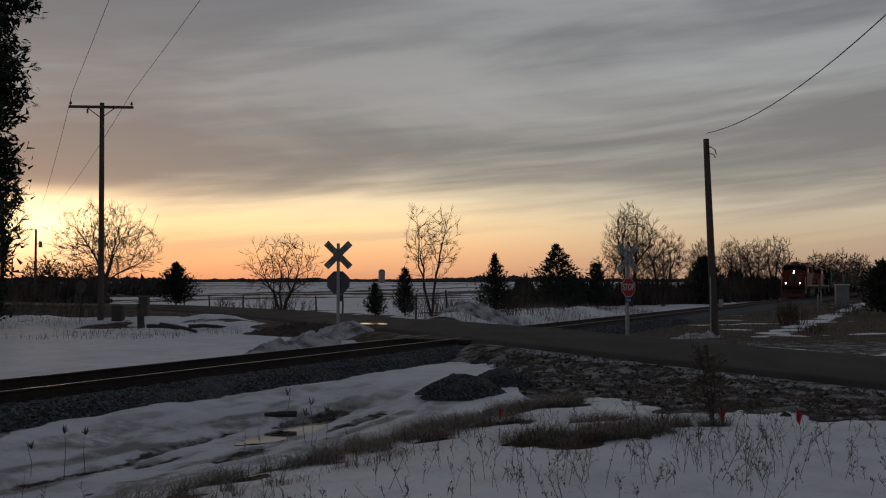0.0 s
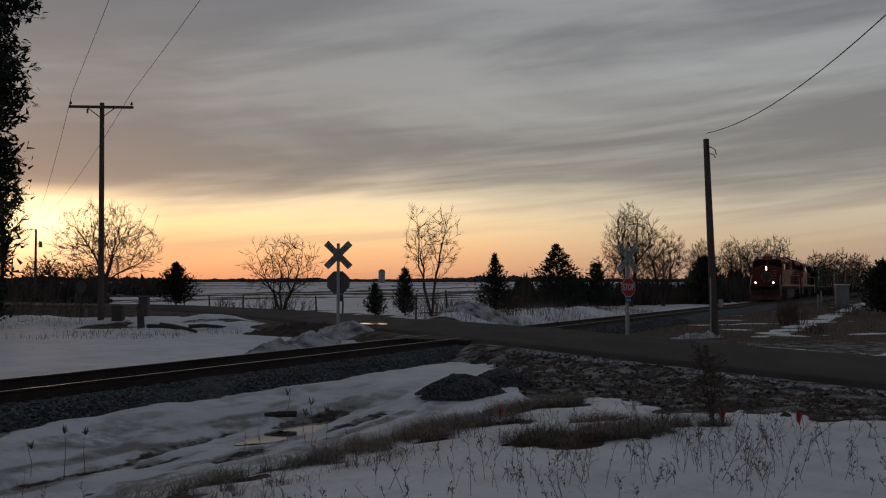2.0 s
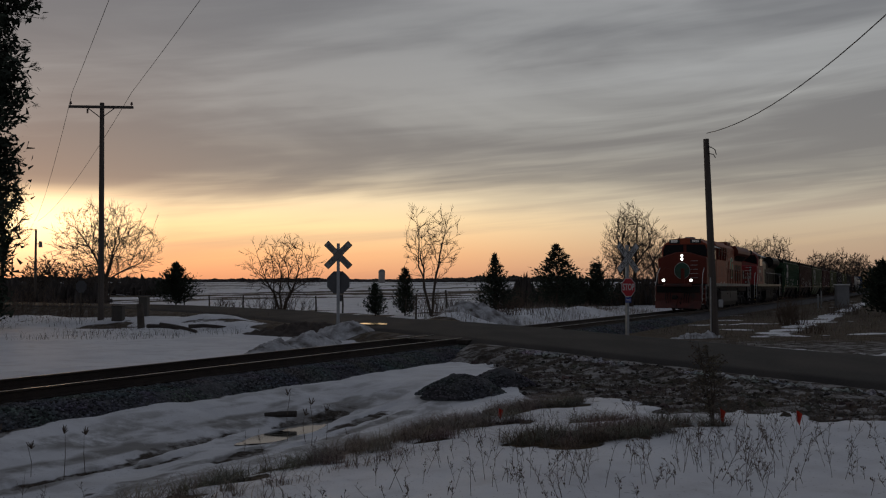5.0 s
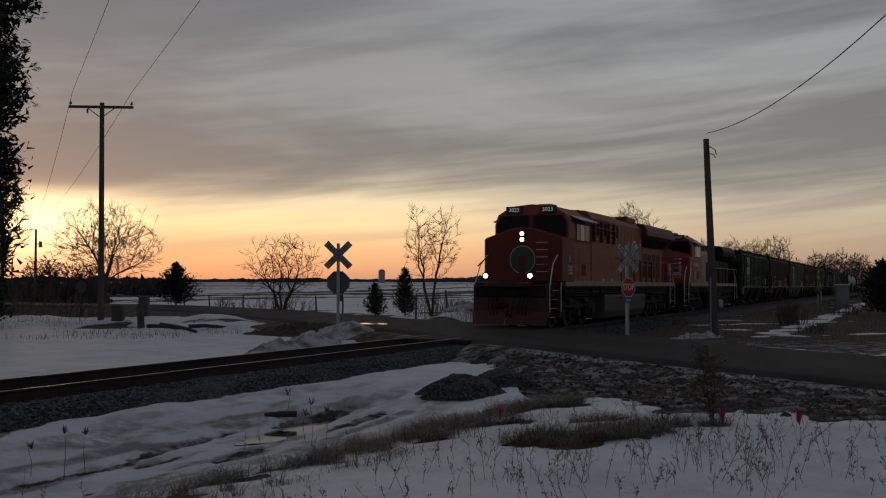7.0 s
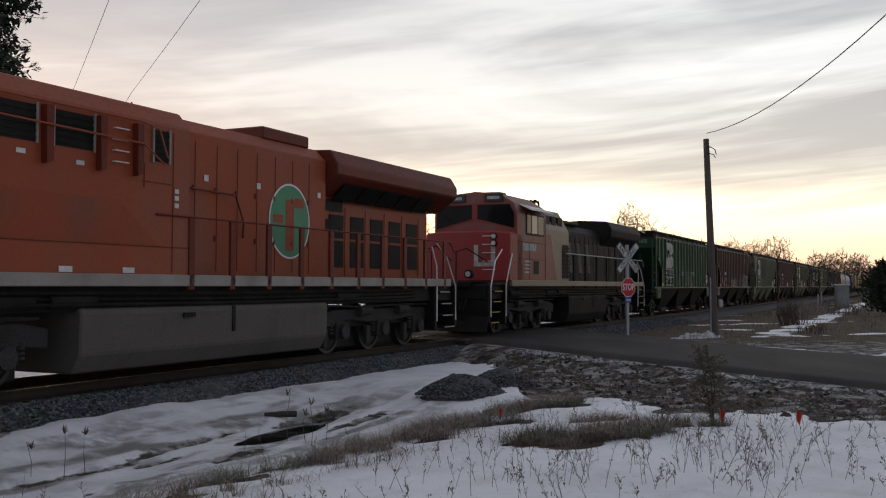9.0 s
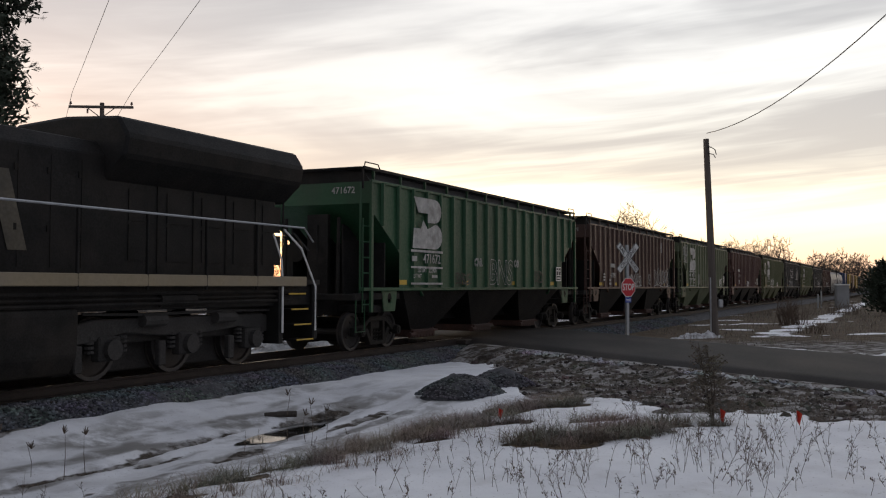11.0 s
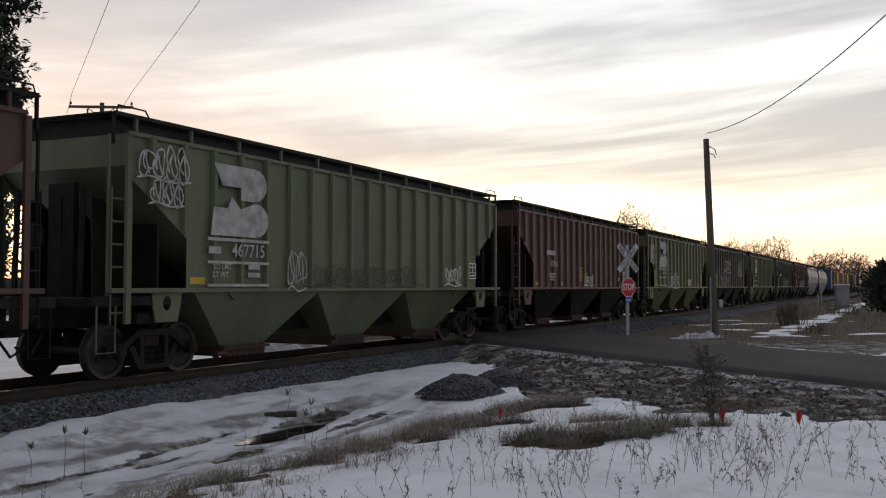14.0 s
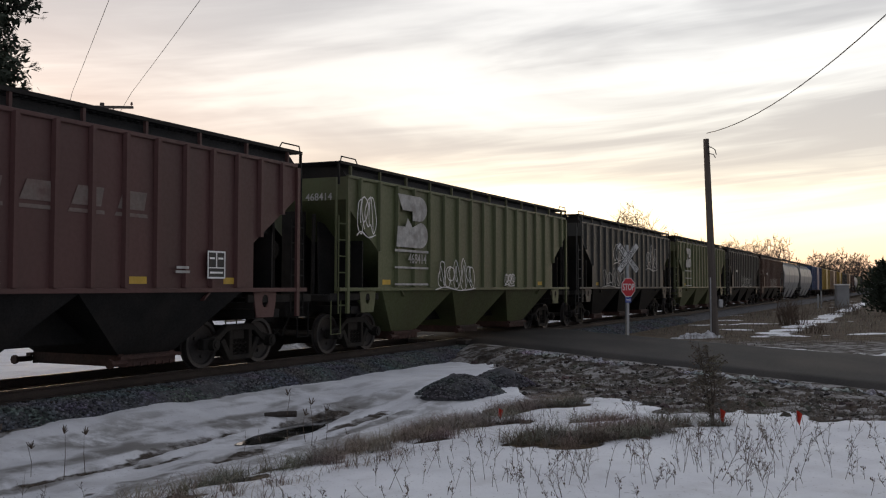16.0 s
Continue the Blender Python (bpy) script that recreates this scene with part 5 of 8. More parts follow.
def build_bits():
    # back of a stop sign at the farther junction
    z = ground_z(-22.6, 60)
    s = thing("road_sign", "weathered octagonal sign seen from behind", "road sign", m=Matrix.Translation((-22.6, 60, z)) @ Matrix.Rotation(0.9, 4, "Z"))
    bm = bmesh.new()
    box(bm, -0.04, 0.04, -0.03, 0.03, -0.2, 2.3)
    part("post", bm, M["wood_post"], s)
    bm = bmesh.new()
    prism(bm, [(0.40 * math.cos(math.pi / 8 + i * math.pi / 4), 1.95 + 0.40 * math.sin(math.pi / 8 + i * math.pi / 4)) for i in range(8)], -0.04, -0.036)
    part("plate", bm, M["sign_back"], s)
    # two steel cabinets beside the crossarm pole
    for x, y, w, h, lab in ((-15.05, 44.6, 0.5, 0.7, "low grey utility pedestal in the snow"), (-14.35, 46.2, 0.42, 0.95, "tall grey utility pedestal in the snow")):
        c = thing("utility_cabinet", lab, "cabinet", m=Matrix.Translation((x, y, ground_z(x, y) - 0.08)))
        bm = bmesh.new()
        box(bm, -w / 2, w / 2, -0.22, 0.22, 0, h, 0.025)
        part("body", bm, M["tank"], c)
        bm = bmesh.new()
        box(bm, -w / 2 - 0.02, w / 2 + 0.02, -0.25, 0.25, h + 0.003, h + 0.06, 0.015)
        part("lid", bm, M["tank"], c)
    # stumpy timber post and fallen timbers in the snow
    x, y = -13.0, 41.5
    p = mesh_ob("timber_post", tube(bmesh.new(), [(0, 0, -0.2), (-0.04, 0, 0.5), (-0.09, 0, 1.05)], 0.16, 9, 0.14), M["wood_post"])
    p.location = (x, y, ground_z(x, y))
    tagged(p, "short leaning timber post in snow", "post")
    for i, (x, y, L_, a, t) in enumerate(((-10.6, 38.5, 1.7, -0.35, 0.16), (-9.7, 39.6, 1.5, 0.15, 0.05), (-11.6, 39.9, 1.3, 0.5, 0.12))):
        bm = bmesh.new()
        tube(bm, [(-L_ / 2, 0, t * L_), (-L_ * 0.1, 0.08, 0.06 + t * L_ * 0.5), (L_ * 0.2, 0.02, 0.05 + t * L_ * 0.3), (L_ / 2, 0, 0.02)], 0.085, 8, 0.06)
        o = mesh_ob("fallen_log", bm, M["driftwood"])
        o.matrix_world = Matrix.Translation((x, y, ground_z(x, y) + 0.05)) @ Matrix.Rotation(a, 4, "Z")
        tagged(o, "dark fallen timber half buried in snow", "log", "fallen timbers")
    x, y = -2.75, 16.4
    bm = bmesh.new()
    tube(bm, [(-0.28, 0, 0.02), (0, 0.02, 0.04), (0.26, 0, 0.05)], 0.05, 8, 0.055)
    o = mesh_ob("driftwood", bm, M["driftwood"])
    o.location = (x, y, ground_z(x, y) + 0.02)
    tagged(o, "short dark log lying on the ice", "log")
    # fence posts along the field
    for i, (x, y, h) in enumerate(((-20.2, 75, 1.2), (-18.0, 74, 1.3), (-15.2, 73, 1.25), (-4.6, 66, 1.5), (-7.0, 67, 1.3), (-1.6, 56.5, 1.5), (0.2, 56, 1.7), (-9.0, 68, 1.2), (-12.2, 70, 1.2))):
        bm = bmesh.new()
        tube(bm, [(0, 0, -0.2), (0.03, 0, h * 0.5), (0.05 * (i % 3 - 1), 0, h)], 0.065, 7, 0.055)
        o = mesh_ob("fence_post", bm, M["wood_post"])
        o.location = (x, y, ground_z(x, y))
        tagged(o, "grey split timber fence post", "fence post", "field fence posts")
    # trackside hut
    x, y = 36.5, 88
    c = thing("equipment_cabinet", "tall pale grey trackside equipment cabinet", "cabinet", m=Matrix.Translation((x, y, ground_z(x, y) - 0.1)) @ Matrix.Rotation(-TH + 0.25, 4, "Z"))
    bm = bmesh.new()
    box(bm, -0.55, 0.55, -0.45, 0.45, 0, 2.15, 0.03)
    part("body", bm, M["cabinet"], c)
    bm = bmesh.new()
    box(bm, -0.62, 0.62, -0.52, 0.52, 2.153, 2.26, 0.03)
    part("roof", bm, M["white"], c)
    bm = bmesh.new()
    box(bm, -0.45, 0.45, -0.475, -0.452, 0.15, 2.0, 0.01)
    part("door", bm, M["cabinet"], c)
    for x, y, h in ((35.0, 89, 1.6), (34.3, 88, 1.3)):
        o = mesh_ob("marker_post", tube(bmesh.new(), [(0, 0, -0.1), (0, 0, h)], 0.07, 7), M["galv"])
        o.location = (x, y, ground_z(x, y))
        tagged(o, "grey trackside marker post", "post", "trackside posts")
    # silo and barn roofs on the horizon
    s = thing("silo", "far concrete farm silo with a domed cap", "silo", m=Matrix.Translation((-44.6, 700, -1.7)))
    bm = bmesh.new()
    tube(bm, [(0, 0, 0), (0, 0, 8.2)], 2.4, 18)
    part("shell", bm, M["concrete"], s, smooth=True)
    bm = bmesh.new()
    bmesh.ops.create_uvsphere(bm, u_segments=18, v_segments=10, radius=2.4)
    bmesh.ops.scale(bm, vec=(1, 1, 0.75), verts=bm.verts[:])
    bmesh.ops.translate(bm, vec=(0, 0, 8.2), verts=bm.verts[:])
    part("dome", bm, M["cabinet"], s, smooth=True)
    # survey flags
    for x, y, t in ((0.74, 12.9, 0.5), (3.14, 10.95, 0.1), (3.84, 10.5, -0.3)):
        f = thing("survey_flag", "small orange-red survey flag on a wire", "flag", "survey flags", m=Matrix.Translation((x, y, ground_z(x, y))) @ Matrix.Rotation(t, 4, "Z"))
        bm = bmesh.new()
        tube(bm, [(0, 0, -0.05), (0.01, 0, 0.12), (0.0, 0, 0.21)], 0.003, 4)
        part("stem", bm, M["galv"], f)
        bm = bmesh.new()
        rows = []
        for i in range(5):
            xx = 0.003 + i * 0.020
            yy = 0.02 * math.sin(i * 1.4)
            dz = -0.035 * (i / 4) ** 1.5
            rows.append([bm.verts.new((xx - 0.012 * i * 0.4, yy, 0.205 + dz)), bm.verts.new((xx - 0.03 * i * 0.4, yy + 0.008, 0.09 + dz * 1.4))])
        for a, b in zip(rows, rows[1:]):
            bm.faces.new((a[0], a[1], b[1], b[0]))
        bmesh.ops.solidify(bm, geom=bm.faces[:], thickness=0.002)
        part("banner", bm, M["flag"], f)


build_bits()


def mound(name, x, y, rx, ry, h, material, label, category, seed, turn=0.0, rough_=0.35, kind=""):
    """A heap with an uneven skin that runs out into the ground."""
    bm = bmesh.new()
    nr, na = 34, 90
    c, s = math.cos(turn), math.sin(turn)
    rows = []
    R, A = np.meshgrid(np.linspace(0, 1, nr), np.linspace(0, 2 * np.pi, na, endpoint=False), indexing="ij")
    lx, ly = R * np.cos(A) * rx, R * np.sin(A) * ry
    px, py = x + lx * c - ly * s, y + lx * s + ly * c
    nz = fbm(px * 1.6, py * 1.6, 4, seed)
    n2 = fbm(px * 6, py * 6, 3, seed + 3)
    gz = masks(px.ravel(), py.ravel())[2].reshape(px.shape)
    zz = gz - 0.06 * R ** 4 + h * (1 - R ** 1.6) * (0.65 + rough_ * 2 * (nz - 0.5) + 0.35) + 0.30 * (n2 - 0.5) * rough_ * 2 * (1 - R ** 3) + 0.14 * (fbm(px * 13, py * 13, 2, seed + 5) - 0.5) * rough_ * (1 - R ** 3)
    zz = np.where(R > 0.97, gz - 0.05, zz)
    for i in range(nr):
        rows.append([bm.verts.new((px[i, j], py[i, j], zz[i, j])) for j in range(na)])
    for a, b in zip(rows[1:], rows[2:]):
        for j in range(na):
            bm.faces.new((a[j], b[j], b[(j + 1) % na], a[(j + 1) % na]))
    top = rows[1]
    bm.faces.new(top)
    for v in rows[0]:
        bm.verts.remove(v)
    bmesh.ops.recalc_face_normals(bm, faces=bm.faces[:])
    o = mesh_ob(name, bm, material, smooth=True)
    return tagged(o, label, category, kind=kind)


mound("snow_bank", -3.75, 34.2, 1.5, 1.0, 0.5, M["dirty_snow"], "ploughed bank of dirty crusted snow round the sign", "snow bank", 5, 0.5, 0.42)
mound("snow_bank", -4.3, 31.6, 1.9, 0.85, 0.40, M["dirty_snow"], "ploughed bank of dirty crusted snow beside the road", "snow bank", 6, 1.3, 0.42)
mound("snow_bank", -5.0, 28.6, 1.7, 0.7, 0.28, M["dirty_snow"], "ploughed bank of dirty crusted snow beside the railway", "snow bank", 16, 1.3, 0.42)
mound("earth_bank", -5.9, 37.4, 2.2, 0.9, 0.26, M["clod"], "frozen soil and grass bank beside the road", "earth bank", 8, -0.2, 0.6)
mound("snow_bank", 9.7, 36.7, 1.2, 0.6, 0.17, M["dirty_snow"], "melting snow heap at the foot of the pole", "snow bank", 7, 0.2, 0.6)
mound("snow_bank", 1.7, 47.0, 2.6, 1.3, 0.55, M["dirty_snow"], "ploughed snow bank beside the crossing", "snow bank", 9, 0.2, 0.4)
mound("gravel_heap", 0.35, 18.2, 0.85, 0.62, 0.42, M["pile"], "dark heap of gravel on the snow", "gravel pile", 10, 0.2, 0.25)
mound("gravel_heap", 1.15, 19.3, 0.65, 0.55, 0.33, M["pile"], "dark heap of gravel on the snow", "gravel pile", 11, 0.0, 0.25)


def build_pile_stones():
    rnd = np.random.RandomState(8)
    spots, sizes = [], []
    dg = bpy.context.evaluated_depsgraph_get()
    for _ in range(2600):
        if rnd.rand() < 0.6:
            cx, cy, rx, ry, h = 0.35, 18.2, 0.9, 0.66, 0.42
        else:
            cx, cy, rx, ry, h = 1.15, 19.3, 0.7, 0.6, 0.33
        r, a = math.sqrt(rnd.rand()), rnd.rand() * 6.283
        x, y = cx + rx * r * math.cos(a), cy + ry * r * math.sin(a)
        spots.append((x, y, ground_z(cx, cy) + h * (1 - r ** 1.6) * 0.93 - 0.02))
        sizes.append(0.012 + 0.02 * rnd.rand())
    o = stone_mesh("gravel", spots, sizes, M["pile_stones"], 4)
    tagged(o, "loose dark gravel on the heaps", "gravel", kind="stuff")


build_pile_stones()

# meltwater in the ditch
def build_puddle(x, y, rx, ry, z, seed, turn):
    bm = bmesh.new()
    n = 72
    ring = []
    for i in range(n):
        a = 2 * math.pi * i / n
        k = 0.7 + 0.6 * float(fbm(np.array([math.cos(a) * 1.7 + seed]), np.array([math.sin(a) * 1.7]), 3, seed)[0])
        px, py = rx * k * math.cos(a), ry * k * math.sin(a)
        ring.append(bm.verts.new((x + px * math.cos(turn) - py * math.sin(turn), y + px * math.sin(turn) + py * math.cos(turn), z)))
    bm.faces.new(ring)
    o = mesh_ob("meltwater", bm, M["water"])
    return tagged(o, "still shallow meltwater lying in the snow", "puddle", kind="structure")


build_puddle(*uv(13.1, 9.05).xy, 1.7, 0.45, ground_z(*uv(13.1, 9.05).xy) + 0.07, 3, math.pi / 2 - TH)
build_puddle(-2.7, 37.2, 0.5, 0.8, ground_z(-2.7, 37.2) + 0.14, 4, 0.4)


# ---- dead grass and weeds ----
def blades(name, spots, material, label, category, seed, hmin, hmax, width, lean):
    """Bent blades as one mesh of thin folded strips."""
    rnd = np.random.RandomState(seed)
    n = len(spots)
    S = np.asarray(spots)
    h = hmin + (hmax - hmin) * rnd.rand(n)
    a = rnd.rand(n) * 6.283
    ln = lean * (0.3 + rnd.rand(n))
    w = width * (0.6 + 0.8 * rnd.rand(n))
    dx, dy = np.cos(a), np.sin(a)
    co = []
    for t, ww in ((0, 1.0), (0.4, 0.85), (0.75, 0.6), (1.0, 0.12)):
        cx, cy = S[:, 0] + dx * ln * h * t * t, S[:, 1] + dy * ln * h * t * t
        cz = S[:, 2] + h * (t - 0.42 * np.minimum(ln, 1.3) * t * t)
        for s in (-1, 1):
            co.append(np.stack([cx - dy * w * ww * s, cy + dx * w * ww * s, cz], -1))
    co = np.stack(co, 1)
    f = []
    for k in range(3):
        f.append((2 * k, 2 * k + 1, 2 * k + 3, 2 * k + 2))
    F = (np.array(f)[None] + (np.arange(n) * 8)[:, None, None]).reshape(-1, 4)
    me = bpy.data.meshes.new(name)
    me.from_pydata(co.reshape(-1, 3).tolist(), [], F.tolist())
    me.materials.append(material)
    return tagged(new(name, me), label, category, kind="stuff")


M["straw"] = island_material("dead_straw_blades", (0.11, 0.086, 0.066), (0.36, 0.285, 0.21), 0.9)
M["dark_straw"] = island_material("dark_dead_blades", (0.06, 0.045, 0.033), (0.17, 0.125, 0.085), 0.9)


def build_grass():
    rnd = np.random.RandomState(12)
    P = []
    for cx, cy, rx, ry in PATCHES:
        k = int(5200 * rx * ry / 0.5)
        r, a = np.sqrt(rnd.rand(k)) * 1.1, rnd.rand(k) * 6.283
        P.append(np.stack([cx + rx * r * np.cos(a), cy + ry * r * np.sin(a)], -1))
    # ridge above the ditch
    u = 6.3 + 6.4 * rnd.rand(13000)
    v = 5.65 + 0.36 * rnd.randn(13000) + 1.0 * (fbm(u * 0.9, u * 0, 3, 2) - 0.5)
    P.append(np.stack([-CS * v + SN * u, SN * v + CS * u], -1))
    XY = np.vstack(P)
    n = fbm(XY[:, 0] * 2.2, XY[:, 1] * 2.2, 3, 44)
    XY = XY[n > 0.45]
    z = masks(XY[:, 0], XY[:, 1])[2]
    blades("dead_grass", np.c_[XY, z - 0.01], M["straw"], "tufts of flattened dead straw grass in snow", "grass", 3, 0.06, 0.30, 0.0028, 1.55)
    # verge and far grass
    K = 30000
    x, y = 0 + 10 * rnd.rand(K), 12 + 14 * rnd.rand(K)
    ok = road_side(x, y) & (road_near(x, y) > 3.2) & (y > np.interp(x, LIMIT_X, LIMIT_Y) - 0.2) & (fbm(x * 1.3, y * 1.3, 3, 70) > 0.47)
    x, y = x[ok], y[ok]
    z = masks(x, y)[2]
    blades("verge_grass", np.c_[x, y, z - 0.01], M["dark_straw"], "matted dark dead grass on the verge", "grass", 5, 0.03, 0.12, 0.004, 1.4)
    K = 16000
    x, y = 9 + 32 * rnd.rand(K), 30 + 50 * rnd.rand(K)
    u_, v_ = to_uv(x, y)
    ok = (~road_side(x, y)) & (road_near(x, y) > 3.6) & (v_ < 10.6) & (v_ > 1)
    ok &= (masks(x, y)[0] < 0.4)
    x, y = x[ok], y[ok]
    z = masks(x, y)[2]
    blades("lane_grass", np.c_[x, y, z - 0.01], M["straw"], "dead brown grass beside the railway", "grass", 6, 0.05, 0.28, 0.008, 0.8)
    # far side of the line
    K = 9000
    u_ = 34 + 42 * rnd.rand(K)
    v_ = 15.6 + 7 * rnd.rand(K)
    x, y = -CS * v_ + SN * u_, SN * v_ + CS * u_
    ok = (road_near(x, y) > 3.8) & (fbm(x * 0.5, y * 0.5, 3, 80) > 0.52)
    x, y = x[ok], y[ok]
    z = masks(x, y)[2]
    blades("bank_grass", np.c_[x, y, z - 0.01], M["straw"], "dead grass poking through the snow bank", "grass", 7, 0.15, 0.55, 0.007, 0.6)
    K = 5000
    x, y = -30 + 22 * rnd.rand(K), 33 + 16 * rnd.rand(K)
    ok = (fbm(x * 0.35, y * 0.5, 3, 90) > 0.55)
    x, y = x[ok], y[ok]
    z = masks(x, y)[2]
    blades("field_grass", np.c_[x, y, z - 0.01], M["dark_straw"], "dead grass stalks in the snow field", "grass", 8, 0.1, 0.4, 0.006, 0.7)


build_grass()


def weed(bm, p, h, rnd, branches, seeds):
    d = Vector((rnd.gauss(0, 0.32), rnd.gauss(0, 0.3), 1)).normalized()
    pts = [p]
    for i in range(4):
        d = (d + Vector((rnd.uniform(-1, 1), rnd.uniform(-1, 1), 0.1)) * 0.12).normalized()
        pts.append(pts[-1] + d * h / 4)
    tube(bm, pts, rnd.uniform(0.0018, 0.0034), 3, 0.0011, caps=False)
    for _ in range(branches):
        t = rnd.uniform(0.3, 0.95) * 4
        k = min(3, int(t))
        s = pts[k].lerp(pts[k + 1], t - k)
        e = s + (d * 0.7 + Vector((rnd.uniform(-1, 1), rnd.uniform(-1, 1), rnd.uniform(0, 0.5)))).normalized() * h * rnd.uniform(0.12, 0.32)
        tube(bm, [s, s.lerp(e, 0.5) + Vector((0, 0, 0.008)), e], 0.0016, 3, 0.0009, caps=False)
        for _j in range(2):
            s2 = s.lerp(e, rnd.uniform(0.3, 0.9))
            tube(bm, [s2, s2 + Vector((rnd.uniform(-1, 1), rnd.uniform(-1, 1), rnd.uniform(-0.3, 0.9))) * h * 0.09], 0.0012, 3, 0.0008, caps=False)
        if rnd.random() < seeds:
            for _k in range(3):
                c = e + Vector((rnd.uniform(-1, 1), rnd.uniform(-1, 1), rnd.uniform(-1, 1))) * 0.012
                r = rnd.uniform(0.003, 0.008)
                vs = [bm.verts.new(c + Vector(o) * r) for o in ((1, 0, 0), (-0.5, 0.87, 0), (-0.5, -0.87, 0), (0, 0, 1.5), (0, 0, -1.2))]
                for a, b in ((0, 1), (1, 2), (2, 0)):
                    bm.faces.new((vs[a], vs[b], vs[3])), bm.faces.new((vs[b], vs[a], vs[4]))


def build_weeds():
    rnd = random.Random(17)
    spots = []
    # clusters of stalks standing in the near snow
    for cx, cy, n, spread in ((-0.75, 7.6, 16, 0.5), (0.1, 8.2, 18, 0.6), (0.9, 7.8, 22, 0.6), (1.6, 8.3, 26, 0.6), (2.3, 7.9, 30, 0.6), (2.9, 8.6, 26, 0.6),
                              (3.6, 8.4, 16, 0.6), (3.2, 9.8, 26, 0.7), (2.2, 9.9, 24, 0.7), (1.2, 9.8, 14, 0.7), (-0.2, 10.2, 10, 0.6), (4.2, 10.0, 10, 0.6), (-3.7, 8.6, 12, 0.35),
                              (-0.9, 11.0, 6, 0.7), (-1.7, 13.2, 5, 0.8), (3.7, 11.9, 16, 0.6), (2.7, 11.6, 12, 0.6), (4.9, 10.6, 8, 0.6), (1.7, 12.2, 8, 0.7)):
        for _ in range(int(n * 1.15)):
            spots.append((cx + rnd.gauss(0, spread), cy + rnd.gauss(0, spread)))
    bm = bmesh.new()
    for x, y in spots:
        if y < 6.2:
            continue
        z = ground_z(x, y)
        weed(bm, Vector((x, y, z - 0.02)), rnd.uniform(0.10, 0.24) + 0.30 * rnd.random() ** 2.2 * (1.0 if x > -3 else 1.6), rnd, rnd.randint(3, 9), 0.22)
    o = mesh_ob("dead_weeds", bm, M["weed"])
    tagged(o, "thin dry weed stalks standing in the snow", "weeds", kind="stuff")
    # stalks with seed heads on the ditch's far edge
    bm = bmesh.new()
    for x, y, h in ((-5.15, 11.2, 0.62), (-4.55, 11.6, 0.66), (-4.4, 11.9, 0.58), (-2.35, 14.6, 0.75), (-2.05, 14.4, 0.45), (-1.75, 14.5, 0.5), (-4.9, 11.5, 0.4), (-1.85, 13.6, 0.65)):
        z = ground_z(x, y)
        p = Vector((x, y, z - 0.02))
        tube(bm, [p, p + Vector((rnd.uniform(-0.04, 0.04), 0, h * 0.5)), p + Vector((rnd.uniform(-0.05, 0.05), 0, h))], 0.005, 4, 0.003)
        top = p + Vector((0, 0, h))
        for _ in range(12):
            e = top + Vector((rnd.uniform(-0.05, 0.05), rnd.uniform(-0.05, 0.05), rnd.uniform(-0.02, 0.06)))
            tube(bm, [top - Vector((0, 0, 0.05)), e], 0.006, 3, 0.004)
    o = mesh_ob("seed_head_weeds", bm, M["weed"])
    tagged(o, "tall dry weeds with flat seed heads", "weeds", kind="stuff")
    # small leafy sapling with brown leaves clinging on
    x, y = 3.08, 11.1
    s = thing("sapling", "small sapling with withered brown leaves", "sapling", m=Matrix.Translation((x, y, ground_z(x, y) - 0.03)))
    bm, lb = bmesh.new(), bmesh.new()
    for k in range(3):
        top = Vector((rnd.uniform(-0.15, 0.15), rnd.uniform(-0.1, 0.1), rnd.uniform(0.75, 1.05)))
        tube(bm, [(0.02 * k, 0, 0), top * 0.5 + Vector((0.03, 0, 0)), top], 0.011, 5, 0.004)
        for _ in range(26):
            t = rnd.uniform(0.15, 0.95)
            st = top * t
            e = st + Vector((rnd.uniform(-1, 1), rnd.uniform(-1, 1), rnd.uniform(0.1, 0.8))) * 0.34 * (1.1 - t * 0.6)
            tube(bm, [st, e], 0.004, 3, 0.002)
            for _q in range(8):
                c = st.lerp(e, rnd.uniform(0.3, 1.05)) + Vector((rnd.uniform(-1, 1), rnd.uniform(-1, 1), rnd.uniform(-1, 1))) * 0.03
                q = Vector((rnd.uniform(-1, 1), rnd.uniform(-1, 1), rnd.uniform(-1, 0.6))).normalized()
                sd = q.orthogonal().normalized() * 0.010
                lb.faces.new([lb.verts.new(c - q * 0.018), lb.verts.new(c + sd), lb.verts.new(c + q * 0.03), lb.verts.new(c - sd)])
    part("stems", bm, M["bark"], s)
    part("leaves", lb, M["dark_straw"], s, "withered dark brown leaves")


build_weeds()


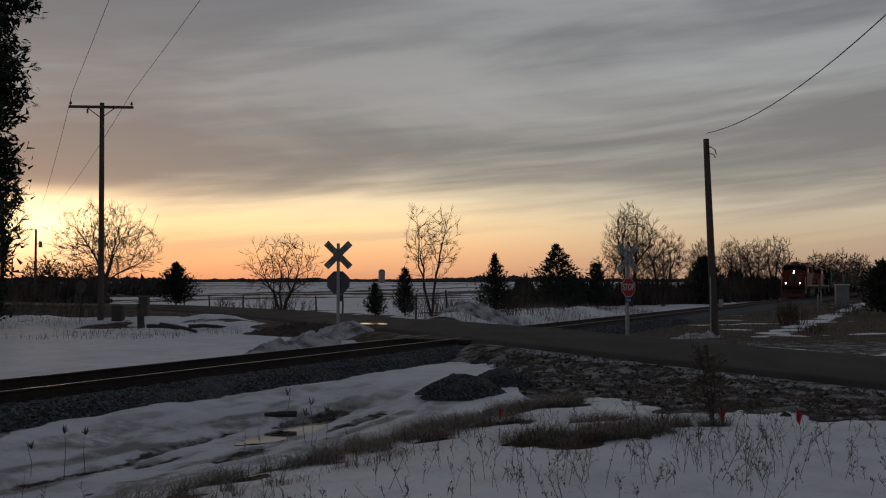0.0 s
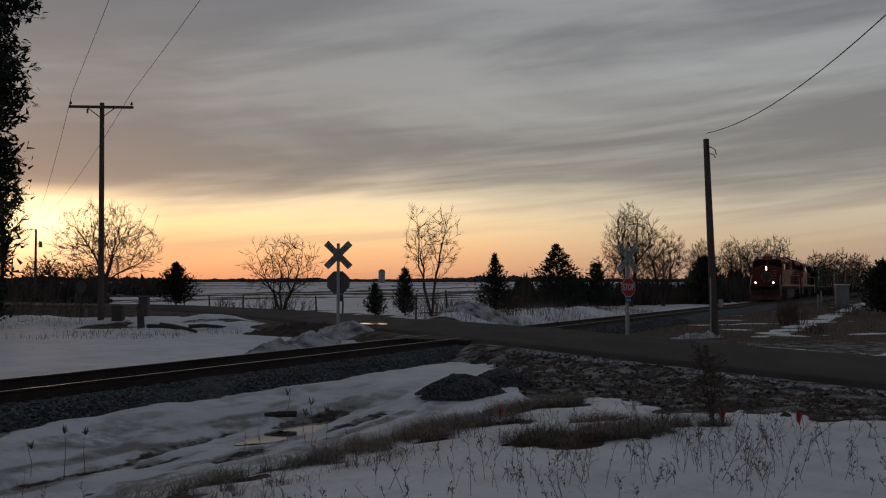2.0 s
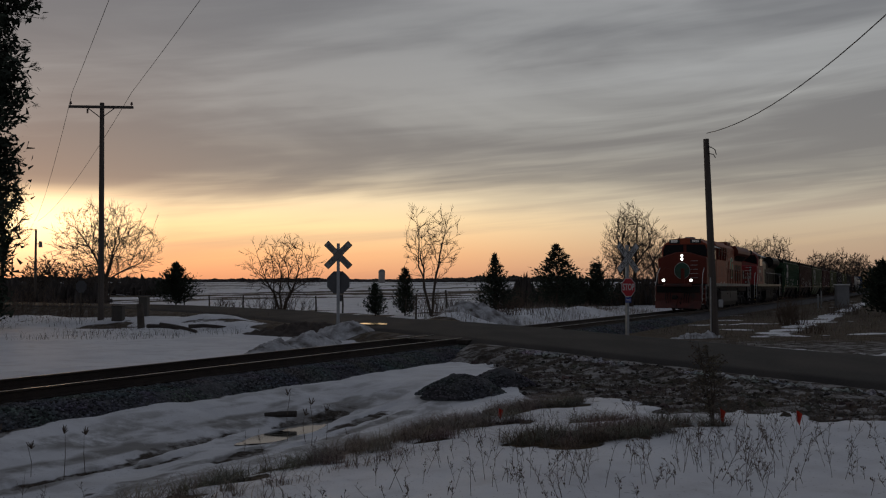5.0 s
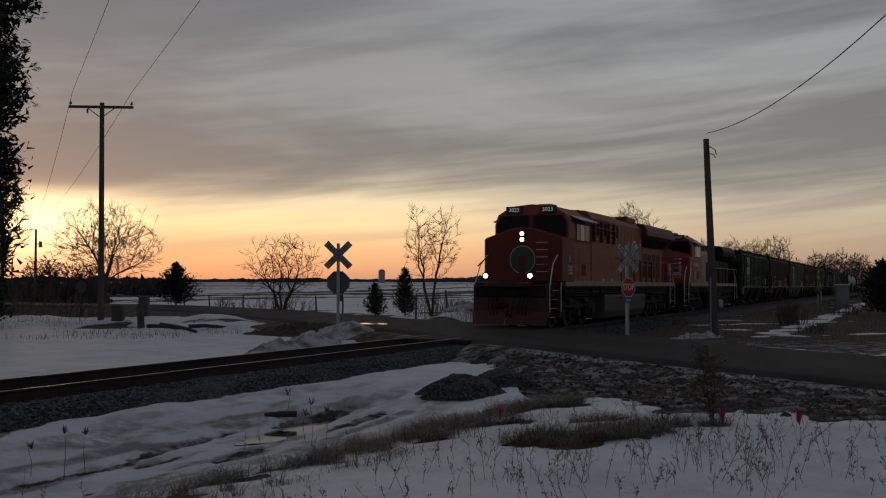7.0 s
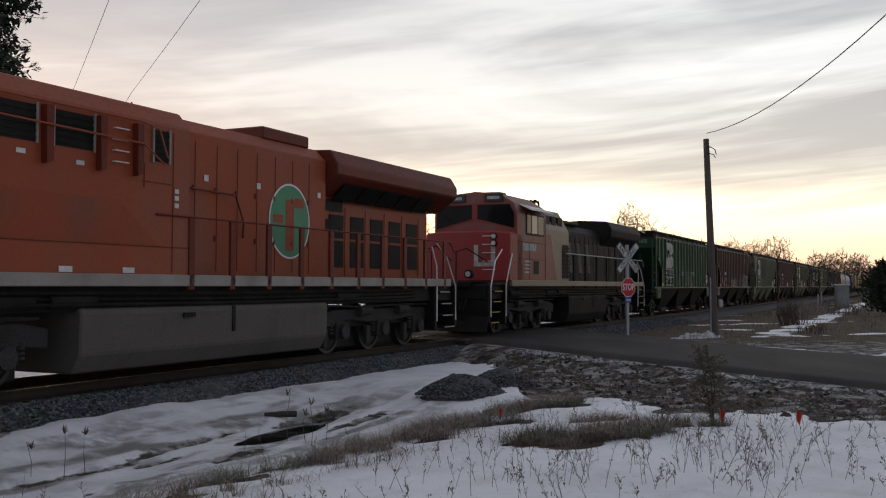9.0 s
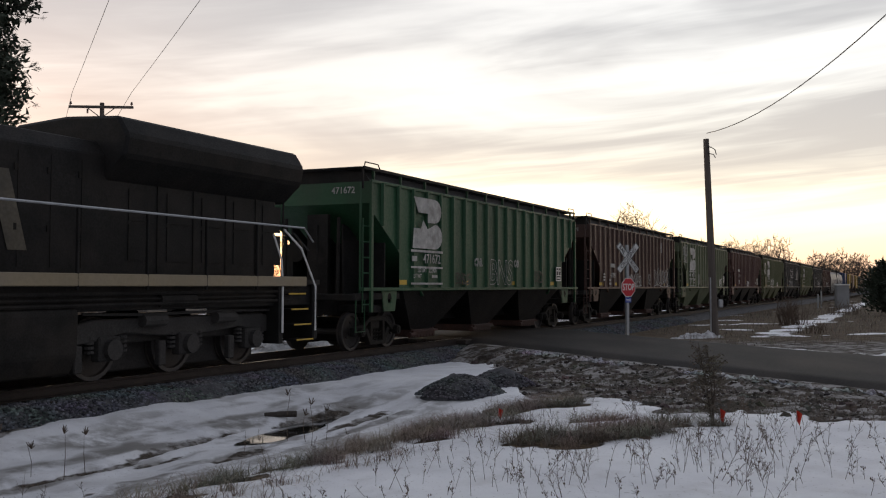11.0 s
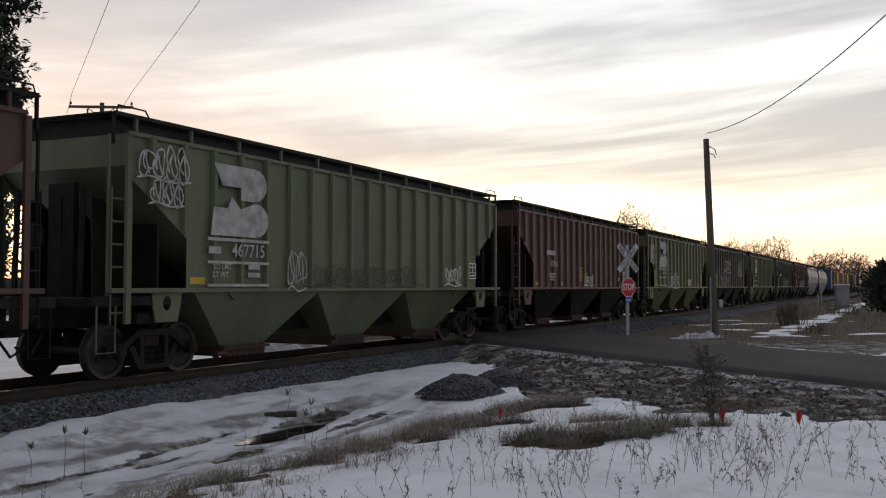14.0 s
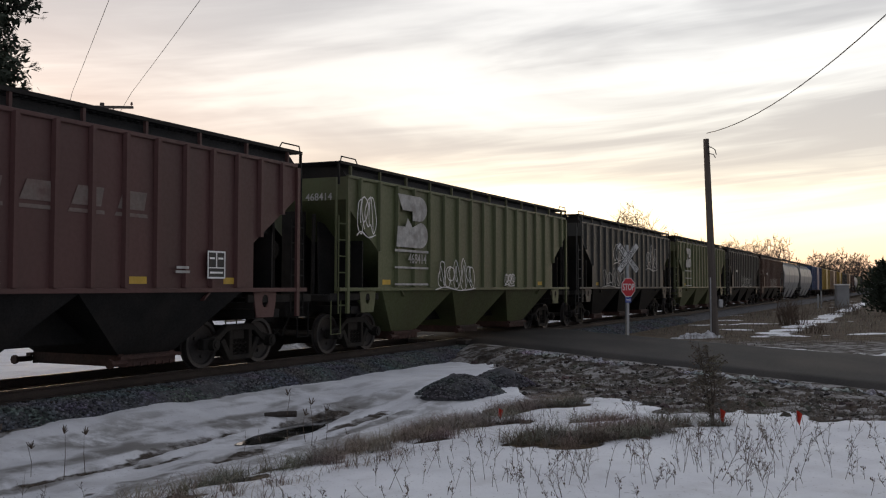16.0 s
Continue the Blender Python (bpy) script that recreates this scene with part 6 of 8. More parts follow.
def build_clods():
    rnd = np.random.RandomState(21)
    K = 6500
    x, y = 0.5 + 10 * rnd.rand(K), 11.5 + 14 * rnd.rand(K)
    d = road_near(x, y)
    ok = road_side(x, y) & (d > 3.15) & (y > np.interp(x, LIMIT_X, LIMIT_Y) + 0.15) & (to_uv(x, y)[1] < 10.6)
    x, y, d = x[ok], y[ok], d[ok]
    z = masks(x, y)[2]
    o = stone_mesh("soil_clods", np.c_[x, y, z + 0.005], 0.012 + 0.06 * rnd.rand(len(x)) ** 3, M["clods"], 6)
    tagged(o, "frozen dark soil clods along the road", "soil", kind="stuff")
    # grey ploughed ice along the road's edge
    K = 900
    t = rnd.rand(K)
    px, py = 8.2 - 6.6 * t, 13.6 + 12.2 * t
    px, py = px + rnd.randn(K) * 0.10 + 0.25 * (fbm(t * 30, t * 0, 3, 1) - 0.5), py + rnd.randn(K) * 0.10
    keep = (fbm(t * 12, t * 0 + 3, 3, 3) > 0.5) & (road_near(px, py) > 3.05) & (road_near(px, py) < 3.7)
    px, py = px[keep], py[keep]
    z = masks(px, py)[2]
    o = stone_mesh("ploughed_ice", np.c_[px, py, z + 0.02], 0.02 + 0.06 * rnd.rand(len(px)) ** 2, M["ice_lumps"], 7)
    tagged(o, "grey lumps of ploughed ice along the road", "ice", kind="stuff")


M["clods"] = island_material("frozen_soil_lumps", (0.028, 0.023, 0.019), (0.17, 0.145, 0.12), 0.95)
M["ice_lumps"] = island_material("dirty_ice_lumps", (0.22, 0.21, 0.2), (0.55, 0.55, 0.56), 0.7)
build_clods()


# ---- the train; in each vehicle x points the way it runs, y to its left, z up from the rail's top ----
CAR_L, LOCO_L = 17.5, 22.3
LEAD_L, TRAIL_L = 23.2, 21.7
SHARED = {}


def wheelset(parent, x, r=0.457, gauge=0.7525, name="wheelset"):
    """Two wheels on an axle; turns about its own axle."""
    key = ("wheelset", r)
    if key not in SHARED:
        bm = bmesh.new()
        for s in (-1, 1):
            prof = [(0.0, 0.09), (0.10, 0.09), (0.12, 0.03), (r - 0.09, 0.015), (r - 0.07, 0.055), (r - 0.004, 0.06), (r, 0.05), (r, -0.05), (r + 0.025, -0.06), (r + 0.025, -0.078), (0.10, -0.078), (0, -0.08)]
            n = 28
            rings = []
            for rad, off in prof:
                rings.append([bm.verts.new((rad * math.cos(2 * math.pi * k / n), s * (gauge + off), rad * math.sin(2 * math.pi * k / n))) for k in range(n)])
            for i, (a, b) in enumerate(zip(rings, rings[1:])):
                for k in range(n):
                    try:
                        f = bm.faces.new((a[k], a[(k + 1) % n], b[(k + 1) % n], b[k]))
                        f.material_index = 1 if i in (4, 5, 6) else 0
                    except ValueError:
                        pass
            # cast marks that show the turning
            for k in range(3):
                a = k * 2.094
                c = Vector((math.cos(a) * r * 0.5, s * (gauge + 0.028), math.sin(a) * r * 0.5))
                bmesh.ops.create_cube(bm, size=0.05, matrix=Matrix.Translation(c))
        cyl(bm, (0, 0, 0), (0, 1, 0), 0.075, 1.4, 10)
        bmesh.ops.recalc_face_normals(bm, faces=bm.faces[:])
        me = bpy.data.meshes.new("wheelset")
        bm.to_mesh(me)
        bm.free()
        me.materials.append(M["wheel"]), me.materials.append(M["tread"])
        SHARED[key] = me
    o = new(name, SHARED[key])
    o.parent = parent
    o.location = (x, 0, r)
    o["wheel_radius"] = r
    return o


def freight_truck(parent, x):
    """Two-axle truck: side frames with windows, bolster, springs."""
    if "sideframe" not in SHARED:
        bm = bmesh.new()
        for s in (-1, 1):
            y0, y1 = s * 0.90, s * 1.04
            ya, yb = min(y0, y1), max(y0, y1)
            prism(bm, [(-1.12, 0.36), (-1.12, 0.56), (-0.70, 0.62), (-0.40, 0.82), (0.40, 0.82), (0.70, 0.62), (1.12, 0.56), (1.12, 0.36), (0.95, 0.36), (0.66, 0.50),
                       (0.42, 0.68), (0.30, 0.70), (-0.30, 0.70), (-0.42, 0.68), (-0.66, 0.50), (-0.95, 0.36)], ya, yb, 0.012)
            prism(bm, [(-0.62, 0.50), (-0.50, 0.56), (-0.28, 0.22), (0.28, 0.22), (0.50, 0.56), (0.62, 0.50), (0.36, 0.12), (-0.36, 0.12)], ya, yb, 0.012)
            for xx in (-0.30, 0.30):
                box(bm, xx - 0.05, xx + 0.05, ya, yb, 0.2, 0.72, 0.01)
            for xx in (-0.89, 0.89):
                cyl(bm, (xx, s * 1.07, 0.457), (0, 1, 0), 0.115, 0.16, 12)
                cyl(bm, (xx, s * 1.16, 0.457), (0, 1, 0), 0.07, 0.03, 10)
        me = bpy.data.meshes.new("side_frames")
        bm.to_mesh(me)
        bm.free()
        me.materials.append(M["grime"])
        SHARED["sideframe"] = me
        bm = bmesh.new()
        for s in (-1, 1):
            for xx in (-0.16, 0.0, 0.16):
                pts = [(xx + 0.06 * math.cos(k * 0.9), s * 0.97 + 0.05 * math.sin(k * 0.9), 0.23 + 0.013 * k) for k in range(22)]
                tube(bm, pts, 0.012, 4)
        box(bm, -0.2, 0.2, -0.98, 0.98, 0.50, 0.78, 0.03)
        box(bm, -0.34, 0.34, -0.9, 0.9, 0.18, 0.6, 0.02)
        me = bpy.data.meshes.new("bolster")
        bm.to_mesh(me)
        bm.free()
        me.materials.append(M["grime"])
        SHARED["bolster"] = me
    for n in ("sideframe", "bolster"):
        o = new("truck_" + ("frame" if n == "sideframe" else n), SHARED[n])
        o.parent = parent
        o.location = (x, 0, 0)
    for dx in (-0.89, 0.89):
        wheelset(parent, x + dx)


def coupler(parent, x, s):
    bm = bmesh.new()
    box(bm, x - 0.45, x + 0.42, -0.07, 0.07, 0.80, 0.94, 0.015)
    box(bm, x + s * 0.25 - 0.14, x + s * 0.25 + 0.14, -0.15, 0.13, 0.74, 1.0, 0.03)
    tube(bm, [(x - s * 0.3, 0.28, 0.85), (x, 0.32, 0.45), (x + s * 0.3, 0.3, 0.6)], 0.025, 5)
    return part("coupler", bm, M["grime"], parent)


def ladder(bm, x, y, z0, z1, dx=0.42, n=6, r=0.018, axis="x"):
    for s in (0, 1):
        p = (x + s * dx, y) if axis == "x" else (x, y + s * dx)
        tube(bm, [(*p, z0), (*p, z1)], r, 5)
    for i in range(n):
        zz = z0 + (z1 - z0) * (i + 0.5) / n
        e = (x + dx, y) if axis == "x" else (x, y + dx)
        tube(bm, [(x, y, zz), (*e, zz)], r, 5)


def hopper_shell(ribs):
    """Shared meshes of a three-bay covered hopper, by part."""
    key = ("hopper", ribs)
    if key in SHARED:
        return SHARED[key]
    out = {}

    def keep(n, bm):
        me = bpy.data.meshes.new(n)
        bm.normal_update()
        bm.to_mesh(me)
        bm.free()
        out[n] = me
    W, ZS, ZE = 1.50, 1.50, 4.07
    XE, XC, ZB, ZC = 7.75, 6.30, 3.38, 2.40     # body end, foot of the raked end, its upper and lower bend
    side = [(-XE, ZE), (-XE, ZB), (-XC, ZC), (-XC, ZS), (XC, ZS), (XC, ZC), (XE, ZB), (XE, ZE)]
    out["extra"] = []

    def piece(n, bm):
        keep(n, bm)
        out["extra"].append((n, out[n]))
    bm = bmesh.new()
    for s in (-1, 1):
        prism(bm, side, min(s * W, s * (W - 0.02)), max(s * W, s * (W - 0.02)))
    # upper end sheets tie the two flanks together
    for e in (-1, 1):
        box(bm, *sorted((e * (XE - 0.02), e * XE)), -W, W, ZB + 0.15, ZE)
    bmesh.ops.remove_doubles(bm, verts=bm.verts[:], dist=0.03)
    keep("body", bm)
    for s in (-1, 1):
        bm = bmesh.new()
        box(bm, -XE, XE, *sorted((s * W, s * (W + 0.03))), ZE - 0.05, ZE + 0.02, 0.008)
        piece("top_chord", bm)
        bm = bmesh.new()
        box(bm, -XE - 0.35, XE + 0.35, *sorted((s * (W - 0.1), s * (W + 0.05))), ZS - 0.05, ZS + 0.03, 0.008)
        piece("side_sill", bm)
        for e in (-1, 1):
            bm = bmesh.new()
            box(bm, e * XE - 0.05, e * XE + 0.05, *sorted((s * W, s * (W + 0.06))), 0.95, ZE - 0.06, 0.0)
            piece("corner_post", bm)
    for s in (-1, 1):
        bm = bmesh.new()
        prism(bm, [(s * a, b) for a, b in ((XE - 0.02, ZB + 0.18), (XE - 0.06, ZB + 0.14), (4.9, 1.3), (4.92, 1.36))], -W + 0.02, W - 0.02)
        piece("slope_sheet", bm)
    n = ribs
    out["posts"] = []
    lengths = {}
    for i in range(n):
        x = -XE + 0.55 + (2 * XE - 1.1) * i / (n - 1)
        z0 = ZS + 0.04 if abs(x) < XC else ZC + (abs(x) - XC) / (XE - XC) * (ZB - ZC)
        z0 = round(z0, 2)
        if z0 not in lengths:
            bm = bmesh.new()
            vs = [[bm.verts.new((px, py, z)) for px, py in ((-0.062, 0), (-0.04, 0.075), (0.04, 0.075), (0.062, 0))] for z in (z0, ZE - 0.02)]
            for k in range(3):
                bm.faces.new((vs[0][k], vs[0][k + 1], vs[1][k + 1], vs[1][k]))
            bm.faces.new(vs[0][::-1]), bm.faces.new(vs[1])
            bmesh.ops.recalc_face_normals(bm, faces=bm.faces[:])
            keep("post%.2f" % z0, bm)
            lengths[z0] = out["post%.2f" % z0]
        for s in (-1, 1):
            out["posts"].append((x, s, lengths[z0]))
    # webs that carry the raked ends
    for q, e in enumerate((-1, 1)):
        bm = bmesh.new()
        for y in (-0.72, 0.0, 0.72):
            prism(bm, [(e * 5.0, 1.32), (e * 7.7, 1.32), (e * 7.75, 3.05), (e * 7.5, 3.0)], y - 0.02, y + 0.02)
        box(bm, *sorted((e * 6.95, e * 6.99)), -1.46, 1.46, 1.34, 2.62)
        keep("end_web%d" % q, bm)
    bm = bmesh.new()
    section(bm, [(-1.46, ZE), (-1.32, ZE + 0.20), (-0.7, ZE + 0.25), (0, ZE + 0.29), (0.7, ZE + 0.25), (1.32, ZE + 0.20), (1.46, ZE), (1.46, ZE - 0.02), (-1.46, ZE - 0.02)], -XE, XE)
    keep("roof", bm)
    bm = bmesh.new()
    box(bm, -6.9, 6.9, -0.32, 0.32, ZE + 0.27, ZE + 0.36, 0.02)
    for i in range(8):
        box(bm, -6.4 + i * 1.83 - 0.06, -6.4 + i * 1.83 + 0.06, -0.36, 0.36, ZE + 0.36, ZE + 0.40, 0.01)
    keep("hatch_cover", bm)
    # bracket that holds the walkway over the roof's edge
    bm = bmesh.new()
    box(bm, -0.028, 0.028, 1.40, 1.46, ZE - 0.02, ZE + 0.27)
    keep("walkway_bracket", bm)
    bm = bmesh.new()
    box(bm, -6.2, 6.2, -0.55, 0.55, 0.60, 1.30, 0.02)
    keep("centre_sill", bm)
    bm = bmesh.new()
    for s in (-1, 1):
        # open grating: bearers along, thin bars across
        for y in (0.80, 0.96, 1.12, 1.28):
            box(bm, -XE - 0.25, XE + 0.25, *sorted((s * y, s * (y + 0.05))), ZE + 0.27, ZE + 0.30)
        box(bm, -XE - 0.25, XE + 0.25, *sorted((s * 1.42, s * 1.47)), ZE + 0.25, ZE + 0.315)
        for i in range(96):
            x = -XE - 0.2 + i * (2 * XE + 0.4) / 95
            box(bm, x - 0.028, x + 0.028, *sorted((s * 0.8, s * 1.42)), ZE + 0.275, ZE + 0.295)
    for e in (-1, 1):
        for i in range(7):
            q = XE - 0.50 + i * 0.125
            box(bm, *sorted((e * q, e * (q + 0.07))), -1.42, 1.42, ZE + 0.275, ZE + 0.30)
        for s in (-1, 1):
            box(bm, *sorted((e * (XE + 0.22), e * (XE + 0.26))), *sorted((s * 1.40, s * 1.45)), ZE - 0.22, ZE + 0.29)
            tube(bm, [(e * (XE + 0.2), s * 1.44, ZE + 0.3), (e * (XE + 0.16), s * 1.44, ZE + 0.42), (e * (XE - 0.45), s * 1.44, ZE + 0.42), (e * (XE - 0.55), s * 1.44, ZE + 0.3)], 0.016, 5)
    keep("running_board", bm)
    # hopper bays
    for k, xc in enumerate((-4.0, 0.0, 4.0)):
        bm = bmesh.new()
        top = [(xc - 2.1, -1.48, 1.52), (xc + 2.1, -1.48, 1.52), (xc + 2.1, 1.48, 1.52), (xc - 2.1, 1.48, 1.52)]
        low = [(xc - 0.62, -0.95, 0.36), (xc + 0.62, -0.95, 0.36), (xc + 0.62, 0.95, 0.36), (xc - 0.62, 0.95, 0.36)]
        a, b = [bm.verts.new(p) for p in top], [bm.verts.new(p) for p in low]
        for i in range(4):
            bm.faces.new((a[i], b[i], b[(i + 1) % 4], a[(i + 1) % 4]))
        bm.faces.new(b), bm.faces.new(a[::-1])
        bmesh.ops.recalc_face_normals(bm, faces=bm.faces[:])
        keep("hopper_bay%d" % k, bm)
        bm = bmesh.new()
        for xx in (-0.62, 0.62):
            box(bm, xc + xx - 0.05, xc + xx + 0.05, -1.0, 1.0, 0.24, 0.42)
        for i in range(7):
            box(bm, xc - 0.55 + i * 0.18, xc - 0.50 + i * 0.18, -1.05, 1.05, 0.20, 0.26)
        for q in (-1, 1):
            box(bm, xc - 0.66, xc + 0.66, *sorted((q * 0.96, q * 1.04)), 0.20, 0.40, 0.01)
            box(bm, xc - 0.74, xc + 0.74, *sorted((q * 1.0, q * 1.1)), 0.33, 0.385)
            cyl(bm, (xc + 0.8, q * 1.10, 0.28), (1, 0, 0), 0.05, 0.34, 8)
            cyl(bm, (xc + 0.98, q * 1.10, 0.28), (1, 0, 0), 0.08, 0.05, 8)
        keep("outlet_gate%d" % k, bm)
    # ends: platform, bolster wings with round holes, ladders, brake gear
    for k, e in enumerate((-1, 1)):
        bm = bmesh.new()
        X = lambda v: e * v
        box(bm, *sorted((X(5.2), X(8.45))), -0.35, 0.35, 0.86, 1.22, 0.02)
        box(bm, *sorted((X(7.9), X(8.4))), -1.45, 1.45, 1.22, 1.38, 0.02)
        for s in (-1, 1):
            box(bm, *sorted((X(6.2), X(8.38))), *sorted((s * 1.38, s * 1.46)), 1.24, 1.40, 0.01)
            box(bm, *sorted((X(6.5), X(7.35))), *sorted((s * 0.2, s * 1.38)), 0.93, 1.1, 0.01)
            tube(bm, [(X(8.0), s * 0.75, 1.3), (X(7.95), s * 0.75, 3.2)], 0.05, 6)
        box(bm, *sorted((X(7.6), X(7.72))), -0.3, 0.3, 1.3, 3.3, 0.01)
        cyl(bm, (X(7.75), -0.6, 2.4), (1, 0, 0), 0.26, 0.05, 14)
        keep("end_frame%d" % k, bm)
        # painted bolster plates with their jacking holes
        for s in (-1, 1):
            bm = bmesh.new()
            ring = [(X(6.74) + 0.10 * math.cos(i * math.pi / 6), 1.27 + 0.13 * math.sin(i * math.pi / 6)) for i in range(12)]
            rim = [(X(6.74) + 0.34 * c, 1.22 + 0.245 * d) for c, d in ((1.0, 0), (1.1, 1.0), (1.1, 1.0), (0, 1.0), (-1.1, 1.0), (-1.1, 1.0), (-1.0, 0), (-0.8, -1.1), (-0.8, -1.1), (0, -1.1), (0.8, -1.1), (0.8, -1.1))]
            for y in (s * 1.47, s * 1.44):
                a, b = [bm.verts.new((p, y, q)) for p, q in ring], [bm.verts.new((p, y, q)) for p, q in rim]
                for i in range(12):
                    bm.faces.new((a[i], a[(i + 1) % 12], b[(i + 1) % 12], b[i]))
            bmesh.ops.remove_doubles(bm, verts=bm.verts[:], dist=0.0005)
            bmesh.ops.recalc_face_normals(bm, faces=bm.faces[:])
            keep("bolster_plate%d%d" % (k, (s + 1) // 2), bm)
        for s in (-1, 1):
            bm = bmesh.new()
            ladder(bm, X(8.05) if e < 0 else X(8.05) - 0.44, s * 1.47, 0.95, 2.95 if s * e < 0 else 3.15, 0.44, 6, 0.018)
            tube(bm, [(X(8.05), s * 1.40, 1.3), (X(8.05), s * 1.40, 4.0)], 0.03, 5)
            # corner step
            tube(bm, [(X(8.3), s * 1.44, 1.25), (X(8.3), s * 1.44, 0.5), (X(7.9), s * 1.44, 0.5), (X(7.9), s * 1.44, 1.25)], 0.02, 5)
            keep("ladder%d%d" % (k, (s + 1) // 2), bm)
    SHARED[key] = out
    return out


def attach(name, mesh, material, parent, label=""):
    me = mesh.copy()
    me.materials.clear()
    me.materials.append(material)
    o = new(name, me)
    o.parent = parent
    if label:
        tagged(o, label)
    return o


def plate_on_side(parent, name, x0, x1, z0, z1, material, y=1.503, label=""):
    bm = bmesh.new()
    box(bm, x0, x1, y, y + 0.003, z0, z1)
    return part(name, bm, material, parent, label)


FLIP = Matrix(((-1, 0, 0, 0), (0, 0, 1, 0), (0, 1, 0, 0), (0, 0, 0, 1)))   # lettering that reads from the left side


def side_text(parent, words, x, z, size, material, y=1.506, sx=1.0):
    return text_mesh("lettering", words, size, material, parent, Matrix.Translation((x, y, z)) @ FLIP, 0.001, sx=sx)


def scrawl(parent, x, z, w, h, material, seed, y=1.508, n=9, r=0.016):
    """One tag of looping spray-can lines that spell nothing."""
    rnd = random.Random(seed)
    bm = bmesh.new()

    def ribbon(knots, closed=False):
        K = len(knots)
        pts = []
        for k in range(K if closed else K - 1):
            a, b, c, d = (Vector(knots[(k + o) % K] if closed else knots[max(0, min(K - 1, k + o))]) for o in (-1, 0, 1, 2))
            for q in range(6):
                t = q / 6
                pts.append(0.5 * ((2 * b) + (c - a) * t + (2 * a - 5 * b + 4 * c - d) * t * t + (3 * b - a - 3 * c + d) * t ** 3))
        pts.append(pts[0] if closed else Vector(knots[-1]))
        vs = []
        for k, p in enumerate(pts):
            d = pts[min(k + 1, len(pts) - 1)] - pts[max(k - 1, 0)]
            d = d.normalized() if d.length > 1e-6 else Vector((1, 0))
            wd = r * (0.75 + 0.5 * math.sin(k * 0.5 + seed) ** 2)
            vs.append((bm.verts.new((p.x - d.y * wd, y, p.y + d.x * wd)), bm.verts.new((p.x + d.y * wd, y, p.y - d.x * wd))))
        for a, b in zip(vs, vs[1:]):
            bm.faces.new((a[0], b[0], b[1], a[1]))
    cw = w / n
    for i in range(n):
        cx = x - w / 2 + cw * (i + 0.5)
        hh = h * rnd.uniform(0.8, 1.1)
        # a swollen outline
        ph = rnd.uniform(0, 6.28)
        ring = []
        for k in range(9):
            a = k / 9 * 6.283
            f = 1 + 0.28 * math.sin(2 * a + ph) + 0.18 * math.sin(3 * a + 2 * ph)
            ring.append((cx + math.cos(a) * cw * 0.52 * f, z + math.sin(a) * hh * 0.46 * f))
        ribbon(ring, True)
        # strokes within it
        ribbon([(cx - cw * 0.25, z - hh * 0.4), (cx - cw * rnd.uniform(-0.1, 0.2), z + hh * 0.05), (cx + cw * rnd.uniform(-0.2, 0.3), z + hh * 0.4), (cx + cw * 0.25, z), (cx + cw * rnd.uniform(-0.2, 0.2), z - hh * 0.25)])
    ribbon([(x - w * 0.55, z - h * 0.5), (x - w * 0.1, z - h * 0.58), (x + w * 0.3, z - h * 0.45), (x + w * 0.56, z - h * 0.55)])
    o = part("graffiti", bm, material, parent, "looping spray-paint scrawl")
    return o


def outlined(parent, words, x, z, size, material, y=1.582):
    """Fat hollow spray-paint letters."""
    c = bpy.data.curves.new("graffiti", "FONT")
    c.body, c.size, c.align_x, c.align_y, c.fill_mode = words, size, "CENTER", "CENTER", "NONE"
    c.offset, c.bevel_depth, c.bevel_resolution, c.resolution_u, c.shear = size * 0.015, 0.012, 0, 4, 0.12
    tmp = bpy.data.objects.new("graffiti", c)
    me = bpy.data.meshes.new_from_object(tmp)
    bpy.data.objects.remove(tmp)
    bpy.data.curves.remove(c)
    me.transform(Matrix.Translation((x, y, z)) @ FLIP @ Matrix.Diagonal((1, 1, 0.15, 1)))
    me.materials.clear()
    me.materials.append(material)
    o = new("graffiti", me)
    o.parent = parent
    return tagged(o, "white outlined graffiti letters")


def bn_mark(parent, x, z, s, material, ground):
    """Railway's mark as plain shapes: two round-nosed bands, slanting at the back, with a bent notch between."""
    bm = bmesh.new()

    def arc(cx, cz, r, a0, a1):
        return [(cx + r * math.cos(a0 + (a1 - a0) * k / 8), cz + r * math.sin(a0 + (a1 - a0) * k / 8)) for k in range(9)]
    # drawn in units with the nose to +a; the car's +x is behind it in reading order
    top = [(-0.92, 1.0)] + arc(0.50, 0.52, 0.48, math.pi / 2, -math.pi / 2) + [(0.02, 0.04), (0.02, 0.40), (-0.30, 0.40), (-0.62, 0.40)]
    low = [(-1.0, -1.0), (-0.92, -0.22), (-0.44, -0.22), (-0.30, 0.12), (0.02, -0.22), (0.55, 0.0)] + arc(0.55, -0.50, 0.50, math.pi / 2, -math.pi / 2)
    for shape in (top, low):
        prism(bm, [(x - a * s * 1.28, z + b * s) for a, b in shape], 1.581, 1.584)
    return part("emblem", bm, material, parent, "faded white railway emblem in plain shapes")


